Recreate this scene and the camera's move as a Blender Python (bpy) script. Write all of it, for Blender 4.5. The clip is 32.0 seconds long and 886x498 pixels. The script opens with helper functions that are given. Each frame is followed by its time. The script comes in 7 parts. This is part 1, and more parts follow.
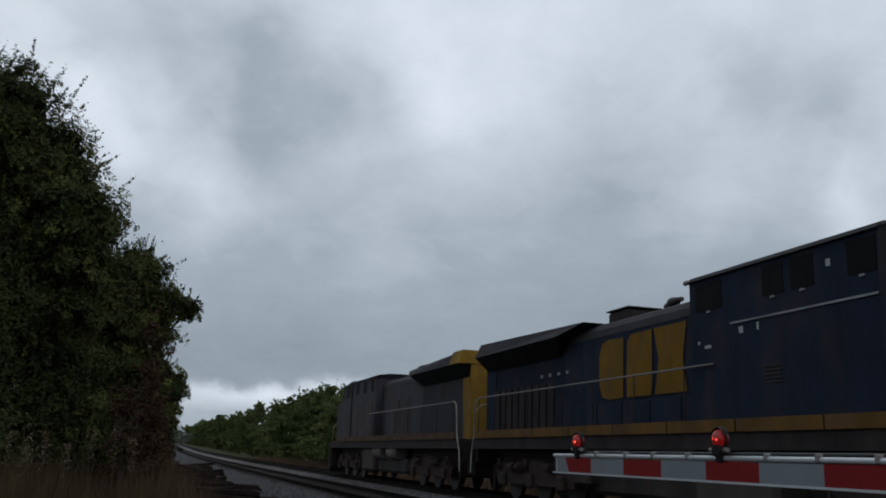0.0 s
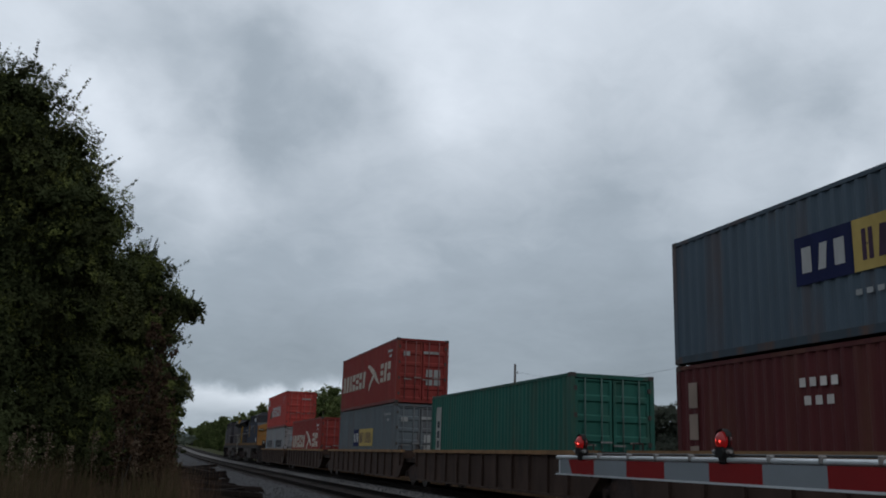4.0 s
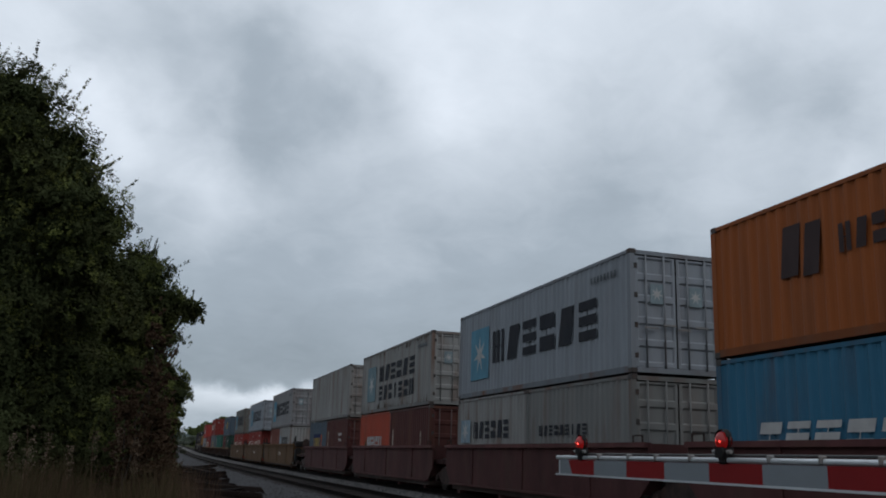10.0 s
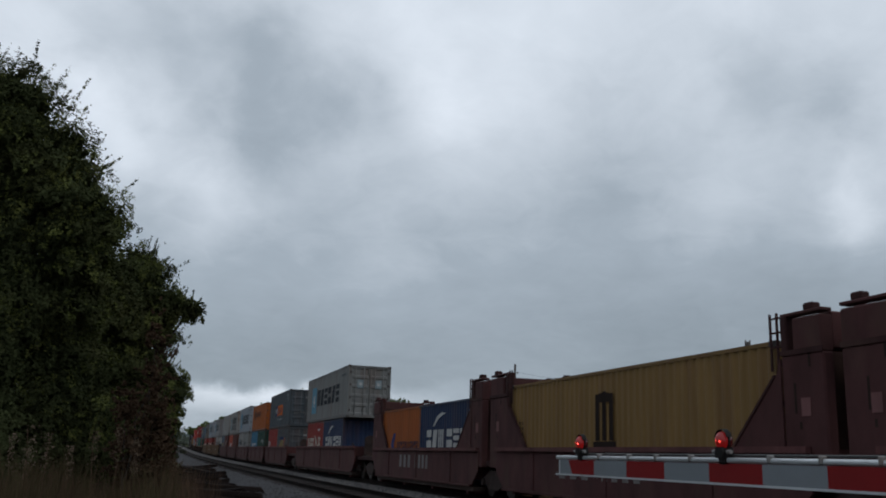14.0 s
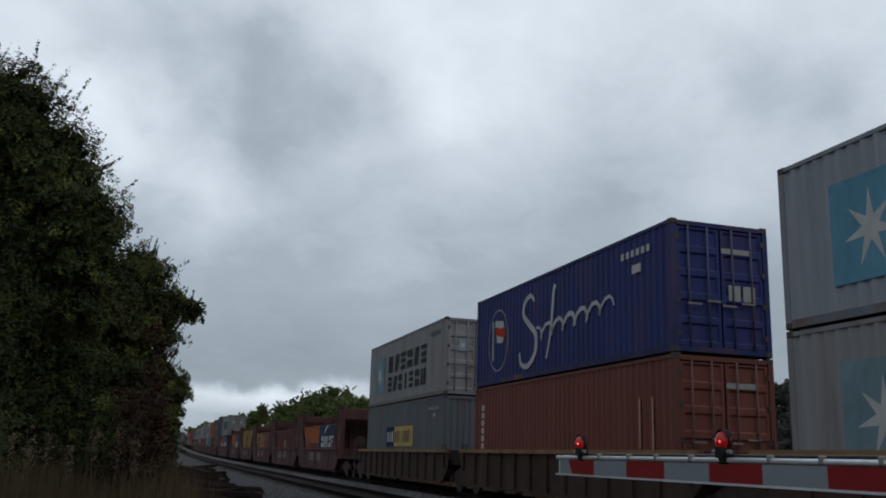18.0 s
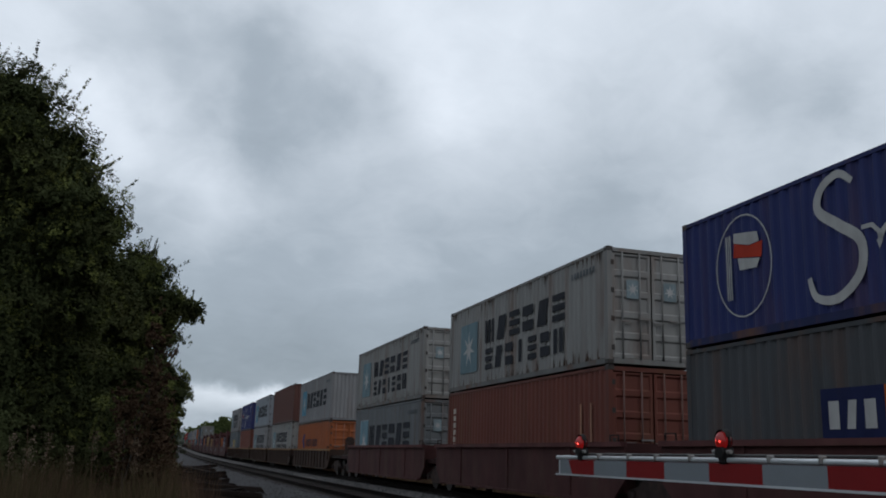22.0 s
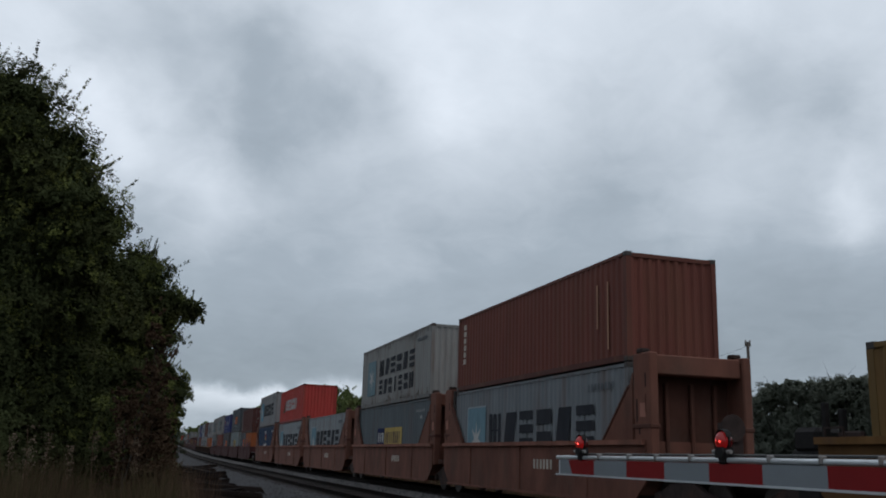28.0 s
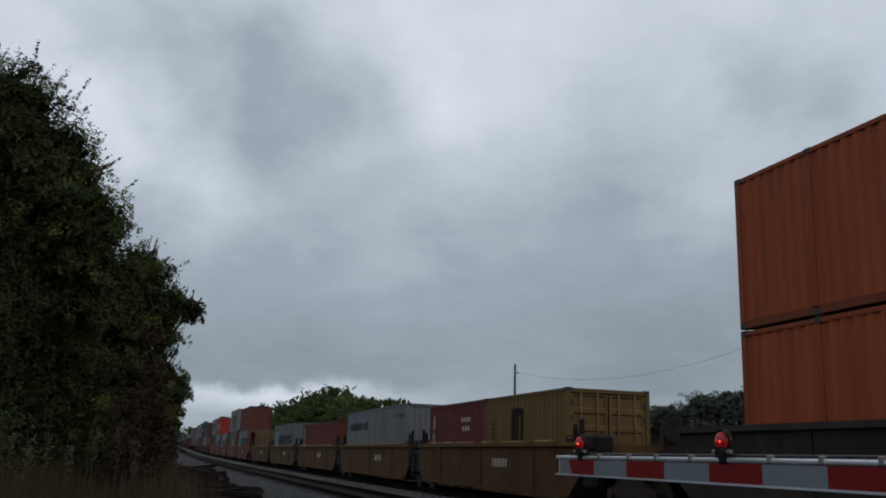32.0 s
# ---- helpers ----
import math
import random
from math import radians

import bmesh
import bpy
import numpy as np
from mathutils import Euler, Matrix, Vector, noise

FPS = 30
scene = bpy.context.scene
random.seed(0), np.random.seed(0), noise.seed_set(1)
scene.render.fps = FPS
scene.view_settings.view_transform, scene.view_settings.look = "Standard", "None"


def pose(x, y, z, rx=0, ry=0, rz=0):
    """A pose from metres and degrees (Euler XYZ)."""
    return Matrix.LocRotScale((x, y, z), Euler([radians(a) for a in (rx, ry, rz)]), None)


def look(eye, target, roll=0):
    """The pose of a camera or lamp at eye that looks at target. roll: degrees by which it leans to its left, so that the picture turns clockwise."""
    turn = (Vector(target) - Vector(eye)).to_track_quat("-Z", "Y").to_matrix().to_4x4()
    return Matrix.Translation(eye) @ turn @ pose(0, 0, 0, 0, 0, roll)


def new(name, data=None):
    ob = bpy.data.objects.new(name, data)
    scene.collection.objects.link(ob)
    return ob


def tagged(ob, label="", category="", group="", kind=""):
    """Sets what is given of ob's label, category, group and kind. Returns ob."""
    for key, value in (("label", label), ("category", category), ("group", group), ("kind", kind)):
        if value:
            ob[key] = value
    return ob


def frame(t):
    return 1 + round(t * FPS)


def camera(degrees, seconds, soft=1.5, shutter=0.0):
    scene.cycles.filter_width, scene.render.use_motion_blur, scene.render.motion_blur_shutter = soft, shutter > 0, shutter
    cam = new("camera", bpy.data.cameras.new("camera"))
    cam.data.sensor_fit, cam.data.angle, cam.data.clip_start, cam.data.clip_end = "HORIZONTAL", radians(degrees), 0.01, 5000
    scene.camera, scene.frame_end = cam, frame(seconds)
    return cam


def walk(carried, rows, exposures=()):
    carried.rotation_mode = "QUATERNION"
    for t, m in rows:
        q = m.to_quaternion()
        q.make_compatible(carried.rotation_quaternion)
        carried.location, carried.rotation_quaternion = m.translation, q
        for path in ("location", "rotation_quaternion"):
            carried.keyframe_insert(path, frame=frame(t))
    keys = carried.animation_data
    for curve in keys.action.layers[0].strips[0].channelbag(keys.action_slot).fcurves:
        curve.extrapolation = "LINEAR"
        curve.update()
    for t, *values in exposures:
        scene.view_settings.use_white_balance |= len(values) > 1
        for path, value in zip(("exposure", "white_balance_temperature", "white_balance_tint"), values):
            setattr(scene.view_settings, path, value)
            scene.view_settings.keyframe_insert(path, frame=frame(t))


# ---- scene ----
CAM_Z = 1.15            # eye height over the rail head
TRACK_X = 11.53         # centre line of the train's track
SIDING_X = 6.83         # centre line of the siding
SPEED = 21.24           # train speed, m/s


def bend(y):
    """Sideways drift of the line: a very wide right-hand curve."""
    if y <= 0:
        return 0.0
    c = 0.933e-4
    return c / 2 * y * y if y < 250 else c / 2 * 62500 + c * 250 * (y - 250)


def rise(y):
    """A slight climb of the line."""
    if y <= 0:
        return 0.0
    c = 0.33e-4
    return c / 2 * y * y if y < 250 else c / 2 * 62500 + c * 250 * (y - 250)


# ---- camera: on a fixed mount, settling a little at the start ----
cam = camera(52.35, 32.0, soft=1.9)


def aim(turn, lift):
    yaw, tilt = radians(17.54 + turn), radians(13.082 + lift)
    d = Vector((math.sin(yaw) * math.cos(tilt), math.cos(yaw) * math.cos(tilt), math.sin(tilt)))
    eye = Vector((0, 0, CAM_Z))
    return look(eye, eye + d * 10, 1.768)


walk(cam, [(0, aim(0.18, -0.108)), (0.5, aim(0.13, -0.108)), (1, aim(0.05, -0.108)), (1.5, aim(0, -0.108)),
           (3, aim(0, -0.108)), (3.5, aim(0, -0.06)), (4.3, aim(0, 0)), (5.5, aim(0, 0)), (32, aim(0, 0))],
     exposures=[(0, -0.07), (1, 0.03), (2, -0.03), (3, -0.05), (6, -0.04), (8, 0.0), (11, 0.04), (12, 0.02), (13, 0.06), (14, -0.03), (17, -0.09), (18, 0.04), (23, 0.05),
                (25, 0.10), (28, 0.02), (29, 0.0), (30, -0.08), (31, -0.18), (32, -0.16)])

# ---- overcast sky and a weak, wide sun ----
SUN_EL, SUN_AZ = radians(48), radians(150)
world = bpy.data.worlds.new("overcast_sky")
scene.world = world
world.use_nodes = True
wn, wl = world.node_tree.nodes, world.node_tree.links
wn.clear()


def wnode(kind, **inputs):
    n = wn.new(kind)
    for k, v in inputs.items():
        n.inputs[k].default_value = v
    return n


def wmath(op, a, b=None, clamp=False):
    n = wn.new("ShaderNodeMath")
    n.operation, n.use_clamp = op, clamp
    for i, v in enumerate((a, b)):
        if v is None:
            continue
        if isinstance(v, (int, float)):
            n.inputs[i].default_value = v
        else:
            wl.new(v, n.inputs[i])
    return n.outputs[0]


coord = wn.new("ShaderNodeTexCoord")
sep = wn.new("ShaderNodeSeparateXYZ")
wl.new(coord.outputs["Generated"], sep.inputs[0])
zc = wmath("MAXIMUM", wmath("ADD", sep.outputs[2], 0.30), 0.10)
plane = wn.new("ShaderNodeCombineXYZ")
wl.new(wmath("DIVIDE", sep.outputs[0], zc), plane.inputs[0])
wl.new(wmath("DIVIDE", sep.outputs[1], zc), plane.inputs[1])


def cloud_noise(scale, detail, rough, shift, distort=0.0):
    m = wn.new("ShaderNodeMapping")
    m.inputs["Location"].default_value = shift
    wl.new(plane.outputs[0], m.inputs["Vector"])
    n = wnode("ShaderNodeTexNoise", Scale=scale, Detail=detail, Roughness=rough, Distortion=distort)
    wl.new(m.outputs[0], n.inputs["Vector"])
    return n.outputs["Fac"]


def heading(turn, lift):
    """The direction that many degrees right of the line and above the horizon."""
    a, e = radians(turn), radians(lift)
    return (math.sin(a) * math.cos(e), math.cos(a) * math.cos(e), math.sin(e))


# directions stirred by a fine noise, which makes the clouds' edges ragged
stir = wnode("ShaderNodeTexNoise", Scale=9.0, Detail=6.0, Roughness=0.55)
wl.new(coord.outputs["Generated"], stir.inputs["Vector"])
shift_ = wn.new("ShaderNodeVectorMath")
shift_.operation = "MULTIPLY_ADD"
shift_.inputs[1].default_value, shift_.inputs[2].default_value = (0.12, 0.12, 0.12), (-0.06, -0.06, -0.06)
wl.new(stir.outputs["Color"], shift_.inputs[0])
stirred = wn.new("ShaderNodeVectorMath")
wl.new(coord.outputs["Generated"], stirred.inputs[0])
wl.new(shift_.outputs[0], stirred.inputs[1])
ragged = wn.new("ShaderNodeVectorMath")
ragged.operation = "NORMALIZE"
wl.new(stirred.outputs[0], ragged.inputs[0])


def cloud_bank(turn, lift, size, amount):
    """A soft cloud mass in one direction of the sky."""
    n = wn.new("ShaderNodeVectorMath")
    n.operation = "DOT_PRODUCT"
    n.inputs[1].default_value = heading(turn, lift)
    wl.new(ragged.outputs[0] if size > 2 else coord.outputs["Generated"], n.inputs[0])
    ang = wmath("SUBTRACT", 1.0, n.outputs["Value"])
    width = 1 - math.cos(radians(size))
    fall = wmath("POWER", 2.718, wmath("MULTIPLY", ang, -1.0 / width))
    return wmath("MULTIPLY", fall, amount)


# brightness by height: a pale strip at the horizon, a dark belt over it, brighter overhead
def smooth_rise(z0, z1, v0, v1):
    n = wn.new("ShaderNodeMapRange")
    n.interpolation_type = "SMOOTHERSTEP"
    for k, v in (("From Min", z0), ("From Max", z1), ("To Min", v0), ("To Max", v1)):
        n.inputs[k].default_value = v
    wl.new(sep.outputs[2], n.inputs["Value"])
    return n.outputs[0]


by_height = wmath("ADD", smooth_rise(0.02, 0.10, 0.44, 0.37), smooth_rise(0.07, 0.45, 0.0, 0.45))
big = cloud_noise(1.9, 3, 0.45, (3.1, 1.4, 0), 0.3)
fine = cloud_noise(4.6, 7, 0.55, (7.7, 2.2, 0), 0.7)
puff = wn.new("ShaderNodeTexNoise")
puff.inputs["Scale"].default_value, puff.inputs["Detail"].default_value, puff.inputs["Roughness"].default_value = 6.0, 6.0, 0.5
wl.new(coord.outputs["Generated"], puff.inputs["Vector"])
wisp = cloud_noise(11.0, 7, 0.58, (2.4, 9.1, 0), 0.9)
dens = wmath("ADD", wmath("MULTIPLY", wmath("SUBTRACT", big, 0.5), 0.24), wmath("MULTIPLY", wmath("SUBTRACT", fine, 0.5), 0.20))
dens = wmath("ADD", dens, wmath("MULTIPLY", wmath("SUBTRACT", wisp, 0.5), 0.12))
dens = wmath("ADD", dens, wmath("MULTIPLY", wmath("SUBTRACT", puff.outputs["Fac"], 0.5), 0.22))
dens = wmath("ADD", dens, by_height)
BANKS = [(-6.0, 24.0, 2.2, -0.10), (-1.0, 25.2, 3.0, -0.16), (4.5, 24.4, 3.0, -0.16), (4.6, 20.8, 2.8, -0.14), (9.5, 21.4, 2.8, -0.14), (13.2, 21.8, 1.8, -0.08), (5.4, 17.8, 1.6, -0.08),
         (-6.5, 19.6, 2.2, 0.10), (-3.2, 18.0, 2.4, 0.14), (2.6, 15.2, 3.0, 0.15), (15.7, 27.1, 3.4, 0.10), (23.5, 26.6, 4.0, 0.06), (17, 22, 2.6, 0.08),
         (37.0, 23, 3.0, -0.14), (29, 18, 4, -0.06), (43.1, 15.2, 2.2, 0.16), (42, 21, 2.4, -0.12), (26, 10, 7, -0.02), (34, 15, 2.5, 0.06), (14, 13, 4, 0.06), (40, 8.5, 5, -0.08), (30, 7, 5, -0.06), (4, 9, 4, 0.05)]
for turn, lift, size, amount in BANKS:
    dens = wmath("ADD", dens, cloud_bank(turn, lift, size, amount * 1.45))
# a ragged cloud base low over the horizon, with a pale strip of sky below it
low_z = wn.new("ShaderNodeSeparateXYZ")
wl.new(shift_.outputs[0], low_z.inputs[0])
wavy = wmath("ADD", sep.outputs[2], wmath("MULTIPLY", low_z.outputs[2], 0.62))


def step_in(value, a, b):
    n = wn.new("ShaderNodeMapRange")
    n.interpolation_type = "SMOOTHSTEP"
    n.inputs["From Min"].default_value, n.inputs["From Max"].default_value = a, b
    wl.new(value, n.inputs["Value"])
    return n.outputs[0]


under = wmath("SUBTRACT", 1.0, step_in(wavy, 0.066, 0.082))
strip = wmath("MULTIPLY", under, wmath("ADD", wmath("MULTIPLY", step_in(sep.outputs[2], 0.035, 0.062), 0.46), 0.06))
dens = wmath("ADD", dens, wmath("MULTIPLY", strip, cloud_bank(7.0, 4.0, 8.0, 1.0)))
belt = wmath("MULTIPLY", step_in(wavy, 0.066, 0.086), wmath("SUBTRACT", 1.0, step_in(sep.outputs[2], 0.09, 0.17)))
dens = wmath("SUBTRACT", dens, wmath("MULTIPLY", belt, cloud_bank(4.0, 5.0, 8.0, 0.14)))
ramp = wn.new("ShaderNodeValToRGB")
ramp.color_ramp.elements[0].position, ramp.color_ramp.elements[0].color = 0.0, (0.185, 0.225, 0.262, 1)
ramp.color_ramp.elements[1].position, ramp.color_ramp.elements[1].color = 1.0, (0.79, 0.86, 0.95, 1)
mid = ramp.color_ramp.elements.new(0.5)
mid.color = (0.375, 0.438, 0.505, 1)
wl.new(wmath("ADD", dens, 0.0, True), ramp.inputs[0])
sky = wn.new("ShaderNodeTexSky")
sky.sky_type, sky.sun_disc = "NISHITA", False
sky.sun_elevation, sky.sun_rotation = SUN_EL, SUN_AZ
dim = wn.new("ShaderNodeMix")
dim.data_type = "RGBA"
dim.inputs["Factor"].default_value = 1.0
dim.blend_type = "MULTIPLY"
wl.new(sky.outputs[0], dim.inputs[6])
dim.inputs[7].default_value = (0.10, 0.10, 0.10, 1)
cover = wn.new("ShaderNodeMix")
cover.data_type = "RGBA"
cover.inputs["Factor"].default_value = 0.96
wl.new(dim.outputs[2], cover.inputs[6])
wl.new(ramp.outputs[0], cover.inputs[7])
bg = wnode("ShaderNodeBackground", Strength=1.0)
wl.new(cover.outputs[2], bg.inputs["Color"])
wout = wn.new("ShaderNodeOutputWorld")
wl.new(bg.outputs[0], wout.inputs["Surface"])

sun = new("sun", bpy.data.lights.new("sun", "SUN"))
sun.data.energy, sun.data.angle, sun.data.color = 0.5, radians(25), (1.0, 0.97, 0.93)
sun.rotation_euler = (Vector((0, 0, 0)) - Vector((math.sin(SUN_AZ) * math.cos(SUN_EL), math.cos(SUN_AZ) * math.cos(SUN_EL), math.sin(SUN_EL)))).to_track_quat("-Z", "Y").to_euler()

# ---- materials ----


def material(name, colour, rough=0.7, metal=0.0, scale=3.0, vary=0.25, bump=0.15, stain=None, stain_scale=0.6, stain_amount=0.35,
             stretch=(1, 1, 1), paint=False, random_mix=0.0, island=False, fine=None, gloss=0.5):
    """A node material with variation at two scales. paint: the colour comes from the object, its alpha says how rusty it is."""
    m = bpy.data.materials.new(name)
    m.use_nodes = True
    nodes, links = m.node_tree.nodes, m.node_tree.links
    bsdf = nodes["Principled BSDF"]
    tc = nodes.new("ShaderNodeTexCoord")
    mp = nodes.new("ShaderNodeMapping")
    mp.inputs["Scale"].default_value = stretch
    links.new(tc.outputs["Object"], mp.inputs["Vector"])
    info = nodes.new("ShaderNodeObjectInfo")
    off = nodes.new("ShaderNodeVectorMath")
    off.operation = "ADD"
    links.new(mp.outputs[0], off.inputs[0])
    mul = nodes.new("ShaderNodeMath")
    mul.operation = "MULTIPLY"
    mul.inputs[1].default_value = 37.0
    links.new(info.outputs["Random"], mul.inputs[0])
    links.new(mul.outputs[0], off.inputs[1])

    def noise_at(s, detail=5.0):
        n = nodes.new("ShaderNodeTexNoise")
        n.inputs["Scale"].default_value, n.inputs["Detail"].default_value = s, detail
        n.inputs["Roughness"].default_value = 0.6
        links.new(off.outputs[0], n.inputs["Vector"])
        return n.outputs["Fac"]

    def spread(fac, low, high):
        r = nodes.new("ShaderNodeMapRange")
        r.inputs["From Min"].default_value, r.inputs["From Max"].default_value = 0.3, 0.7
        r.inputs["To Min"].default_value, r.inputs["To Max"].default_value = low, high
        links.new(fac, r.inputs["Value"])
        return r.outputs[0]

    def mixed(kind, fac, a, b):
        x = nodes.new("ShaderNodeMix")
        x.data_type, x.blend_type = "RGBA", kind
        if isinstance(fac, float):
            x.inputs["Factor"].default_value = fac
        else:
            links.new(fac, x.inputs["Factor"])
        for i, v in ((6, a), (7, b)):
            if isinstance(v, tuple):
                x.inputs[i].default_value = v
            else:
                links.new(v, x.inputs[i])
        return x.outputs[2]

    base = info.outputs["Color"] if paint else (*colour, 1.0)
    grain = noise_at(scale)
    grey = nodes.new("ShaderNodeCombineColor")
    g = spread(grain, 1 - vary, 1 + vary)
    for i in range(3):
        links.new(g, grey.inputs[i])
    col = mixed("MULTIPLY", 1.0, base, grey.outputs[0])
    if island or random_mix:
        hue = nodes.new("ShaderNodeHueSaturation")
        src = nodes.new("ShaderNodeNewGeometry").outputs["Random Per Island"] if island else info.outputs["Random"]
        r = nodes.new("ShaderNodeMapRange")
        r.inputs["To Min"].default_value, r.inputs["To Max"].default_value = 1 - (random_mix or 0.2), 1 + (random_mix or 0.2)
        links.new(src, r.inputs["Value"])
        links.new(r.outputs[0], hue.inputs["Value"])
        links.new(col, hue.inputs["Color"])
        col = hue.outputs[0]
    if stain:
        big_noise = noise_at(stain_scale, 6.0)
        r = nodes.new("ShaderNodeMapRange")
        r.inputs["From Min"].default_value, r.inputs["From Max"].default_value = 0.50, 0.72
        r.inputs["To Max"].default_value = stain_amount
        links.new(big_noise, r.inputs["Value"])
        amount = r.outputs[0]
        if paint:
            am = nodes.new("ShaderNodeMath")
            am.operation, am.use_clamp = "MULTIPLY", True
            links.new(amount, am.inputs[0])
            links.new(info.outputs["Alpha"], am.inputs[1])
            amount = am.outputs[0]
        col = mixed("MIX", amount, col, (*stain, 1.0))
    links.new(col, bsdf.inputs["Base Color"])
    bsdf.inputs["Specular IOR Level"].default_value = gloss
    bsdf.inputs["Roughness"].default_value, bsdf.inputs["Metallic"].default_value = rough, metal
    if bump:
        b = nodes.new("ShaderNodeBump")
        b.inputs["Strength"].default_value, b.inputs["Distance"].default_value = bump, 0.03
        links.new(noise_at(fine or scale * 4), b.inputs["Height"])
        links.new(b.outputs[0], bsdf.inputs["Normal"])
    return m


def glow(name, colour, strength, base=1.0):
    m = bpy.data.materials.new(name)
    m.use_nodes = True
    b = m.node_tree.nodes["Principled BSDF"]
    b.inputs["Base Color"].default_value = (*[k * base for k in colour], 1)
    b.inputs["Roughness"].default_value = 0.3
    b.inputs["Emission Color"].default_value = (*colour, 1)
    b.inputs["Emission Strength"].default_value = strength
    return m


PAINT = material("weathered_container_paint", (1, 1, 1), 0.7, 0, 1.3, 0.14, 0.05, (0.10, 0.045, 0.025), 1.1, 1.0, (1, 1.6, 0.22), paint=True, fine=14, gloss=0.22)
MARK = material("stencil_paint", (1, 1, 1), 0.8, 0, 2.2, 0.18, 0.04, (0.06, 0.05, 0.045), 1.6, 0.6, (1, 1, 0.5), paint=True, gloss=0.06)
STEEL = material("dirty_car_steel", (1, 1, 1), 0.85, 0.0, 1.2, 0.28, 0.12, (0.072, 0.044, 0.034), 0.9, 0.85, (1, 1.2, 0.6), paint=True, gloss=0.15)
CASTING = material("blackened_steel", (0.035, 0.03, 0.028), 0.7, 0.3, 6, 0.3, 0.2, (0.10, 0.04, 0.02), 2, 0.5)
ROD = material("galvanised_rod", (0.16, 0.155, 0.15), 0.6, 0.3, 8, 0.2, 0.05, (0.14, 0.07, 0.04), 2, 0.6)
RUST = material("rusty_truck_steel", (0.036, 0.026, 0.024), 0.9, 0.1, 5, 0.35, 0.3, (0.06, 0.028, 0.018), 2.5, 0.5, gloss=0.15)
WHEEL = material("wheel_steel", (0.045, 0.037, 0.032), 0.6, 0.5, 5, 0.25, 0.1)
RAIL = material("rail_steel", (0.011, 0.009, 0.008), 0.85, 0.0, 2, 0.3, 0.1, (0.022, 0.013, 0.010), 1.0, 0.6, gloss=0.03)
TIE = material("creosoted_tie", (0.014, 0.011, 0.010), 0.95, 0, 3, 0.35, 0.3, (0.035, 0.03, 0.028), 1.4, 0.4, (6, 1, 6), random_mix=0.25, gloss=0.03)
BALLAST = material("grey_ballast", (0.050, 0.050, 0.053), 0.95, 0, 9, 0.45, 0.9, (0.05, 0.047, 0.044), 0.35, 0.5, fine=22, gloss=0.03)
BALLAST_PALE = material("pale_crushed_stone", (0.105, 0.099, 0.096), 0.95, 0, 9, 0.35, 0.7, (0.06, 0.056, 0.054), 0.35, 0.5, fine=22, gloss=0.03)
BALLAST_DARK = material("dirty_shaded_ballast", (0.020, 0.017, 0.016), 0.95, 0, 9, 0.4, 0.8, (0.026, 0.023, 0.021), 0.35, 0.5, fine=22, gloss=0.03)
STONE = material("ballast_stone", (0.066, 0.066, 0.068), 0.95, 0, 6, 0.2, 0.2, island=True, gloss=0.03)
SOIL = material("grassy_soil", (0.036, 0.040, 0.018), 0.95, 0, 1.5, 0.4, 0.6, (0.075, 0.062, 0.036), 0.25, 0.7, gloss=0.03)
ASPHALT = material("worn_asphalt", (0.05, 0.05, 0.052), 0.9, 0, 12, 0.25, 0.3, (0.08, 0.078, 0.075), 0.6, 0.5)
LEAF = material("dark_green_leaf", (0.043, 0.052, 0.023), 0.9, 0, 0.55, 0.36, 0.0, (0.070, 0.066, 0.028), 0.45, 0.7, island=True, random_mix=0.06, gloss=0.02)
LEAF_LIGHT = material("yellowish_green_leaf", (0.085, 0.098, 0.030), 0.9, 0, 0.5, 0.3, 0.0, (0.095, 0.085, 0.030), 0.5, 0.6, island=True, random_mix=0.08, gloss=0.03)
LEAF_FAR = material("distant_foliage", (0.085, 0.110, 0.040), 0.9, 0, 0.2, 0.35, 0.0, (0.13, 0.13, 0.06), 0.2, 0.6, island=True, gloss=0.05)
# distant haze is mixed into this paler, greyer leaf colour
LEAF_HAZE = material("far_hazed_foliage", (0.125, 0.145, 0.115), 0.95, 0, 0.2, 0.25, 0.0, (0.14, 0.15, 0.12), 0.2, 0.5, island=True, gloss=0.03)
LEAF_DRY = material("dry_brown_leaf", (0.058, 0.036, 0.022), 0.9, 0, 0.6, 0.4, 0.0, island=True, gloss=0.12)
GRASS = material("grass_blade", (0.044, 0.036, 0.017), 0.9, 0, 1.2, 0.4, 0.0, (0.060, 0.042, 0.024), 0.9, 0.9, island=True, gloss=0.12)
WEED = material("dry_weed_stalk", (0.078, 0.047, 0.031), 0.85, 0, 1, 0.3, 0.0, island=True, gloss=0.12)
SEED = material("pale_seed_head", (0.115, 0.085, 0.062), 0.9, 0, 2, 0.3, 0.0, island=True, gloss=0.1)
# wood and ridge carry the air's haze in their greyed base colours
LEAF_WOOD = material("hazed_wood_foliage", (0.098, 0.108, 0.088), 0.95, 0, 0.15, 0.15, 0.0, (0.104, 0.108, 0.085), 0.1, 0.6, island=True, random_mix=0.05, gloss=0.0)
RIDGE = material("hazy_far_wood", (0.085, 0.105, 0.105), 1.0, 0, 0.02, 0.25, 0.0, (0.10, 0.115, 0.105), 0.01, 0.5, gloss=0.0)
BARK = material("tree_bark", (0.026, 0.020, 0.016), 0.95, 0, 6, 0.35, 0.6, stretch=(3, 3, 0.6))
POLE_WOOD = material("weathered_pole_wood", (0.055, 0.045, 0.040), 0.9, 0, 5, 0.3, 0.4, stretch=(5, 5, 0.5))
WIRE = material("black_cable", (0.02, 0.02, 0.02), 0.6, 0, 5, 0.1, 0)
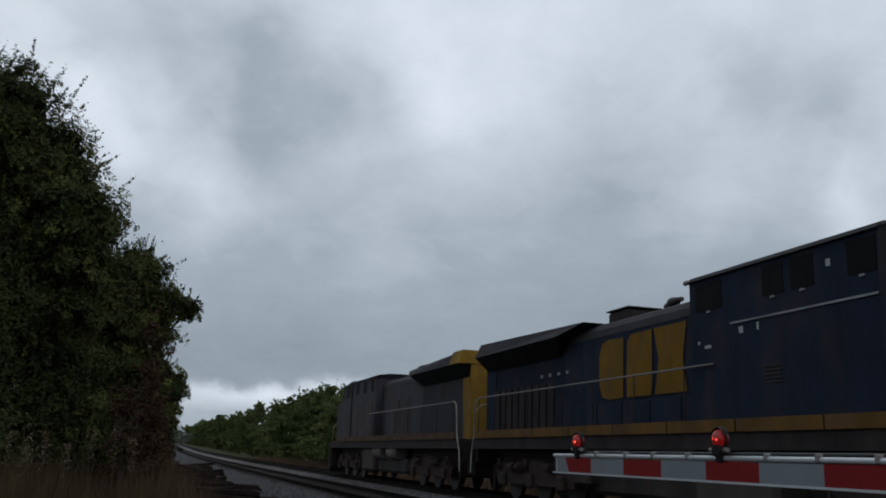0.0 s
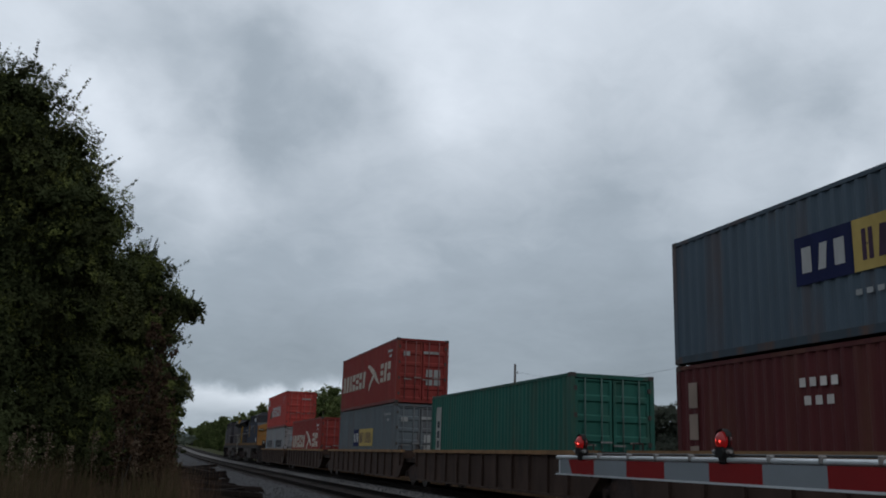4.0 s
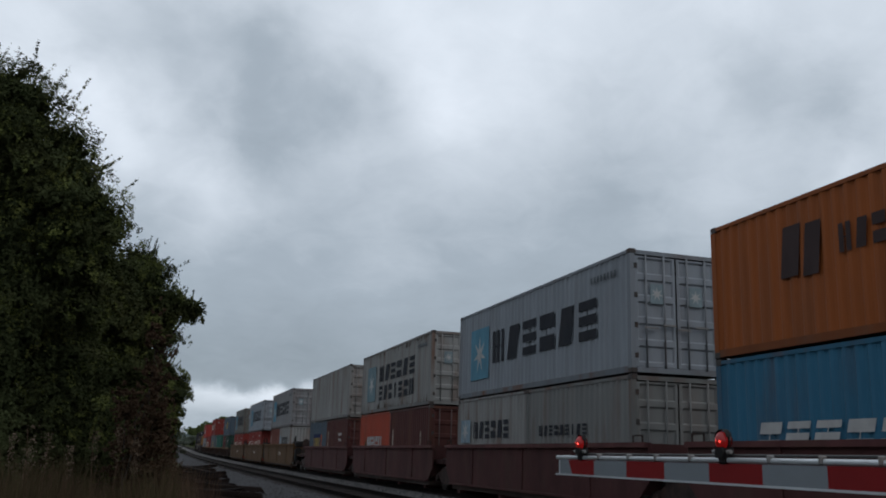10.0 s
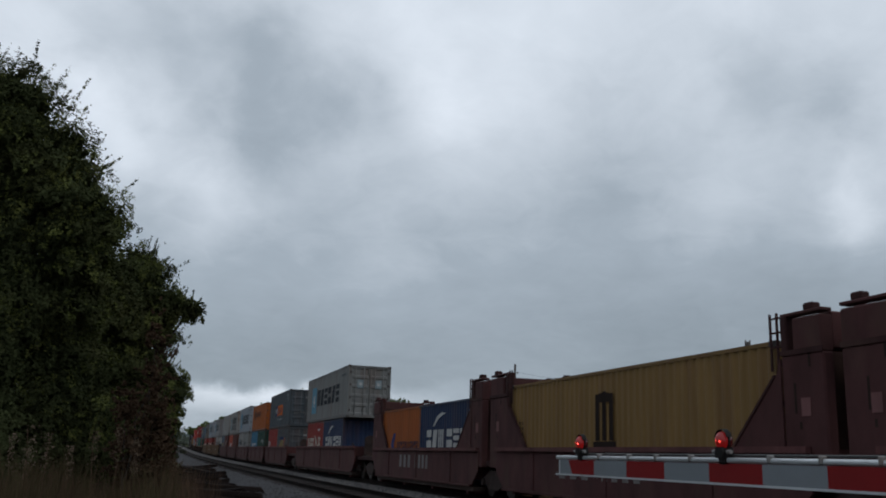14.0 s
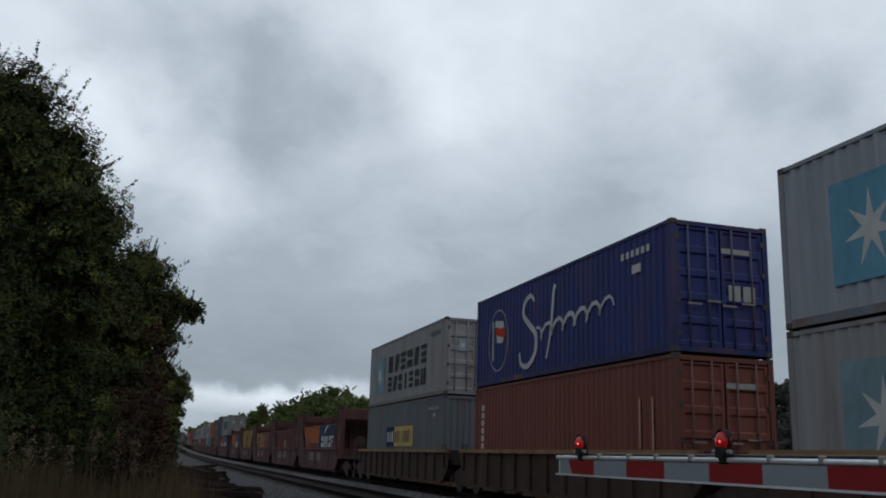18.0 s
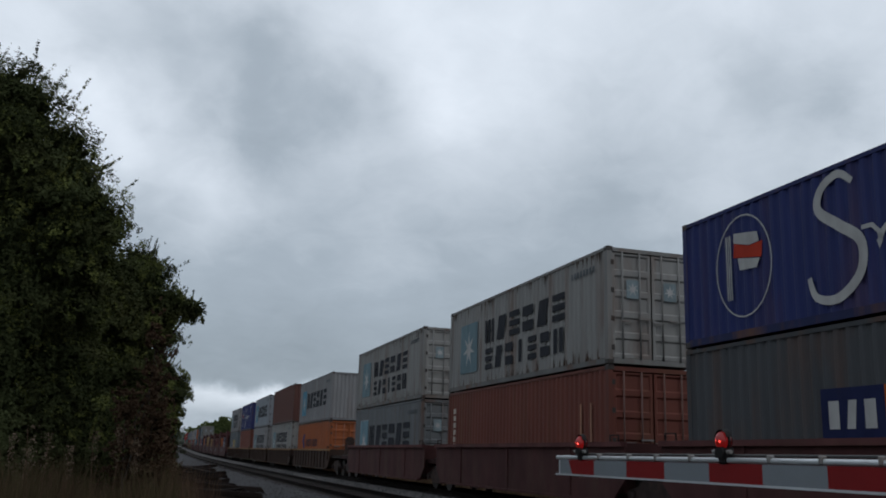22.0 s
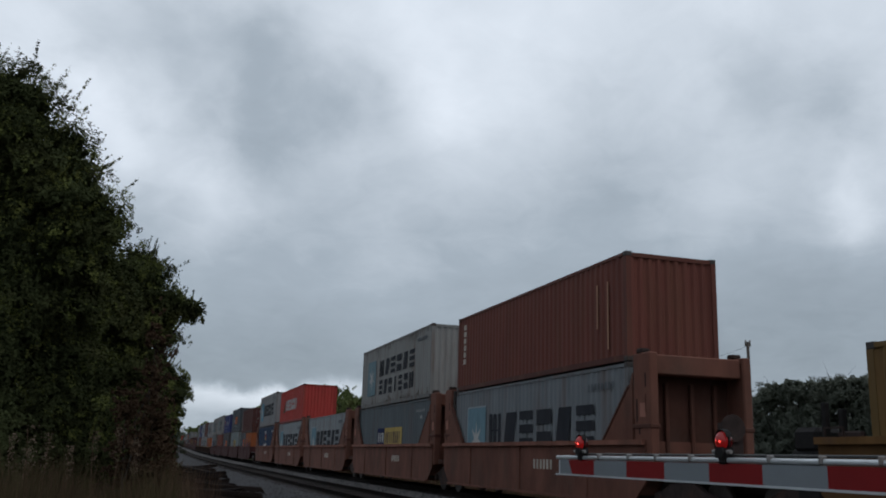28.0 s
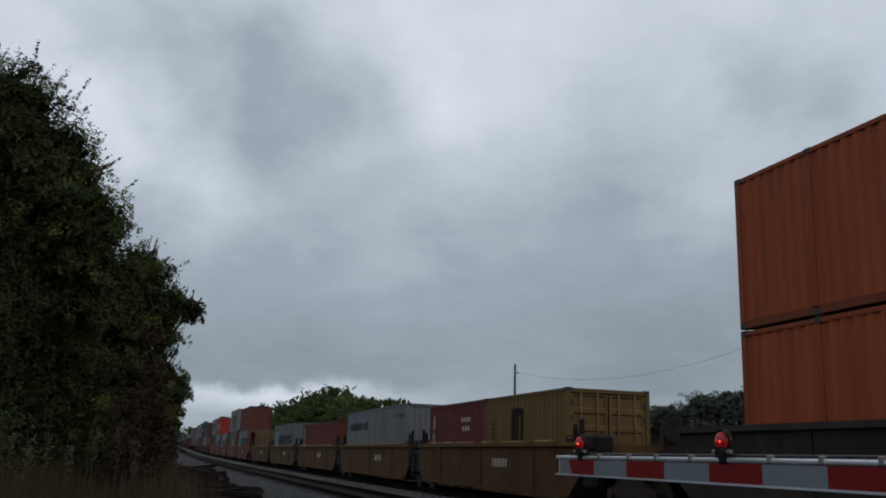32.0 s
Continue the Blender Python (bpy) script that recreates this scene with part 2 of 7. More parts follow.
GATE_WHITE = material("white_reflective_sheeting", (0.135, 0.152, 0.168), 0.5, 0, 7, 0.06, 0.03, (0.15, 0.155, 0.16), 3, 0.3)
GATE_RED = material("red_reflective_sheeting", (0.15, 0.004, 0.005), 0.6, 0, 7, 0.08, 0.03, (0.14, 0.008, 0.008), 3, 0.3, gloss=0.2)
ALU = material("aluminium_extrusion", (0.46, 0.48, 0.50), 0.35, 0.4, 12, 0.08, 0.02)
BLACK = material("black_housing", (0.010, 0.009, 0.009), 0.75, 0, 9, 0.2, 0.05, gloss=0.15)
LENS_OFF = material("unlit_red_lens", (0.07, 0.004, 0.004), 0.25, 0, 9, 0.1, 0.02)
LENS_ON = glow("lit_red_lens", (0.45, 0.008, 0.008), 0.26, 0.12)
LENS_DIM = glow("half_lit_red_lens", (0.42, 0.006, 0.006), 0.22, 0.12)
LENS_FAINT = glow("faint_red_filament", (1.0, 0.07, 0.05), 1.3)
LENS_CORE = glow("lit_red_filament", (1.0, 0.08, 0.06), 4.0)
GLASS = material("dark_cab_glass", (0.034, 0.038, 0.044), 0.25, 0.0, 4, 0.1, 0.02, gloss=0.5)
HEADLIGHT = material("dull_headlight_lens", (0.42, 0.42, 0.38), 0.2, 0.2, 9, 0.15, 0.02)

# ---- building helpers ----
MESHES = {}


def solid(name, verts, faces):
    me = bpy.data.meshes.new(name)
    me.from_pydata([tuple(v) for v in verts], [], faces)
    me.update()
    return me


def boxes_mesh(name, boxes, bevel=0.0):
    """One mesh of boxes (x0, x1, y0, y1, z0, z1)."""
    bm = bmesh.new()
    for x0, x1, y0, y1, z0, z1 in boxes:
        r = bmesh.ops.create_cube(bm, size=1.0, matrix=Matrix.Translation(((x0 + x1) / 2, (y0 + y1) / 2, (z0 + z1) / 2)) @ Matrix.Diagonal((x1 - x0, y1 - y0, z1 - z0, 1)))
    if bevel:
        bmesh.ops.bevel(bm, geom=bm.edges[:], offset=bevel, segments=1, affect="EDGES")
    me = bpy.data.meshes.new(name)
    bm.to_mesh(me)
    bm.free()
    return me


def box_mesh(name, sx, sy, sz, bevel=0.0):
    """A box centred on its origin, cached by its size."""
    key = ("box", round(sx, 3), round(sy, 3), round(sz, 3), round(bevel, 3))
    if key not in MESHES:
        MESHES[key] = boxes_mesh(name, [(-sx / 2, sx / 2, -sy / 2, sy / 2, -sz / 2, sz / 2)], bevel)
    return MESHES[key]


def tube_mesh(name, radius, length, axis="Z", sides=10, radius2=None):
    key = ("tube", round(radius, 3), round(length, 3), axis, sides, radius2)
    if key not in MESHES:
        bm = bmesh.new()
        turn = {"Z": Matrix(), "X": Matrix.Rotation(radians(90), 4, "Y"), "Y": Matrix.Rotation(radians(-90), 4, "X")}[axis]
        bmesh.ops.create_cone(bm, cap_ends=True, segments=sides, radius1=radius, radius2=radius if radius2 is None else radius2, depth=length, matrix=turn)
        me = bpy.data.meshes.new(name)
        bm.to_mesh(me)
        bm.free()
        if sides > 7:
            for p in me.polygons:
                p.use_smooth = len(p.vertices) == 4
        MESHES[key] = me
    return MESHES[key]


def prism_mesh(name, outline, depth0, depth1, plane="YZ"):
    """An outline extruded along the axis across its plane."""
    n = len(outline)
    verts = []
    for d in (depth0, depth1):
        for a, b in outline:
            verts.append((d, a, b) if plane == "YZ" else (a, d, b) if plane == "XZ" else (a, b, d))
    faces = [tuple(range(n)), tuple(range(2 * n - 1, n - 1, -1))] + [(i, i + n, (i + 1) % n + n, (i + 1) % n) for i in range(n)]
    me = solid(name, verts, faces)
    bm = bmesh.new()
    bm.from_mesh(me)
    bmesh.ops.recalc_face_normals(bm, faces=bm.faces[:])
    bm.to_mesh(me)
    bm.free()
    return me


def part(name, me, mat, parent, at=(0, 0, 0), turn=None, colour=None, label=""):
    """One mesh object under a thing or a part."""
    ob = new(name, me)
    if not me.materials:
        me.materials.append(mat)
    if me.materials[0] is not mat:
        ob.material_slots[0].link = "OBJECT"
        ob.material_slots[0].material = mat
    ob.parent = parent
    ob.location = at
    if turn:
        ob.rotation_euler = [radians(a) for a in turn]
    if colour:
        ob.color = colour
    if label:
        ob["label"] = label
    return ob


def thing(name, label, category, group="", m=None):
    ob = new(name)
    ob.empty_display_size = 0.3
    tagged(ob, label, category, group)
    if m is not None:
        ob.matrix_basis = m
    return ob


MOVERS = []     # (thing, place along the train, height over rail)

# ---- ground, ballast, road, tracks ----
GY = [-1200, -500, -200, -60, -20, 0, 8, 16, 24, 32, 40, 52, 66, 84, 106, 134, 170, 215, 250, 330, 450, 700, 1200, 2600]
GX = [-2600, -900, -300, -90, -40, -22, -14, -9, -6, -4, -2, 0, 2, 3.5, 5, 9, 14, 16, 20, 30, 60, 140, 400, 1200, 2600]


def ground_z(x, y):
    b = x - bend(y)
    z = -0.52
    if b < 2:
        z += 0.25 * min(1.0, (2 - b) / 8) + 0.10 * noise.noise((x * 0.21, y * 0.17, 0.3))
    if b > 18:
        z += min(2.0, (b - 18) * 0.006)
    return z + rise(y)


gverts = [(x + (bend(y) if abs(x) < 100 else 0), y, ground_z(x + (bend(y) if abs(x) < 100 else 0), y)) for y in GY for x in GX]
nx = len(GX)
gfaces = [(j * nx + i, j * nx + i + 1, (j + 1) * nx + i + 1, (j + 1) * nx + i) for j in range(len(GY) - 1) for i in range(nx - 1)]
ground = new("ground", solid("ground", gverts, gfaces))
ground.data.materials.append(SOIL)
tagged(ground, "rough grassy soil beside the railway line", "ground", kind="structure")

PROFILE = [(3.2, -0.56), (4.0, -0.40), (4.9, -0.24), (5.7, -0.152), (8.0, -0.152), (8.6, -0.165), (10.2, -0.165), (13.0, -0.16), (14.2, -0.34), (15.4, -0.58)]
bverts, nb = [], len(PROFILE)
BY = [-900 + 50 * i for i in range(18)] + [i * 6.0 for i in range(60)] + [360 + 40 * i for i in range(30)]
for y in BY:
    for x, z in PROFILE:
        wob = 0.03 * noise.noise((x, y * 0.4, 5.0)) + (0.35 * noise.noise((1.0, y * 0.08, 9.0)) if x < 4.5 else 0)
        bverts.append((x + bend(y) + wob, y, z + rise(y) + 0.02 * noise.noise((x * 2, y * 0.3, 2.0))))
bfaces = [(j * nb + i, j * nb + i + 1, (j + 1) * nb + i + 1, (j + 1) * nb + i) for j in range(len(BY) - 1) for i in range(nb - 1)]
ballast = new("ballast", solid("ballast", bverts, bfaces))
ballast.data.materials.append(BALLAST)
ballast.data.materials.append(BALLAST_PALE)
ballast.data.materials.append(BALLAST_DARK)
# dark stone: dirt between the siding rails, painted train shade under the main track
for k, p in enumerate(ballast.data.polygons):
    p.material_index = {5.7: 2, 8.0: 1, 8.6: 1, 10.2: 2}.get(PROFILE[k % (nb - 1)][0], 0)
tagged(ballast, "wide bed of grey crushed-stone ballast under both tracks", "ballast", kind="structure")

rng = random.Random(4)
sv, sf = [], []
for i in range(5200):
    y = 20 + 75 * rng.random() ** 1.6
    x = (rng.uniform(3.3, 5.7) if rng.random() < 0.6 else rng.uniform(8.0, 10.2)) + bend(y)
    zb = np.interp(x - bend(y), [p[0] for p in PROFILE], [p[1] for p in PROFILE]) + rise(y)
    r = rng.uniform(0.02, 0.045)
    k = len(sv)
    for d in ((1, 0, 0), (-1, 0, 0), (0, 1, 0), (0, -1, 0), (0, 0, 1.1), (0, 0, -0.6)):
        sv.append((x + d[0] * r * rng.uniform(0.6, 1.3), y + d[1] * r * rng.uniform(0.6, 1.3), zb + 0.005 + d[2] * r * rng.uniform(0.6, 1.2)))
    for a, b, c in ((0, 2, 4), (2, 1, 4), (1, 3, 4), (3, 0, 4), (2, 0, 5), (1, 2, 5), (3, 1, 5), (0, 3, 5)):
        sf.append((k + a, k + b, k + c))
stones = new("ballast_stones", solid("ballast_stones", sv, sf))
stones.data.materials.append(STONE)
tagged(stones, "loose grey ballast stones lying on the track bed", "gravel", kind="stuff")

rv, rf = [], []
RX = [-60, -20, -4, 1.5, 3.5, 4.6, 14.6, 18, 40, 60]
RZ = [-0.30, -0.25, -0.16, -0.10, -0.03, 0.0, 0.0, -0.05, -0.3, -0.3]
for x, z in zip(RX, RZ):
    for y in (-1.4, 2.5, 6.3):
        rv.append((x, y, z - (0.03 if y != 2.5 else 0)))
rf = [(j * 3 + i, (j + 1) * 3 + i, (j + 1) * 3 + i + 1, j * 3 + i + 1) for j in range(len(RX) - 1) for i in range(2)]
road = new("road", solid("road", rv, rf))
road.data.materials.append(ASPHALT)
tagged(road, "worn asphalt road crossing the railway tracks", "road", kind="structure")


def rail_mesh(x0):
    """One rail's long bent bar, in its own section shape."""
    sect = [(-0.07, -0.17), (0.07, -0.17), (0.07, -0.15), (0.015, -0.13), (0.015, -0.05), (0.036, -0.035), (0.036, 0.0), (-0.036, 0.0), (-0.036, -0.035), (-0.015, -0.05), (-0.015, -0.13), (-0.07, -0.15)]
    ys = [-900, -300, 0] + [10 * i for i in range(1, 40)] + [500, 700, 1100]
    v = [(x0 + bend(y) + a, y, b + rise(y)) for y in ys for a, b in sect]
    n = len(sect)
    f = [(j * n + i, j * n + (i + 1) % n, (j + 1) * n + (i + 1) % n, (j + 1) * n + i) for j in range(len(ys) - 1) for i in range(n)]
    return solid("rail", v, f)


def track(name, x0, label, first, count):
    t = thing(name, label, "railway track", "parallel railway tracks")
    for s in (-1, 1):
        part("rail", rail_mesh(x0 + s * 0.755), RAIL, t)
    tie = box_mesh("tie", 2.6, 0.23, 0.16, 0.012)
    r = random.Random(int(x0 * 10))
    for i in range(count):
        y = first + i * 0.56
        part("tie", tie, TIE, t, (x0 + bend(y) + r.uniform(-0.03, 0.03), y, rise(y) - 0.232 + r.uniform(-0.01, 0.01)), (0, 0, r.uniform(-1.2, 1.2)))
    return t


track("siding_track", SIDING_X, "empty siding track with rusty rails on dark wooden ties", 22, 165)
track("main_track", TRACK_X, "main railway track with worn rails under the passing train", 14, 160)

# ---- heap of discarded ties by the gravel ----
r = random.Random(11)
HEAP = []
for k in range(26):
    y = 26.5 + 42 * (k / 25) ** 1.25 + r.uniform(-0.6, 0.6)
    layer = k % 3
    HEAP.append((2.15 + 0.012 * y + r.uniform(-0.7, 0.5), y, -0.36 + 0.17 * layer + r.uniform(-0.03, 0.05), r.uniform(-34, 34), r.uniform(-9, 9)))
for i, (x, y, z, rz, ry) in enumerate(HEAP):
    t = new("discarded_tie", boxes_mesh("discarded_tie", [(-1.3, 1.3, -0.12, 0.12, -0.09, 0.09)], 0.02))
    t.data.materials.append(TIE)
    bm = bmesh.new()
    bm.from_mesh(t.data)
    for v in bm.verts:
        v.co += Vector((r.uniform(-0.16, 0.16), r.uniform(-0.035, 0.035), r.uniform(-0.03, 0.03)))
    bm.to_mesh(t.data)
    bm.free()
    t.matrix_basis = pose(x + bend(y), y, z + rise(y), 0, ry, rz)
    tagged(t, "old dark wooden railway tie discarded beside the gravel", "railway tie", "heap of discarded ties")

# ---- crossing gate ----
gate = thing("crossing_gate", "lowered crossing gate arm with red and white stripes", "crossing gate")


def arm_at(i):
    """The point that many stripes along the arm from its outermost full stripe."""
    return 2.5607 - 0.0091 * i, 4.973 - 0.4059 * i


GATE_TURN = -math.degrees(math.atan2(0.0091, 0.4059))
ax, ay = arm_at(5.9)
part("arm_bar", boxes_mesh("arm_bar", [(0.012, 0.03, -2.95, 2.95, 1.072, 1.166)], 0.004), ALU, gate, (ax, ay, 0), (0, 0, GATE_TURN))
for i in range(-1, 13):
    x0, y0 = arm_at(i + 0.5)
    red = i % 2 == 1
    if i == -1:
        w = 0.36
        x0, y0 = arm_at(-0.44)
        me = prism_mesh("stripe", [(-0.18, 1.08), (0.13, 1.08), (0.185, 1.166), (-0.18, 1.166)], -0.006, 0.012)
        part("stripe", me, GATE_RED, gate, (x0, y0, 0), (0, 0, GATE_TURN))
        x1, y1 = arm_at(-1.1)
        me = prism_mesh("end_cap", [(-0.135, 1.08), (0.045, 1.074), (0.045, 1.172), (-0.082, 1.166)], -0.0055, 0.0125)
        part("end_cap", me, GATE_WHITE, gate, (x1, y1, 0), (0, 0, GATE_TURN), label="white end of the arm")
        continue
    part("stripe", box_mesh("stripe", 0.018, 0.4055, 0.086), GATE_RED if red else GATE_WHITE, gate, (x0 + 0.003, y0, 1.123), (0, 0, GATE_TURN))
part("arm_butt", boxes_mesh("arm_butt", [(-0.02, 0.03, -0.6, 0.6, 1.06, 1.18)], 0.006), ALU, gate, (arm_at(14.4)[0] + 0.01, arm_at(14.4)[1], 0), (0, 0, GATE_TURN), label="plain inner end of the arm")
part("lower_edge", boxes_mesh("lower_edge", [(-0.010, 0.016, -2.95, 2.95, 1.070, 1.080)]), ALU, gate, (ax, ay, 0), (0, 0, GATE_TURN))
part("conduit", tube_mesh("conduit", 0.012, 5.9, "Y", 8), ALU, gate, (ax + 0.004, ay, 1.181), (0, 0, GATE_TURN), label="pale cable conduit on top of the arm")
part("cable", tube_mesh("cable", 0.006, 5.5, "Y", 6), WIRE, gate, (ax + 0.02, ay - 0.2, 1.203), (0, 0, GATE_TURN))
for i in (0.15, 1.05, 1.78, 2.6, 4.12, 4.92, 5.7, 6.6, 7.6, 8.6, 9.6):
    x0, y0 = arm_at(i)
    part("clip", box_mesh("clip", 0.03, 0.022, 0.034, 0.004), ROD, gate, (x0 + 0.002, y0, 1.188))
for i, lit in ((-0.44, True), (3.30, False)):
    x0, y0 = arm_at(i)
    lamp = part("lamp", prism_mesh("lamp", [(-0.026, 1.19), (0.026, 1.19), (0.032, 1.212), (0.024, 1.24), (-0.024, 1.24), (-0.032, 1.212)], -0.03, 0.03), BLACK, gate, (x0, y0, 0), label="lit red warning lamp" if lit else "unlit red warning lamp")
    for s, mat in ((-1, LENS_ON if lit else LENS_DIM), (1, LENS_OFF)):
        bm = bmesh.new()
        bmesh.ops.create_uvsphere(bm, u_segments=18, v_segments=10, radius=0.041, matrix=Matrix.Diagonal((0.62, 0.98, 1.02, 1)))
        me = bpy.data.meshes.new("lens")
        bm.to_mesh(me)
        bm.free()
        for p in me.polygons:
            p.use_smooth = True
        part("lens", me, mat, lamp, (s * 0.011, 0, 1.268))
    part("lens_band", tube_mesh("lens_band", 0.042, 0.010, "X", 22), BLACK, lamp, (0.0, 0, 1.268))
    bm = bmesh.new()
    bmesh.ops.create_icosphere(bm, subdivisions=2, radius=0.008)
    me = bpy.data.meshes.new("bulb")
    bm.to_mesh(me)
    bm.free()
    part("bulb", me, LENS_CORE if lit else LENS_FAINT, lamp, (-0.029, -0.014, 1.264))
    part("bulb", me, LENS_FAINT, lamp, (-0.029, 0.010, 1.268))
    for s in (-1,):
        bm = bmesh.new()
        bmesh.ops.create_cone(bm, cap_ends=False, segments=24, radius1=0.048, radius2=0.050, depth=0.030, matrix=Matrix.Rotation(radians(90), 4, "Y"))
        bmesh.ops.delete(bm, geom=[v for v in bm.verts if v.co.z < 0.012], context="VERTS")
        me = bpy.data.meshes.new("visor")
        bm.to_mesh(me)
        bm.free()
        part("visor", me, BLACK, lamp, (s * 0.004, 0, 1.272))
    part("bracket", box_mesh("bracket", 0.05, 0.05, 0.05, 0.008), BLACK, lamp, (0.004, 0, 1.188))
    for s in (-1, 1):
        part("wing_nut", tube_mesh("wing_nut", 0.010, 0.026, "Y", 8), ROD, lamp, (-0.012, s * 0.055, 1.218))
part("mast", tube_mesh("mast", 0.07, 1.9, "Z", 14), ALU, gate, (2.46, -1.75, 0.65))
part("drive_box", box_mesh("drive_box", 0.35, 0.42, 0.55, 0.02), ALU, gate, (2.62, -1.62, 1.1))
part("foot_plate", box_mesh("foot_plate", 0.5, 0.5, 0.16, 0.02), CASTING, gate, (2.46, -1.75, -0.28))

# ---- trees ----


def leaflets(name, centres, sizes, rs, mat, along=None, across=None):
    """Many small leaves, each a single wedge."""
    n = len(centres)
    a = rs.normal(size=(n, 3)) if along is None else along
    a = a / np.linalg.norm(a, axis=1)[:, None]
    b = np.cross(a, rs.normal(size=(n, 3))) if across is None else across.copy()
    b /= np.linalg.norm(b, axis=1)[:, None]
    s = sizes[:, None]
    v = np.empty((n, 3, 3))
    v[:, 0] = centres - a * s
    v[:, 1], v[:, 2] = centres + a * s * 0.6 + b * s * 0.62, centres + a * s * 0.6 - b * s * 0.62
    me = bpy.data.meshes.new(name)
    me.vertices.add(3 * n)
    me.vertices.foreach_set("co", v.astype(np.float32).ravel())
    me.loops.add(3 * n)
    me.loops.foreach_set("vertex_index", np.arange(3 * n, dtype=np.int32))
    me.polygons.add(n)
    me.polygons.foreach_set("loop_start", np.arange(0, 3 * n, 3, dtype=np.int32))
    me.update(calc_edges=True)
    me.materials.append(mat)
    return me


def crown_points(clumps, count, rs):
    """Leaf places: sprigs spread over uneven clumps, denser near their skin."""
    vol = np.array([(c[3] ** 2 * c[4]) ** 0.75 for c in clumps])
    out = []
    for (x, y, z, rx, rz), share in zip(clumps, vol / vol.sum()):
        sprigs = max(6, int(count * share / 26))
        d = rs.normal(size=(sprigs, 3))
        d /= np.linalg.norm(d, axis=1)[:, None]
        lump = 0.82 + 0.30 * np.sin(d[:, 0] * 5 + x * 3) * np.sin(d[:, 1] * 4 + y) + 0.22 * np.sin(d[:, 2] * 7 + z * 2)
        rad = rs.uniform(0.25, 1.0, sprigs) ** 0.45 * lump
        long = rs.uniform(size=sprigs) < 0.10
        rad[long] = np.maximum(rad[long], 0.95 * lump[long])
        tip = d * rad[:, None] * [rx, rx, rz] + [x, y, z]
        way = d + rs.normal(size=(sprigs, 3)) * 0.5 + [0, 0, 0.15]
        way /= np.linalg.norm(way, axis=1)[:, None]
        sx = min(rx, 1.3 if count > 30000 else 1.9)
        reach = np.where(long, 0.75, 0.32)
        t = rs.uniform(0, 1, (sprigs, 26)) * (reach[:, None] + 0.25) - 0.25
        spread = (0.045 - 0.03 * np.clip(t / 0.75, 0, 1)) * rx
        out.append((tip[:, None] + way[:, None] * t[..., None] * sx * 0.45 + rs.normal(size=(sprigs, 26, 3)) * spread[..., None]).reshape(-1, 3))
    return np.concatenate(out)


def sprays(name, clumps, count, leaf, rs, mat, reach=1.0):
    """A crown of layered sprays: flat fans of leaves tilted outwards, with dark gaps between, and some long twigs past the skin."""
    vol = np.array([(c[3] ** 2 * c[4]) ** 0.75 for c in clumps])
    at, up = [], []
    for (x, y, z, rx, rz), share in zip(clumps, vol / vol.sum()):
        n, m = max(8, int(count * share / 64)), 64
        d = rs.normal(size=(n, 3))
        d /= np.linalg.norm(d, axis=1)[:, None]
        lump = 0.84 + 0.26 * np.sin(d[:, 0] * 5 + x * 3) * np.sin(d[:, 1] * 4 + y) + 0.20 * np.sin(d[:, 2] * 7 + z * 2)
        rad = rs.uniform(0.30, 1.0, n) ** 0.5 * lump * reach
        tilt = d * 0.75 + [0, 0, 0.75] + rs.normal(size=(n, 3)) * 0.25
        tilt /= np.linalg.norm(tilt, axis=1)[:, None]
        twig = rs.uniform(size=n) < 0.13
        rad[twig] = np.maximum(rad[twig], 0.86 * lump[twig] * reach)
        heart = d * rad[:, None] * [rx, rx, rz] + [x, y, z]
        out = d - tilt * (d * tilt).sum(1)[:, None] + rs.normal(size=(n, 3)) * 0.1
        out[twig] = d[twig] * 0.8 + [0.05, 0, 0.75] + rs.normal(size=(twig.sum(), 3)) * 0.25
        out /= np.linalg.norm(out, axis=1)[:, None]
        side = np.cross(tilt, out)
        size = rs.uniform(0.22, 0.46, n) * min(rx, 1.25) ** 0.6
        a = rs.uniform(-0.55, 1.0, (n, m))
        b = rs.normal(size=(n, m)) * 0.42 * (1.05 - np.clip(a, 0, 1)) * np.where(twig, 0.42, 1.0)[:, None]
        a = a * np.where(twig, 1.35, 1.0)[:, None]
        c = rs.normal(size=(n, m)) * 0.13 - np.where(twig, 0.0, 0.18)[:, None] * np.clip(a, 0, 2) ** 2
        p = heart[:, None] + size[:, None, None] * (out[:, None] * a[..., None] + side[:, None] * b[..., None] + tilt[:, None] * c[..., None])
        at.append(p.reshape(-1, 3))
        up.append(np.repeat(tilt, m, 0))
    at, up = np.concatenate(at), np.concatenate(up)
    up = up + rs.normal(size=up.shape) * 0.55
    a = np.cross(up, rs.normal(size=up.shape))
    return leaflets(name, at, rs.uniform(0.6, 1.3, len(at)) * leaf, rs, mat, along=a, across=np.cross(up, a))


def limb(bm, a, b, r0, r1, sides=7):
    d = Vector(b) - Vector(a)
    q = d.to_track_quat("Z", "Y").to_matrix().to_4x4()
    bmesh.ops.create_cone(bm, cap_ends=False, segments=sides, radius1=r0, radius2=r1, depth=d.length, matrix=Matrix.Translation((Vector(a) + Vector(b)) / 2) @ q)


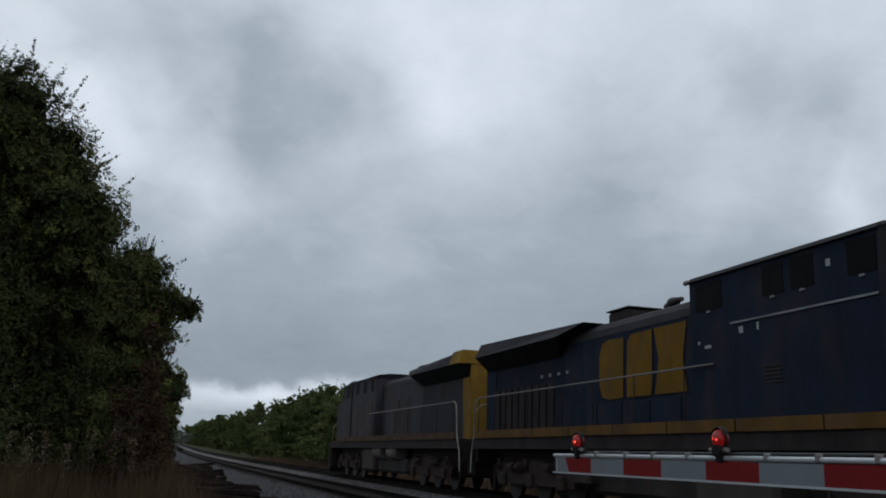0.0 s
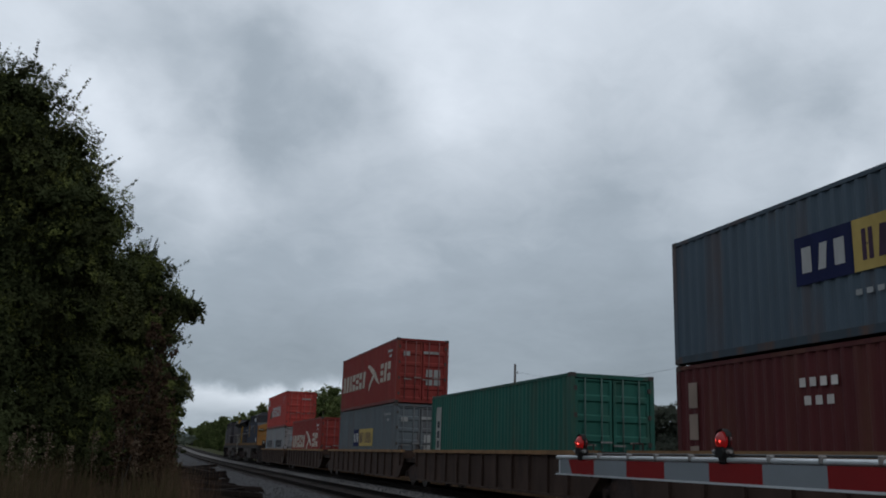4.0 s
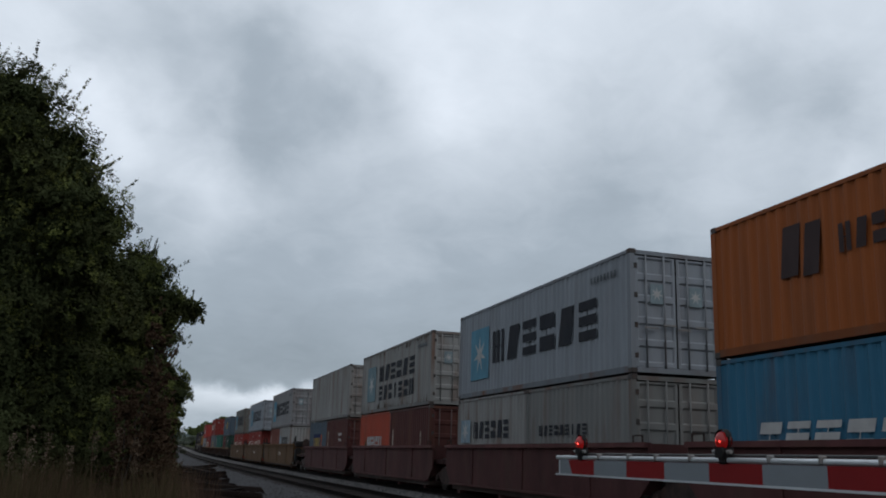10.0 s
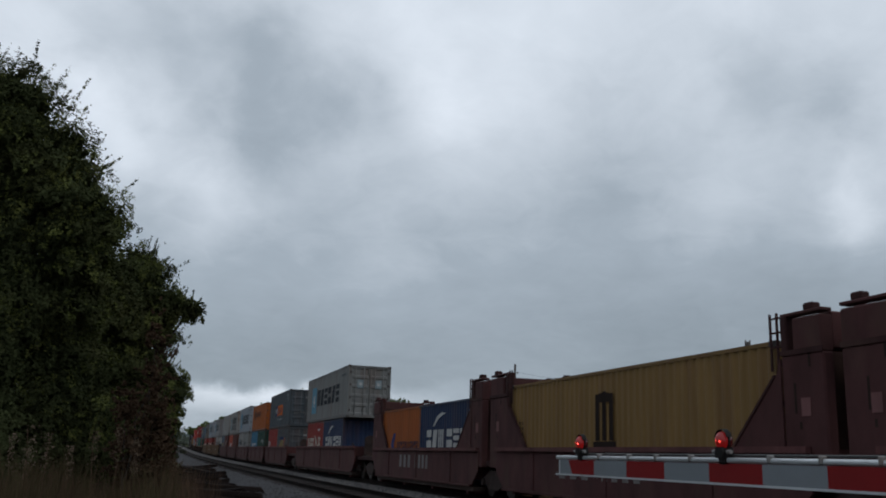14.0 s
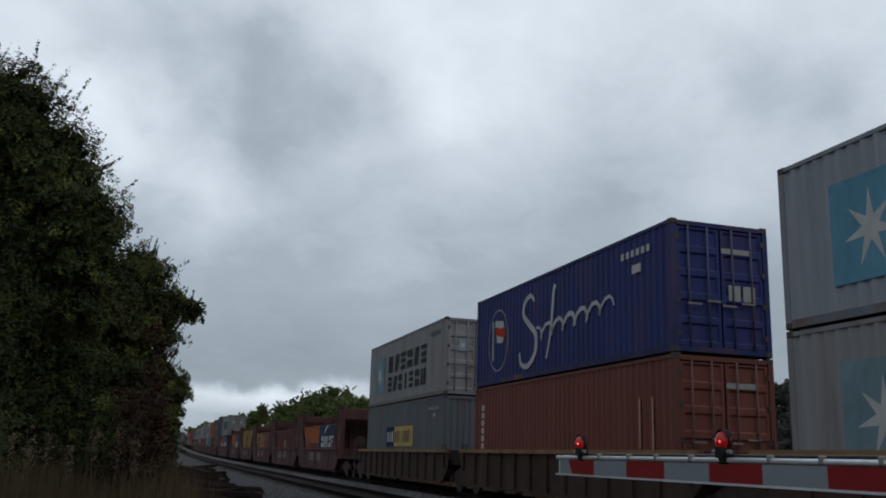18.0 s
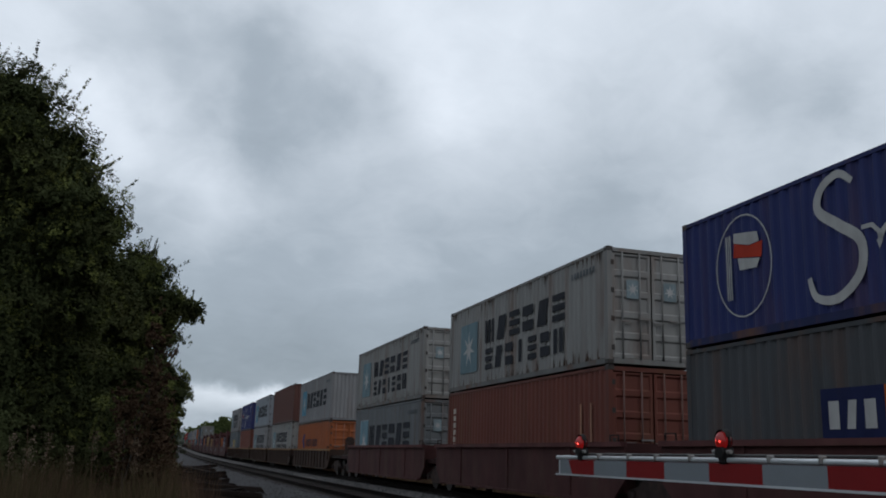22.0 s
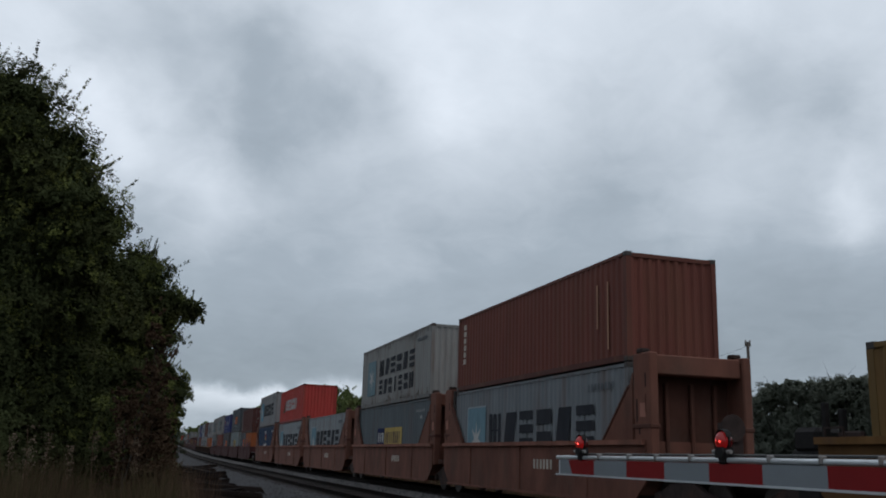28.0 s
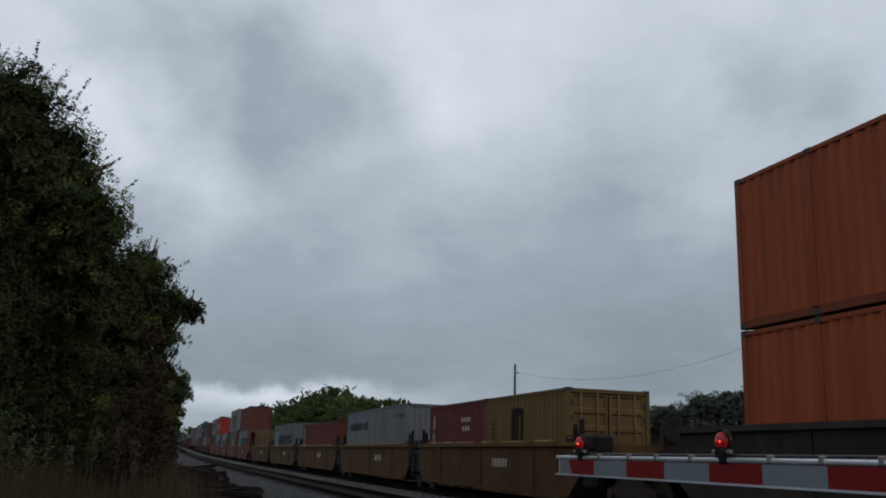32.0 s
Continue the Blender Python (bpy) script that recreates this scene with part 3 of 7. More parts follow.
def tree(label, base, clumps, leaves, leaf, seed, mat=LEAF, mats2=None, trunk=0.16, name="tree", group="trees beside the line"):
    """A tapered trunk with limbs into its clumps, and a crown of many leaves."""
    rs = np.random.RandomState(seed)
    t = thing(name, label, "tree" if name == "tree" else "shrub", group, pose(*base))
    rel = [(c[0] - base[0], c[1] - base[1], c[2] - base[2], c[3], c[4]) for c in clumps]
    top = max(c[2] for c in rel)
    bm = bmesh.new()
    pts, p = [Vector((0, 0, -0.3))], Vector((0, 0, -0.3))
    for i in range(5):
        p = p + Vector((rs.normal() * 0.12, rs.normal() * 0.12, (top + 0.2) / 5))
        pts.append(p.copy())
    for i in range(5):
        limb(bm, pts[i], pts[i + 1], trunk * (1 - i * 0.17), trunk * (1 - (i + 1) * 0.17))
    for x, y, z, rx, rz in rel:
        k = min(4, max(1, int(5 * max(0.1, z * 0.55) / (top + 0.3))))
        midp = (pts[k] + Vector((x, y, z))) / 2 + Vector((0, 0, -0.1 * rx))
        limb(bm, pts[k], midp, trunk * 0.45, trunk * 0.3, 6)
        limb(bm, midp, (x, y, z), trunk * 0.3, trunk * 0.1, 5)
        for j in range(4):
            e = Vector((x, y, z)) + Vector(rs.normal(size=3)) * rx * 0.45
            limb(bm, (x, y, z), e, trunk * 0.12, trunk * 0.04, 4)
    me = bpy.data.meshes.new("trunk")
    bm.to_mesh(me)
    bm.free()
    part("trunk", me, BARK, t)
    near = seed < 30
    if near:
        part("crown", sprays("crown", rel, leaves, leaf, rs, mat, 1.03), mat, t)
    else:
        pts = crown_points(rel, leaves, rs)
        part("crown", leaflets("crown", pts, rs.uniform(0.6, 1.25, len(pts)) * leaf, rs, mat), mat, t)
    pts = crown_points([(c[0], c[1], c[2], c[3] * 0.66, c[4] * 0.66) for c in rel], leaves // (5 if near else 8 if seed >= 120 else 12), rs)
    part("inner_foliage", leaflets("inner_foliage", pts, rs.uniform(0.7, 1.3, len(pts)) * leaf * (3.2 if near else 6.5 if seed >= 120 else 2.4), rs, mat), mat, t)
    # yellower young leaves, kept to upper and right-hand clumps to paint light there
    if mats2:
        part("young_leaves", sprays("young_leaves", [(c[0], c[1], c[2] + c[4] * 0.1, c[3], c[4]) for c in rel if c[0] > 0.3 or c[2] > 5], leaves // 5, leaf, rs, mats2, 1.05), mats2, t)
    return t


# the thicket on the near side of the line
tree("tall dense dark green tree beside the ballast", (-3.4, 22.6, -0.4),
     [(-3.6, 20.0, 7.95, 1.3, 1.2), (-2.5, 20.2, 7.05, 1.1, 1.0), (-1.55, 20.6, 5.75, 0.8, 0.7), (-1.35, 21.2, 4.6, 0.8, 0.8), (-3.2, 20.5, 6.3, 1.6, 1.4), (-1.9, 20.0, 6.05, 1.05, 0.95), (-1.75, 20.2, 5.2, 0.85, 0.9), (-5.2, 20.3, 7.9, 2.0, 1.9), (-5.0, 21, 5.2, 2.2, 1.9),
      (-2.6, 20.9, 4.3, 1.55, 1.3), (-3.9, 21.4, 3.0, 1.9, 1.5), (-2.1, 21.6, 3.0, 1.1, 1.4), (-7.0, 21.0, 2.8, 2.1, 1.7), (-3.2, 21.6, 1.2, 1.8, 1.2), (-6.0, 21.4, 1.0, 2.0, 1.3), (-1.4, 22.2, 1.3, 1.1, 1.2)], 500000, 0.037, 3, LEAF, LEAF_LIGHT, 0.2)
tree("green tree with new leaves, paler where lit, beside the ballast", (-1.2, 27, -0.4),
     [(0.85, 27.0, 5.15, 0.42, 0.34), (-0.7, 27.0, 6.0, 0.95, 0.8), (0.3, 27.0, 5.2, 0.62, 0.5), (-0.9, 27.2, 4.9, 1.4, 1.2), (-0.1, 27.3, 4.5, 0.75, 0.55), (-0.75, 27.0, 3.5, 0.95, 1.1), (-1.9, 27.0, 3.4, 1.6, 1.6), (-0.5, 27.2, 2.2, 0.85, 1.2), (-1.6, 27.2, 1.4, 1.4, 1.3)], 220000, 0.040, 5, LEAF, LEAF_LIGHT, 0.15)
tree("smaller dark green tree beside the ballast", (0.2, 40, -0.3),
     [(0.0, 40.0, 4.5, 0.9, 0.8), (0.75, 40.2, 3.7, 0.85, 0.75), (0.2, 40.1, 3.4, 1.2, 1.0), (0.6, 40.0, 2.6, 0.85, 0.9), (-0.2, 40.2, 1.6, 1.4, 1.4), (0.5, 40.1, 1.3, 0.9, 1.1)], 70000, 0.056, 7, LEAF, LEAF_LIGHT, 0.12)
for i, (x, y, h, w) in enumerate([(-7.4, 20.4, 2.4, 1.7), (-1.0, 24.5, 2.6, 1.2), (-0.5, 31.0, 2.2, 1.0)]):
    tree("leafy dark green shrub at the foot of the trees", (x, y, -0.35), [(x, y, h * 0.55, w, h * 0.55), (x + w * 0.5, y, h * 0.4, w * 0.7, h * 0.4), (x - w * 0.4, y + 0.3, h * 0.7, w * 0.6, h * 0.35)],
         26000, 0.036, 20 + i, LEAF, None, 0.05, "shrub", "shrubs at the foot of the trees")
for i, (x, y, h) in enumerate([(0.12, 20.6, 4.3), (0.1, 25.2, 2.9), (0.5, 29.0, 2.2), (-0.35, 20.2, 2.6)]):
    tree("brown withered shrub at the edge of the thicket", (x, y, -0.35), [(x, y, h * 0.45, 0.42, h * 0.5), (x - 0.1, y, h * 0.78, 0.3, h * 0.24), (x + 0.2, y + 0.2, h * 0.25, 0.5, h * 0.3)],
         9000, 0.034, 40 + i, LEAF_DRY, None, 0.04, "withered_shrub", "withered shrubs")

# trees on the far side of the line
FAR_ROW = [(17.2, 66, 2.9), (18.6, 74, 4.8), (18.2, 78.5, 5.3), (18.0, 83, 6.5), (19.4, 92, 7.4), (18.8, 101, 8.3), (20.0, 112, 8.9), (19.4, 124, 8.3), (20.6, 138, 8.6), (20.2, 152, 7.4), (21.2, 168, 7.8), (21.0, 186, 7.2),
           (22.5, 206, 8.0), (22.8, 230, 7.8), (23.5, 258, 8.2), (24, 290, 8.4), (25, 330, 8.6), (27, 380, 9), (29, 440, 9.4), (31, 510, 10), (34, 600, 10.5), (37.5, 700, 11), (42, 830, 12), (31, 300, 9.5), (35, 380, 10), (40, 470, 11)]
r = random.Random(8)
for i, (x, y, h) in enumerate(FAR_ROW):
    w, h = 2.6 + 0.010 * y, h * (1.0 if 80 < y < 150 else 1.2) * r.uniform(0.92, 1.08)
    clumps = [(x + r.uniform(-1, 1) * w * 0.45, y + r.uniform(-1, 1) * w * 0.7, h * f + rise(y), w * r.uniform(0.42, 0.65), h * 0.17) for f in (0.86, 0.74, 0.7, 0.55, 0.5, 0.36, 0.3, 0.2, 0.12, 0.1)]
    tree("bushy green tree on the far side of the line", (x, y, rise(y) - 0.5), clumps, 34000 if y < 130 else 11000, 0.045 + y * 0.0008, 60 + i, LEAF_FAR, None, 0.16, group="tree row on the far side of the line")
for i, (x, y, h) in enumerate([(2.0, 330, 4.5), (-14, 420, 6), (8, 480, 7), (-40, 500, 8), (30, 620, 9), (4, 700, 10), (-70, 640, 11), (60, 720, 12)]):
    clumps = [(x + r.uniform(-1, 1) * h * 1.6, y + r.uniform(-1, 1) * 6, h * f + rise(y), h * r.uniform(0.5, 0.8), h * 0.22) for f in (0.75, 0.6, 0.5, 0.4, 0.3, 0.2)]
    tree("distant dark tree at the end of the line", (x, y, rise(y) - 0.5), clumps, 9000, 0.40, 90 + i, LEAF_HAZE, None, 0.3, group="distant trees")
# wood on the horizon beyond the fields
r = random.Random(15)
k = 0
for turn, dist, h in [(24.6, 170, 9), (26.2, 160, 9.5), (28.0, 165, 8.6), (30.0, 150, 9.2), (32.2, 150, 10.2), (33.6, 148, 11.6), (35.2, 146, 12.0), (36.6, 150, 10.8), (37.8, 140, 12.2), (39.2, 136, 12.6), (40.6, 134, 12.6), (42.0, 132, 12.8), (43.4, 130, 12.8),
                      (44.8, 128, 13.0), (46.4, 126, 13.2), (48.2, 124, 13.4), (50.0, 124, 13.6), (52, 122, 13.8), (55, 120, 14)]:
    x, y, h = dist * math.sin(radians(turn)), dist * math.cos(radians(turn)), h * 1.06
    clumps = [(x + r.uniform(-1, 1) * 3.2, y + r.uniform(-1, 1) * 2.6, h * f, r.uniform(2.7, 3.7), h * 0.15) for f in (0.87, 0.86, 0.84, 0.76, 0.7, 0.6, 0.55, 0.5, 0.45, 0.4, 0.35, 0.3, 0.22, 0.15, 0.1, 0.06)]
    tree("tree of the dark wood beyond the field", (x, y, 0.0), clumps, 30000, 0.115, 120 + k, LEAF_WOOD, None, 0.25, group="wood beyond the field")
    k += 1

# wooded ridge that closes the view far off, its haze painted into the colour
rv, rf = [], []
for i in range(161):
    a = radians(-60 + i * 0.9)
    for dist, h in ((1500, -6.0), (1520, 14 + 26 * (0.5 + 0.5 * noise.noise((i * 0.11, 3.0, 0))) + 7 * noise.noise((i * 0.9, 1.0, 0))), (1640, 12.0), (1660, -6.0)):
        rv.append((dist * math.sin(a), dist * math.cos(a), h))
rf = [(i * 4 + k, i * 4 + k + 1, i * 4 + k + 5, i * 4 + k + 4) for i in range(160) for k in range(3)]
ridge = new("backdrop", solid("backdrop", rv, rf))
ridge.data.materials.append(RIDGE)
tagged(ridge, "low hazy wooded ridge on the far horizon", "ridge", kind="structure")

# ---- grass and weeds at the foot of the thicket ----
rs = np.random.RandomState(31)


def blades(name, label, n, xr, yr, hr, width, mat, lean):
    v = np.empty((n, 3, 3))
    x, y = rs.uniform(*xr, n), rs.uniform(*yr, n)
    h = rs.uniform(*hr, n) * np.clip(0.72 + 0.32 * np.sin(x * 2.3 + 1.7 * np.sin(y * 1.9)) + 0.28 * np.sin(y * 3.1 + x), 0.25, 1.4)
    z = np.array([ground_z(a, b) for a, b in zip(x, y)])
    a = rs.uniform(0, 6.28, n)
    w = rs.uniform(0.6, 1.2, n) * width
    v[:, 0] = np.stack([x - np.cos(a) * w, y - np.sin(a) * w, z - 0.02], 1)
    v[:, 1] = np.stack([x + np.cos(a) * w, y + np.sin(a) * w, z - 0.02], 1)
    v[:, 2] = np.stack([x + rs.normal(size=n) * lean * h, y + rs.normal(size=n) * lean * h, z + h], 1)
    me = bpy.data.meshes.new(name)
    me.from_pydata(v.reshape(-1, 3).tolist(), [], np.arange(3 * n).reshape(-1, 3).tolist())
    me.materials.append(mat)
    return tagged(new(name, me), label, "grass", kind="stuff")


blades("tall_grass", "tall green and yellowing grass below the trees", 40000, (-8, 0.6), (13, 20.5), (0.6, 1.3), 0.009, GRASS, 0.22)
blades("dry_grass", "dry brown grass and weeds at the gravel's edge", 34000, (-7.5, 1.3), (13, 30), (0.5, 1.3), 0.008, WEED, 0.24)
blades("verge_weeds", "dry brown weeds on the far edge of the ballast", 9000, (14.6, 17.6), (30, 130), (0.3, 1.0), 0.035, WEED, 0.25)
blades("verge_grass", "rough grass on the far side of the line", 9000, (15.5, 19), (30, 110), (0.3, 0.9), 0.03, GRASS, 0.25)
for i, (x, y, h) in enumerate([(-4.35, 17.0, 2.1), (-3.35, 17.5, 1.7), (-3.1, 17.3, 1.85), (-2.85, 17.6, 1.6), (-2.2, 17.8, 1.75), (-4.0, 16.6, 1.5), (-2.5, 17.2, 1.55), (-1.7, 18.3, 1.8), (-3.6, 17.1, 1.6), (-2.0, 18.0, 1.5), (-1.3, 18.6, 1.6), (-0.9, 18.8, 1.9), (-0.5, 19.2, 2.0), (-0.15, 19.6, 1.8), (-1.9, 17.6, 1.9)]):
    w = thing("dry_weed", "tall dry pale weed stalk in the grass", "weed", "dry weeds", pose(x, y, ground_z(x, y)))
    part("stalk", tube_mesh("stalk", 0.008, h, "Z", 5, 0.004), WEED, w, (0, 0, h / 2 - 0.05), (rs.uniform(-6, 6), rs.uniform(-6, 6), 0))
    pts = np.stack([rs.normal(size=100) * 0.045, rs.normal(size=100) * 0.045, h * (1 - 0.4 * rs.uniform(size=100) ** 1.5)], 1)
    part("seed_head", leaflets("seed_head", pts, rs.uniform(0.014, 0.03, 100), rs, SEED), SEED, w)["kind"] = "stuff"

# ---- utility poles ----


def utility_pole(x, y, top, transformer):
    z0 = 0.0
    p = thing("utility_pole", "weathered wooden utility pole" + (" carrying a small transformer" if transformer else " with a single cable"), "utility pole", "utility poles", pose(x, y, z0))
    part("pole_shaft", tube_mesh("pole_shaft", 0.15, top + 0.6, "Z", 12, 0.095), POLE_WOOD, p, (0, 0, top / 2 - 0.3))
    if transformer:
        part("transformer", tube_mesh("transformer", 0.20, 0.75, "Z", 12), ROD, p, (-0.42, -0.25, top - 2.2))
        part("bracket", box_mesh("bracket", 0.4, 0.08, 0.08), CASTING, p, (-0.2, -0.12, top - 2.1))
        part("fuse_holder", tube_mesh("fuse_holder", 0.04, 0.6, "Z", 8), ROD, p, (-0.42, -0.25, top - 1.55))
        part("crossarm", box_mesh("crossarm", 0.40, 0.1, 0.1), POLE_WOOD, p, (0, 0, top - 0.25))
        for s in (-0.16, 0.16):
            part("insulator", tube_mesh("insulator", 0.06, 0.3, "Z", 8), ROD, p, (s, 0, top - 0.05))
    else:
        part("insulator", tube_mesh("insulator", 0.05, 0.22, "Z", 8), ROD, p, (0.18, -0.1, top - 0.75))
    return p


utility_pole(30.8, 75, 9.55, False)
utility_pole(36.94, 50, 9.2, True)


def hang(name, a, b, sag, label):
    a, b = Vector(a), Vector(b)
    v, f, n = [], [], 24
    for i in range(n + 1):
        s = i / n
        p = a.lerp(b, s) - Vector((0, 0, 4 * sag * s * (1 - s)))
        for q in range(4):
            v.append(p + Vector((0, 0.008 * math.cos(q * 1.571), 0.008 * math.sin(q * 1.571))))
    f = [(i * 4 + q, i * 4 + (q + 1) % 4, (i + 1) * 4 + (q + 1) % 4, (i + 1) * 4 + q) for i in range(n) for q in range(4)]
    ob = new(name, solid(name, v, f))
    ob.data.materials.append(WIRE)
    return tagged(ob, label, "cable", kind="structure")


hang("cable", (30.98, 74.9, 8.85), (36.94, 50, 8.9), 1.3, "thin dark cable sagging between two utility poles")

# ---- shipping containers ----
HALF_W = 1.219


def wave(a0, a1, pitch, deep):
    """Points (along, depth) of a trapezoidal corrugation."""
    n = max(1, round((a1 - a0) / pitch))
    p = (a1 - a0) / n
    pts = [(a0, 0.0)]
    for i in range(n):
        a = a0 + i * p
        pts += [(a + p * 0.26, 0.0), (a + p * 0.50, deep), (a + p * 0.76, deep), (a + p, 0.0)]
    return pts


def side_mesh(length, height):
    key = ("side", length, height)
    if key not in MESHES:
        pts = wave(-length / 2 + 0.14, length / 2 - 0.14, 0.278, 0.036)
        v = [(-HALF_W + 0.010 + d, a, z) for a, d in pts for z in (0.13, height - 0.09)]
        f = [(2 * i, 2 * i + 1, 2 * i + 3, 2 * i + 2) for i in range(len(pts) - 1)]
        MESHES[key] = solid("side_panel", v, f)
    return MESHES[key]


def end_mesh(height):
    key = ("end", height)
    if key not in MESHES:
        pts = wave(-1.08, 1.08, 0.24, 0.045)
        v = [(a, 0.02 + d, z) for a, d in pts for z in (0.13, height - 0.10)]
        f = [(2 * i, 2 * i + 2, 2 * i + 3, 2 * i + 1) for i in range(len(pts) - 1)]
        MESHES[key] = solid("end_panel", v, f)
    return MESHES[key]


def door_mesh(height):
    """One door leaf with pressed horizontal recesses."""
    key = ("door", height)
    if key not in MESHES:
        z0, z1 = 0.16, height - 0.16
        zs, n = [(z0, 0.0)], 5
        p = (z1 - z0) / n
        for i in range(n):
            a = z0 + i * p
            zs += [(a + p * 0.16, 0.0), (a + p * 0.24, 0.036), (a + p * 0.84, 0.036), (a + p * 0.92, 0.0)]
        zs.append((z1, 0.0))
        v, f = [], []
        for z, d in zs:
            for x, dd in ((-0.53, 0.0), (-0.47, 0.0), (-0.43, d), (0.43, d), (0.47, 0.0), (0.53, 0.0)):
                v.append((x, 0.03 + dd, z))
        for j in range(len(zs) - 1):
            for i in range(5):
                k = j * 6 + i
                f.append((k, k + 1, k + 7, k + 6))
        MESHES[key] = solid("door", v, f)
    return MESHES[key]


def poly_mesh(name, polys, length, proud=0.004):
    """Flat painted shapes on the near side: outlines in metres from the front end and from the bottom."""
    v, f = [], []
    for poly in polys:
        k = len(v)
        v += [(-HALF_W - proud, length / 2 - s, z) for s, z in poly]
        f.append(tuple(range(k, k + len(poly))))
    me = solid(name, v, f)
    if len(polys) > 1:
        bm = bmesh.new()
        bm.from_mesh(me)
        bmesh.ops.remove_doubles(bm, verts=bm.verts[:], dist=0.0005)
        bm.to_mesh(me)
        bm.free()
    return me


def rect(s0, z0, s1, z1, slant=0.0):
    return [(s0, z0), (s1, z0), (s1 + slant, z1), (s0 + slant, z1)]


def blocks(s0, s1, z0, z1, n, fill=0.66, slant=0.0, forms=""):
    """A row of plain blocks in the place of a painted word: r upright, t tapering up, v tapering down, p leaning, n narrow."""
    k, out = (s1 - s0) / n, []
    for i in range(n):
        a = s0 + i * k
        b, c = a + k * fill, forms[i % len(forms)] if forms else "r"
        m = (b - a) * 0.24
        if c == "t":
            out.append([(a, z0), (b, z0), (b - m, z1), (a + m, z1)])
        elif c == "v":
            out.append([(a + m, z0), (b - m, z0), (b, z1), (a, z1)])
        elif c == "p":
            out.append([(a, z0), (b - m, z0), (b, z1), (a + m, z1)])
        elif c == "n":
            out.append(rect(a + m * 0.8, z0, b - m * 0.8, z1))
        else:
            out.append(rect(a, z0, b, z1, slant))
    return out


def upright_bars(*spans):
    """Upright bars over the given spans of a unit square, held together by a thin neck: one outline."""
    low, high = [], []
    for i, (a, b) in enumerate(spans):
        last = i == len(spans) - 1
        low += ([] if i == 0 else [(a, 0.48)]) + [(a, 0), (b, 0)] + ([] if last else [(b, 0.48)])
        high += ([] if i == 0 else [(a, 0.52)]) + [(a, 1), (b, 1)] + ([] if last else [(b, 0.52)])
    return low + high[::-1]


def level_bars(*spans):
    return [(y, x) for x, y in upright_bars(*spans)]


SLOTTED = {"m": upright_bars((0, 0.24), (0.38, 0.62), (0.76, 1)), "h": upright_bars((0, 0.4), (0.6, 1)), "e": level_bars((0, 0.24), (0.38, 0.62), (0.76, 1)),
           "o": level_bars((0, 0.4), (0.6, 1)), "k": [(0, 0), (0.78, 0), (1, 1), (0.22, 1)], "i": upright_bars((0.3, 0.68))}


def bars(s0, s1, z0, z1, forms, fill=0.76, slant=0.0):
    """Plain rows of bars in the place of a painted word, one for each character."""
    k, h = (s1 - s0) / len(forms), z1 - z0
    out = []
    for i, c in enumerate(forms):
        out.append([[(s0 + i * k + x * k * fill + slant * y * h, z0 + y * h) for x, y in SLOTTED[c]]])
    return out


def star(s, z, r, inner=0.31, points=7):
    return [(s + (r if i % 2 == 0 else r * inner) * math.sin(math.pi * i / points) * 0.92, z + (r if i % 2 == 0 else r * inner) * math.cos(math.pi * i / points)) for i in range(2 * points)]


def ring(s, z, rs_, rz, thick, n=28):
    """A thin oval ring as short quads."""
    out = []
    for i in range(n):
        a, b = 2 * math.pi * i / n, 2 * math.pi * (i + 1) / n
        out.append([(s + rs_ * math.cos(a), z + rz * math.sin(a)), (s + rs_ * math.cos(b), z + rz * math.sin(b)),
                    (s + (rs_ - thick) * math.cos(b), z + (rz - thick) * math.sin(b)), (s + (rs_ - thick) * math.cos(a), z + (rz - thick) * math.sin(a))])
    return out


def ribbon(points, thick):
    """A painted stroke through the points, as quads that share their corners."""
    edge = []
    for i, (a, b) in enumerate(points):
        p, q = points[max(0, i - 1)], points[min(len(points) - 1, i + 1)]
        l = math.hypot(q[0] - p[0], q[1] - p[1]) or 1
        w = thick / 2 * (0.55 + 0.45 * math.sin(math.pi * (i + 0.5) / len(points)))
        n = (-(q[1] - p[1]) / l * w, (q[0] - p[0]) / l * w)
        edge.append(((a - n[0], b - n[1]), (a + n[0], b + n[1])))
    return [[u[0], v[0], v[1], u[1]] for u, v in zip(edge, edge[1:])]


def curl(points, n=6):
    """Points of a smooth curve through the given ones."""
    out, k = [], len(points)
    for i in range(k - 1):
        p = [points[max(0, i - 1)], points[i], points[i + 1], points[min(k - 1, i + 2)]]
        for s in range(n):
            t = s / n
            out.append(tuple(0.5 * (2 * p[1][d] + (p[2][d] - p[0][d]) * t + (2 * p[0][d] - 5 * p[1][d] + 4 * p[2][d] - p[3][d]) * t * t + (3 * p[1][d] - p[0][d] - 3 * p[2][d] + p[3][d]) * t ** 3) for d in (0, 1)))
    return out + [points[-1]]


WHITE, DARK, NAVY = (0.34, 0.34, 0.335, 0.3), (0.026, 0.028, 0.034, 0.3), (0.014, 0.018, 0.055, 0.2)
LIGHT_BLUE, ORANGE_MARK, YELLOW_MARK = (0.085, 0.20, 0.27, 0.4), (0.42, 0.10, 0.022, 0.3), (0.34, 0.25, 0.085, 0.3)
GREEN_MARK, RED_MARK, CREAM = (0.012, 0.06, 0.035, 0.3), (0.32, 0.035, 0.02, 0.2), (0.38, 0.33, 0.28, 0.3)


def script_stroke(s0, s1, z0, h):
    pts, n = [], 46
    for i in range(n + 1):
        a = i / n
        pts.append((s0 + (s1 - s0) * a + 0.16 * math.sin(a * 40), z0 + 0.18 * h * a + h * (0.16 + 0.16 * math.sin(a * 40 + 1.2))))
    return pts


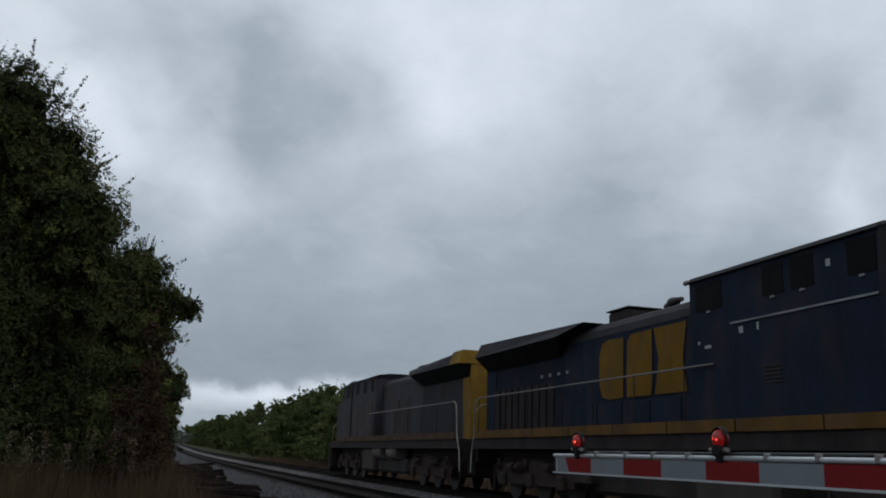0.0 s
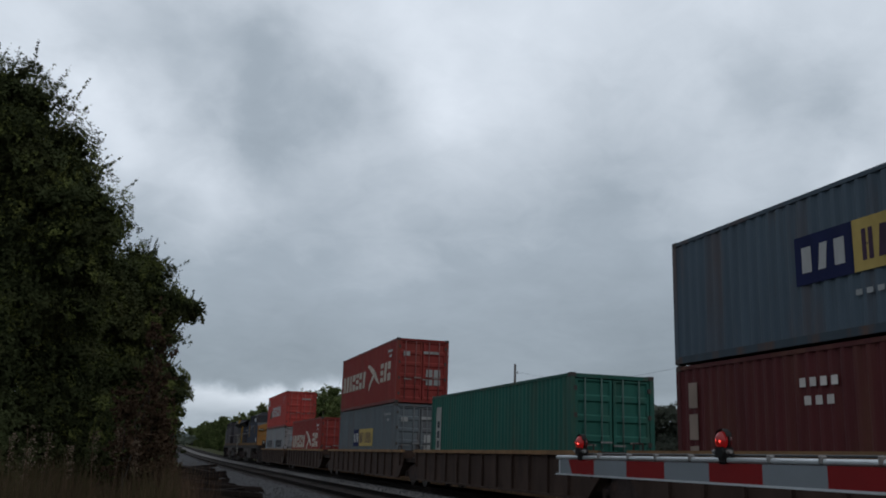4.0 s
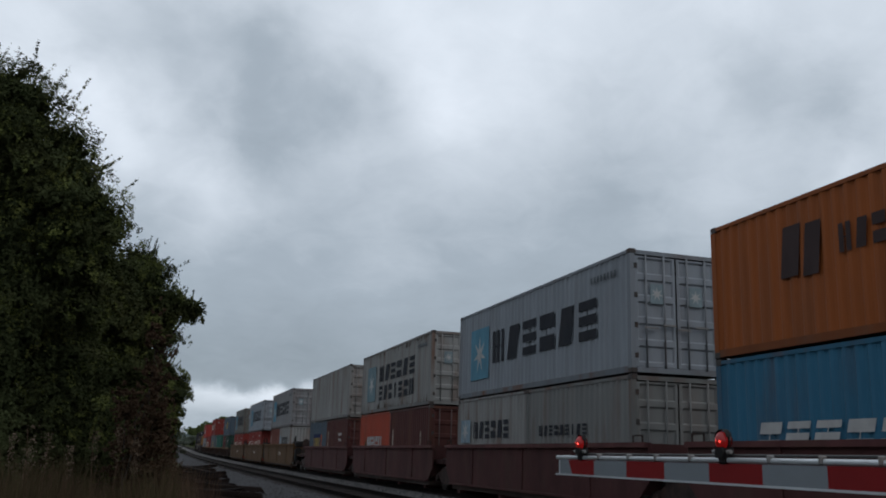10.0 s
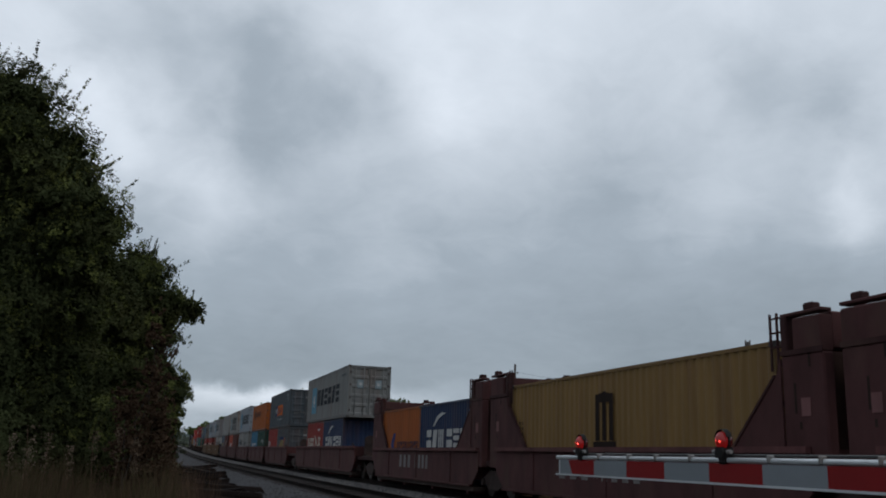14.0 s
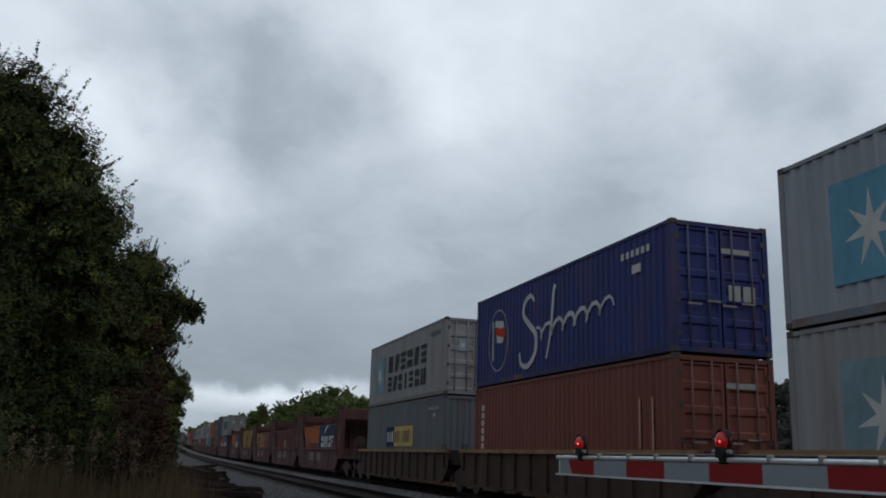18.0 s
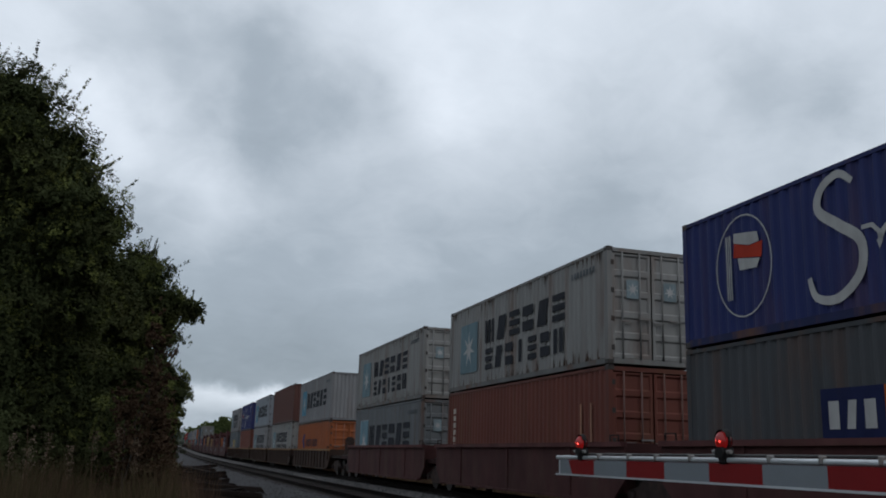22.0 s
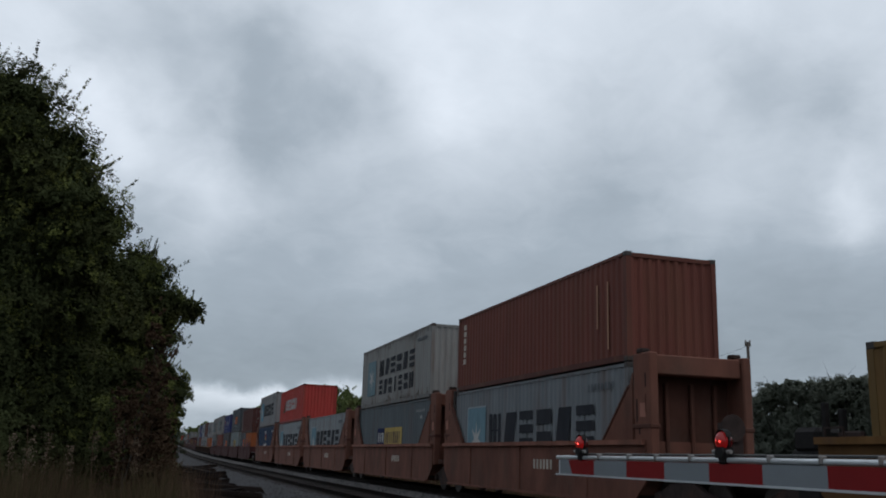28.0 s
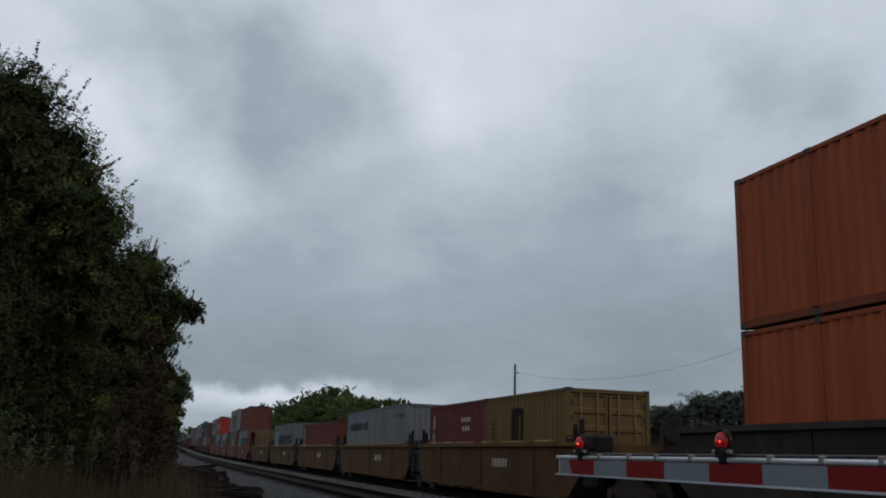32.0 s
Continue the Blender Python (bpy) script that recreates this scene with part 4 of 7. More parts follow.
def add_marks(c, kind, length, height):
    """Plain shapes for the painted marks of each livery."""
    def put(name, polys, colour, label=""):
        if name in ("serial_mark", "upright_bar", "side_strip", "upright_strip"):
            for poly in polys:
                part(name, poly_mesh(name, [poly], length), MARK, c, (0, 0, 0), None, colour, label)
        elif name in ("word_mark", "second_word_mark"):
            for poly in polys:
                part("mark_block", poly_mesh("mark_block", poly if isinstance(poly[0], list) else [poly], length), MARK, c, (0, 0, 0), None, colour, label)
        else:
            part(name, poly_mesh(name, polys, length, 0.008 if name == "emblem" else 0.004), MARK, c, (0, 0, 0), None, colour, label)

    def over(name, polys, colour, label=""):
        for poly in polys:
            part(name, poly_mesh(name, [poly], length, 0.008), MARK, c, (0, 0, 0), None, colour, label)

    short = length < 7
    off = 0.76 if length > 13 and length < 14 else 0.0
    top = height - 0.55
    if kind in ("star", "star_two", "star_line", "star_low", "star_high"):
        if short:
            up, k = (0.55, 1.25) if kind == "star_high" else (0.0, 1.0)
            put("emblem_field", [rect(0.36, 0.85 + up, 1.04 * k, 1.6 + up)], (0.17, 0.23, 0.27, 0.4), "faded light blue emblem field")
            put("emblem", [star(0.7 * (1 + k) / 2, 1.22 + up, 0.34 * k)], WHITE, "white star emblem")
            put("word_mark", bars(1.3 * k, 4.85, 0.98 + up, 1.52 + up, "mkeoke"), DARK, "dark painted block")
        elif kind == "star_line":
            put("emblem", [star(0.5, 2.1, 0.24)], LIGHT_BLUE, "small light blue star")
            put("word_mark", bars(0.9, 5.0, 1.93, 2.27, "mkeokehike"), DARK, "dark painted block")
        else:
            put("emblem_field", [rect(1.24 + off, 0.55, 2.95 + off, 2.24)], LIGHT_BLUE if kind == "star" else (0.125, 0.185, 0.21, 0.5) if kind == "star_two" else (0.125, 0.205, 0.245, 0.4), "light blue emblem field")
            put("emblem", [star(2.1 + off, 1.36 if kind != "star_low" else 1.2, 0.64)], WHITE, "white star emblem")
            if kind == "star_low":
                put("emblem_rim", [rect(1.2, 0.6, 1.245, 2.2), rect(1.3, 2.245, 2.95, 2.29), rect(1.24, 2.18, 1.3, 2.27)], (0.26, 0.29, 0.31, 0.3), "pale rim of the emblem field")
            if kind == "star_two":
                put("word_mark", bars(3.68, 10.05, 1.40, 2.14, "mkeoke") + bars(3.72, 9.95, 0.53, 1.20, "ekoieoh", 0.7), DARK, "dark painted block")
            else:
                put("word_mark", bars(3.3 + off, 10.75 + off, 0.98, 1.99, "mkeoke", 0.8), DARK, "dark painted block")
        if not short:
            put("serial_mark", blocks(length - 2.0, length - 0.6, top, top + 0.16, 8, 0.6), (0.10, 0.11, 0.12, 0.2), "dark serial mark")
    elif kind == "bird_word":
        k = 0.46 if short else 1.0
        z0 = 1.30 if short else 1.0
        h = 0.62 if short else 0.92
        put("word_mark", bars(0.55 * (1 if not short else 0.8), 6.2 * k, z0, z0 + h * 0.92, "hkmoeok", 0.78), CREAM, "pale painted block")
        put("second_word_mark", bars(9.25 * k, 11.3 * k, z0 + 0.05, z0 + h * 1.0, "eko", 0.78), CREAM, "pale painted block")
        a, b = 6.35 * k, 9.15 * k
        w = b - a
        put("bird_emblem", [[(a, z0 + h * 1.16), (a + w * 0.2, z0 + h * 1.18), (a + w * 0.62, z0 + h * 0.78), (a + w * 0.5, z0 + h * 0.52)],
                            [(a + w * 0.45, z0 + h * 0.62), (a + w * 0.66, z0 + h * 0.72), (a + w * 0.98, z0 - 0.02), (a + w * 0.72, z0 + h * 0.2)],
                            [(a + w * 0.16, z0 - 0.28 * h), (a + w * 0.5, z0 + h * 0.35), (a + w * 0.6, z0 + h * 0.6), (a + w * 0.4, z0 + h * 0.5), (a + w * 0.2, z0 + h * 0.1)]], CREAM, "pale bird emblem")
        s = length - (1.9 if short else 1.6)
        put("serial_mark", [rect(s, height - 0.56, s + 0.75, height - 0.44), rect(s + 0.3, height - 0.8, s + 0.65, height - 0.66)][:1 if short else 2], WHITE, "white serial panel")
    elif kind in ("two_field_yellow", "two_field_orange", "two_field_dark"):
        k, o = (0.58, 0.0) if short else (1.0, 0.0)
        fieldc = YELLOW_MARK if kind == "two_field_yellow" else ORANGE_MARK
        put("blue_field", [rect(3.85 * k, 1.0, 5.2 * k, 1.84)], NAVY, "dark blue field")
        put("colour_field", [rect(5.21 * k, 1.0, 8.2 * k, 1.84)], fieldc, "yellow field" if kind == "two_field_yellow" else "orange field")
        if not short:
            put("serial_mark", blocks(5.2, 7.9, 0.64, 0.73, 12, 0.6), (0.26, 0.27, 0.27, 0.3))
        over("white_mark", blocks(4.02 * k, 5.18 * k, 1.20, 1.64, 3, 0.6, 0, "rpr"), WHITE, "white block shapes")
        over("dark_mark", [g[0] for g in bars(5.4 * k, 8.05 * k, 1.16, 1.66, "hkiikhki", 0.7)], (0.05, 0.03, 0.05, 0.2), "dark block shapes")
        put("serial_mark", blocks(length - 1.9, length - 0.6, top + 0.04, top + 0.16, 8, 0.55) + [rect(length - 1.3, top - 0.22, length - 0.95, top - 0.1)], (0.24, 0.245, 0.25, 0.4), "white serial mark")
    elif kind in ("wedge_word", "wedge_word_faded"):
        k = 0.5 if short else 1.0
        z0 = 1.15 if short else 0.95
        h = 0.62 if short else 0.8
        put("triangle_emblem", [[(2.1 * k, z0 - 0.1), (3.3 * k, z0 - 0.12), (2.95 * k, z0 + h * 0.9)]], GREEN_MARK if kind == "wedge_word" else (0.05, 0.045, 0.03, 0.5), "green triangle emblem")
        put("word_mark", bars(3.45 * k, 9.45 * k, z0, z0 + h, "hkemoki", 0.82), WHITE, "white painted block")
        if not short and kind == "wedge_word":
            put("corner_label", [rect(0.42, height - 0.82, 1.5, height - 0.32)], WHITE, "white label panel")
            over("label_bar", blocks(0.52, 1.42, height - 0.68, height - 0.46, 4, 0.7, 0.06), DARK)
            put("serial_mark", blocks(length - 1.9, length - 0.7, top + 0.05, top + 0.14, 6, 0.6) + blocks(length - 1.9, length - 0.9, top - 0.15, top - 0.06, 4, 0.6) + blocks(length - 1.8, length - 1.2, top - 0.4, top - 0.3, 3, 0.6), (0.26, 0.2, 0.19, 0.5), "white serial mark")
    elif kind == "slant_word":
        k = 0.62 if short else 1.0
        col = (0.045, 0.032, 0.032, 0.3)
        put("emblem", [rect(2.05 * k, 1.2, 2.5 * k, 2.1, 0.12), rect(2.62 * k, 1.15, 3.0 * k, 2.05, 0.12)], col, "dark slanted emblem")
        put("word_mark", bars(3.5 * k, 7.5 * k, 1.38, 1.86, "hkoekiiekoe", 0.74), col, "dark painted block")
    elif kind == "slant_word_low":
        k = 0.72 if short else 1.0
        col = (0.03, 0.04, 0.12, 0.2)
        put("emblem", [[(2.2 * k, 1.4), (2.75 * k, 1.85), (3.3 * k, 1.85), (2.85 * k, 1.4), (3.3 * k, 0.95), (2.75 * k, 0.95)]], col, "blue slanted emblem")
        put("word_mark", bars(3.7 * k, 8.2 * k, 1.05, 1.50, "hkoekiiekoe", 0.74), (0.05, 0.03, 0.04, 0.2), "dark painted block")
    elif kind == "flag_script":
        put("oval_ring", ring(2.0, 1.36, 0.84, 0.98, 0.03), WHITE, "white oval ring")
        over("flag_staff", [rect(1.50, 0.75, 1.535, 2.0), rect(1.56, 0.75, 1.595, 2.0), rect(1.62, 0.75, 1.655, 2.0)], WHITE, "thin white flag staff")
        put("flag", [[(1.72, 1.55), (2.55, 1.42), (2.6, 1.72), (2.2, 1.7), (1.75, 1.82)]], RED_MARK, "red flag")
        put("flag_white", [[(1.74, 1.83), (2.2, 1.71), (2.5, 1.73), (2.45, 1.92), (1.75, 2.02)], [(1.9, 1.28), (2.4, 1.25), (2.5, 1.41), (1.85, 1.52)]], WHITE)
        pts = [(4.75, 2.25), (4.45, 2.45), (4.05, 2.3), (3.95, 1.95), (4.4, 1.6), (4.85, 1.25), (4.8, 0.75), (4.3, 0.42), (3.8, 0.5), (3.65, 0.85)]
        put("initial_stroke", ribbon(curl([(a + 0.12, b - 0.06) for a, b in pts]), 0.19), WHITE, "white curved stroke")
        put("script_stroke", ribbon(script_stroke(5.0, 9.5, 1.0, 1.25), 0.13), WHITE, "white flowing script stroke")
        put("tall_stroke", ribbon(curl([(5.7, 0.45), (6.0, 1.2), (6.2, 2.3), (6.35, 2.35)]), 0.14), WHITE)
        put("serial_mark", blocks(length - 2.2, length - 0.8, top, top + 0.16, 6, 0.6) + [rect(length - 1.7, top - 0.4, length - 1.3, top - 0.2)], WHITE, "white serial mark")
    elif kind == "swoosh_word":
        put("swoosh", [[(1.75, 2.05), (2.2, 2.38), (2.8, 2.52), (3.3, 2.48), (2.85, 2.41), (2.3, 2.25), (1.9, 2.03)]], WHITE, "white swoosh")
        put("word_mark", bars(0.95, 3.2, 1.25, 1.90, "okm", 0.84) + bars(3.45, 5.75, 1.25, 1.90, "oem", 0.84), WHITE, "white painted block")
    elif kind == "tall_panel":
        put("tall_panel", [rect(0.72, 0.32, 1.10, 2.35)], WHITE, "white upright panel")
        over("panel_bar", [rect(0.80, 0.95 + i * 0.44, 1.02, 1.22 + i * 0.44) for i in range(3)], DARK)
        put("serial_mark", blocks(length - 2.0, length - 0.9, 1.85, 1.97, 4, 0.4) + blocks(length - 1.9, length - 1.2, 1.6, 1.7, 3, 0.4), (0.14, 0.085, 0.075, 0.5), "pale serial mark")
    elif kind == "stripe_panel":
        put("tall_panel", [rect(0.62, 0.15, 1.22, 2.45)], (0.26, 0.26, 0.245, 0.3), "pale upright panel")
        over("panel_bar", [rect(0.78, 0.25 + i * 0.36, 1.06, 0.50 + i * 0.36) for i in range(5)], (0.04, 0.045, 0.05, 0.2))
    elif kind == "upright":
        put("upright_bar", [rect(0.62, 0.9 + i * 0.24, 0.88, 1.08 + i * 0.24) for i in range(6)], CREAM, "pale upright row of blocks")
        put("side_strip", [rect(length - 0.95, 0.35, length - 0.89, 2.0), rect(length - 1.5, 0.9, length - 1.44, 2.0)], (0.35, 0.20, 0.13, 0.5))
    elif kind == "upright_word":
        put("upright_bar", [rect(0.45, 0.45 + i * 0.62, 0.75, 0.95 + i * 0.62) for i in range(3)], (0.22, 0.17, 0.14, 0.4), "pale upright row of blocks")
        put("serial_mark", blocks(length - 2.3, length - 1.3, 1.9, 2.05, 4, 0.6) + blocks(length - 2.2, length - 1.4, 1.6, 1.75, 3, 0.6), (0.45, 0.42, 0.4, 0.4))
    elif kind == "thin_strip":
        put("upright_strip", [rect(0.5, 0.6, 0.62, 2.0)] + [rect(length - 1.2, 0.7, length - 1.14, 1.9)], CREAM)
    elif kind == "corner_word":
        put("word_mark", bars(0.4, 1.5, 1.30, 1.85, "oki"), WHITE, "white painted block")
    elif kind == "leaning_word":
        put("word_mark", bars(1.15, 4.7, 1.15, 1.65, "oeeoo", 0.8, 0.3), WHITE, "white painted block")
    elif kind == "small_word":
        put("word_mark", bars(3.2, 5.2, 1.7, 1.95, "okiieki", 0.72), WHITE, "white painted block")
    elif kind == "three_block":
        put("logo_field", [rect(1.6, 0.8, 4.2, 2.1)], (0.014, 0.022, 0.065, 0.4), "dark blue field")
        over("logo_block", [g[0] for g in bars(1.75, 3.95, 1.0, 1.85, "hkh", 0.86)], (0.25, 0.18, 0.05, 0.4))
        put("orange_end", [rect(4.22, 1.3, 4.45, 2.05, 0.1)], ORANGE_MARK)
    elif kind == "mark_m":
        s, z, w = (2.25, 1.05, 0.2) if short else (5.4, 1.22, 0.2)
        put("arch_emblem", [rect(s, z, s + w, z + 1.1), rect(s + w * 1.75, z, s + w * 2.75, z + 1.15), rect(s + w * 3.5, z, s + w * 4.5, z + 1.1), rect(s + w, z + 0.9, s + w * 1.75, z + 1.12), rect(s + w * 2.75, z + 0.9, s + w * 3.5, z + 1.12), rect(s - 0.12, z - 0.16, s + w * 4.5 + 0.12, z - 0.02)], (0.018, 0.012, 0.010, 0.1), "dark arched emblem")
        put("serial_mark", [rect(0.62 + i * 0.2, 0.95 + j * 0.15, 0.71 + i * 0.2, 1.05 + j * 0.15) for i in range(2) for j in range(6)], (0.05, 0.03, 0.02, 0.3))
    elif kind == "flag":
        put("flag_white", [[(5.1, 2.5), (5.9, 2.42), (6.3, 2.5), (6.1, 2.2), (5.6, 2.1)]], WHITE, "white part of a flag")
        put("flag_yellow", [[(5.35, 1.62), (5.8, 1.72), (6.6, 1.62), (6.1, 2.05)]], YELLOW_MARK, "yellow part of a flag")
        put("flag_red", [[(6.0, 2.15), (6.3, 2.2), (6.55, 1.75), (6.2, 1.95)]], RED_MARK, "red part of a flag")
        put("word_mark", bars(4.65, 7.0, 0.55, 1.32, "oho", 0.8), WHITE, "white painted block")
        put("serial_mark", blocks(length - 1.9, length - 0.7, top, top + 0.16, 5, 0.6), WHITE)
    elif kind == "small_logo":
        put("emblem", ring(6.2, 1.3, 0.42, 0.5, 0.16, 14) + [rect(5.4, 0.62, 6.2, 0.72)], YELLOW_MARK, "small yellow emblem")
    elif kind == "line_short":
        put("word_mark", bars(0.9, 3.9, 1.55, 1.82, "mkeokeike", 0.72), DARK, "dark painted block")
    elif kind == "plain":
        put("serial_mark", blocks(0.6, 1.5, top - 0.1, top + 0.12, 5, 0.6), (0.28, 0.29, 0.29, 0.4), "faded serial mark")


def container(name, label, length, height, colour, marks, doors, group="freight containers", placards=0, trim=None, lock=0.0):
    """A freight container on its floor's centre; its front end is +y, its near side -x."""
    c = thing(name, label, "shipping container", group)
    base = colour
    trim = trim or tuple(k * 0.8 for k in colour[:3]) + (min(1.0, colour[3] + 0.2),)
    # bottom rails: shade along the box's foot painted in as a darker, rustier tone
    shaded_rail = tuple(k * 0.55 for k in colour[:3]) + (1.0,)
    l2 = length / 2
    sm = side_mesh(length, height)
    part("side_panel", sm, PAINT, c, (0, 0, 0), None, base)
    part("side_panel", sm, PAINT, c, (0, 0, 0), (0, 0, 180), base)
    part("roof", box_mesh("roof", 2.40, length - 0.1, 0.03), PAINT, c, (0, 0, height - 0.035), None, base)
    part("floor", box_mesh("floor", 2.40, length - 0.1, 0.10), CASTING, c, (0, 0, 0.09))
    for sx in (-1, 1):
        part("top_rail", box_mesh("top_rail", 0.06, length - 0.3, 0.075), PAINT, c, (sx * (HALF_W - 0.031), 0, height - 0.055), None, trim)
        part("bottom_rail", box_mesh("bottom_rail", 0.05, length - 0.3, 0.14), PAINT, c, (sx * (HALF_W - 0.026), 0, 0.085), None, shaded_rail)
        ends = [l2 - 0.075, -l2 + 0.075] + ([6.096 - 0.05, -6.096 + 0.05] if length > 13 else [])
        for y in ends:
            part("corner_post", box_mesh("corner_post", 0.13, 0.145, height - 0.23), PAINT, c, (sx * (HALF_W - 0.066), y, height / 2), None, trim)
            for z in (0.059, height - 0.059):
                part("corner_casting", box_mesh("corner_casting", 0.165, 0.178, 0.118, 0.012), CASTING, c, (sx * (HALF_W - 0.078), y + (0.012 if y < 0 else -0.012), z))
    for e in (-1, 1):
        for nm, z, hh in (("end_header", height - 0.08, 0.10), ("end_sill", 0.085, 0.13)):
            part(nm, box_mesh(nm, 2.12, 0.10, hh), PAINT, c, (0, e * (l2 - 0.056), z), None, trim)
    part("end_panel", end_mesh(height), PAINT, c, (0, l2, 0), (0, 0, 180), base)
    if doors:
        for sx in (-1, 1):
            d = part("door", door_mesh(height), PAINT, c, (sx * 0.55, -l2, 0), None, base)
            for k, x in enumerate((-0.26, 0.22)):
                part("lock_rod", tube_mesh("lock_rod", 0.022, height - 0.26, "Z", 8), PAINT, d, (x, 0.0, height / 2), None, tuple(k * 0.55 + 0.045 for k in colour[:3]) + (0.4,))
                part("rod_handle", box_mesh("rod_handle", 0.34, 0.025, 0.04), ROD, d, (x + 0.12 * -sx, -0.016, 1.05 + 0.08 * k))
            for z in (0.4, 1.1, 1.8, height - 0.4):
                part("hinge", box_mesh("hinge", 0.09, 0.03, 0.12), CASTING, d, (sx * 0.53, 0.012, z))
        if placards:
            spots = [(0.28, height - 0.62, 0.5, 0.12), (0.62, height - 0.62, 0.34, 0.12), (0.33, 1.35, 0.3, 0.34), (0.70, 1.35, 0.3, 0.34), (0.33, 0.95, 0.3, 0.26), (0.70, 0.95, 0.3, 0.26), (-0.75, height - 0.7, 0.3, 0.2)][:placards]
            if placards == 6:
                spots = [(-0.30, height - 0.42, 0.50, 0.13), (0.36, height - 0.45, 0.16, 0.14), (0.70, height - 0.45, 0.26, 0.10), (-0.62, 1.42, 0.14, 0.16), (0.36, 1.50, 0.16, 0.20), (0.72, 1.52, 0.24, 0.10), (0.36, 1.02, 0.22, 0.18)]
            for x, z, w, hh in spots:
                part("placard", box_mesh("placard", w, 0.008, hh), MARK, c, (x, -l2 + 0.016, z), None, (0.23, 0.23, 0.225, 0.3))
        if marks.startswith("star") and height > 2:
            for x in (-0.52, 0.52):
                part("door_emblem", box_mesh("door_emblem", 0.34, 0.008, 0.46), MARK, c, (x, -l2 + 0.018, height * 0.64), None, (0.17, 0.215, 0.235, 0.4), "pale blue emblem panel on a door")
                v = [(0.17 * math.sin(math.pi * i / 7) * (1 if i % 2 == 0 else 0.36), 0, 0.17 * math.cos(math.pi * i / 7) * (1 if i % 2 == 0 else 0.36)) for i in range(14)]
                key = ("door_star",)
                if key not in MESHES:
                    MESHES[key] = solid("door_star", v, [tuple(range(14))])
                part("door_star", MESHES[key], MARK, c, (x, -l2 + 0.010, height * 0.64), None, WHITE)
    else:
        part("end_panel", end_mesh(height), PAINT, c, (0, -l2, 0), None, base)
    add_marks(c, marks, length, height)
    if lock:
        for sx in (-1, 1):
            for y in (l2 - 0.1, 0.1 - l2) if length < 13 else (5.98, -5.98):
                part("twist_lock", box_mesh("twist_lock", 0.13, 0.13, lock + 0.004, 0.006), CASTING, c, (sx * (HALF_W - 0.10), y, -lock / 2 + 0.001))
    if colour is PALE and marks == "star_two":
        r = random.Random(len(MOVERS))
        polys = []
        for i in range(95):
            s = r.uniform(0.3, length - 0.3)
            low = r.random() < 0.62
            w, h = r.uniform(0.008, 0.045), r.uniform(0.06, 0.36) * (1.7 if r.random() < 0.12 else 1)
            if low:
                polys.append([(s - w, 0.145), (s + w, 0.145), (s + w * 0.7, 0.145 + h * 0.7), (s - w * 0.2, 0.145 + h)])
            else:
                polys.append([(s - w * 0.2, height - 0.1 - h), (s + w * 0.3, height - 0.1 - h * 0.8), (s + w, height - 0.1), (s - w, height - 0.1)])
        tagged(part("rust_streaks", poly_mesh("rust_streaks", polys, length, 0.003), MARK, c, (0, 0, 0), None, (0.050, 0.030, 0.020, 0.5)), kind="stuff")
    return c


# ---- railcars ----


def truck(parent, y, x_half=0.755):
    """A two-axle truck as a part, with its wheels as sub-parts."""
    key = ("truck_frame",)
    if key not in MESHES:
        outline = [(-1.12, 0.36), (-0.70, 0.40), (-0.42, 0.22), (0.42, 0.22), (0.70, 0.40), (1.12, 0.36), (1.12, 0.56), (0.72, 0.66), (0.40, 0.80), (-0.40, 0.80), (-0.72, 0.66), (-1.12, 0.56)]
        a = prism_mesh("truck_frame", outline, -1.06, -0.92)
        b = prism_mesh("truck_frame", outline, 0.92, 1.06)
        bm = bmesh.new()
        bm.from_mesh(a)
        bm.from_mesh(b)
        bmesh.ops.create_cube(bm, size=1, matrix=Matrix.Translation((0, 0, 0.62)) @ Matrix.Diagonal((2.0, 0.45, 0.30, 1)))
        me = bpy.data.meshes.new("truck_frame")
        bm.to_mesh(me)
        bm.free()
        MESHES[key] = me
    t = part("truck_frame", MESHES[key], RUST, parent, (0, y, 0), None, None, "dirty cast-steel truck")
    for a in (-0.86, 0.86):
        part("axle", tube_mesh("axle", 0.08, 1.9, "X", 8), WHEEL, t, (0, a, 0.43))
        for s in (-1, 1):
            part("wheel", tube_mesh("wheel", 0.43, 0.13, "X", 24), WHEEL, t, (s * x_half, a, 0.43))
            part("bearing_cap", tube_mesh("bearing_cap", 0.11, 0.10, "X", 10), RUST, t, (s * 1.09, a, 0.45))
    return t


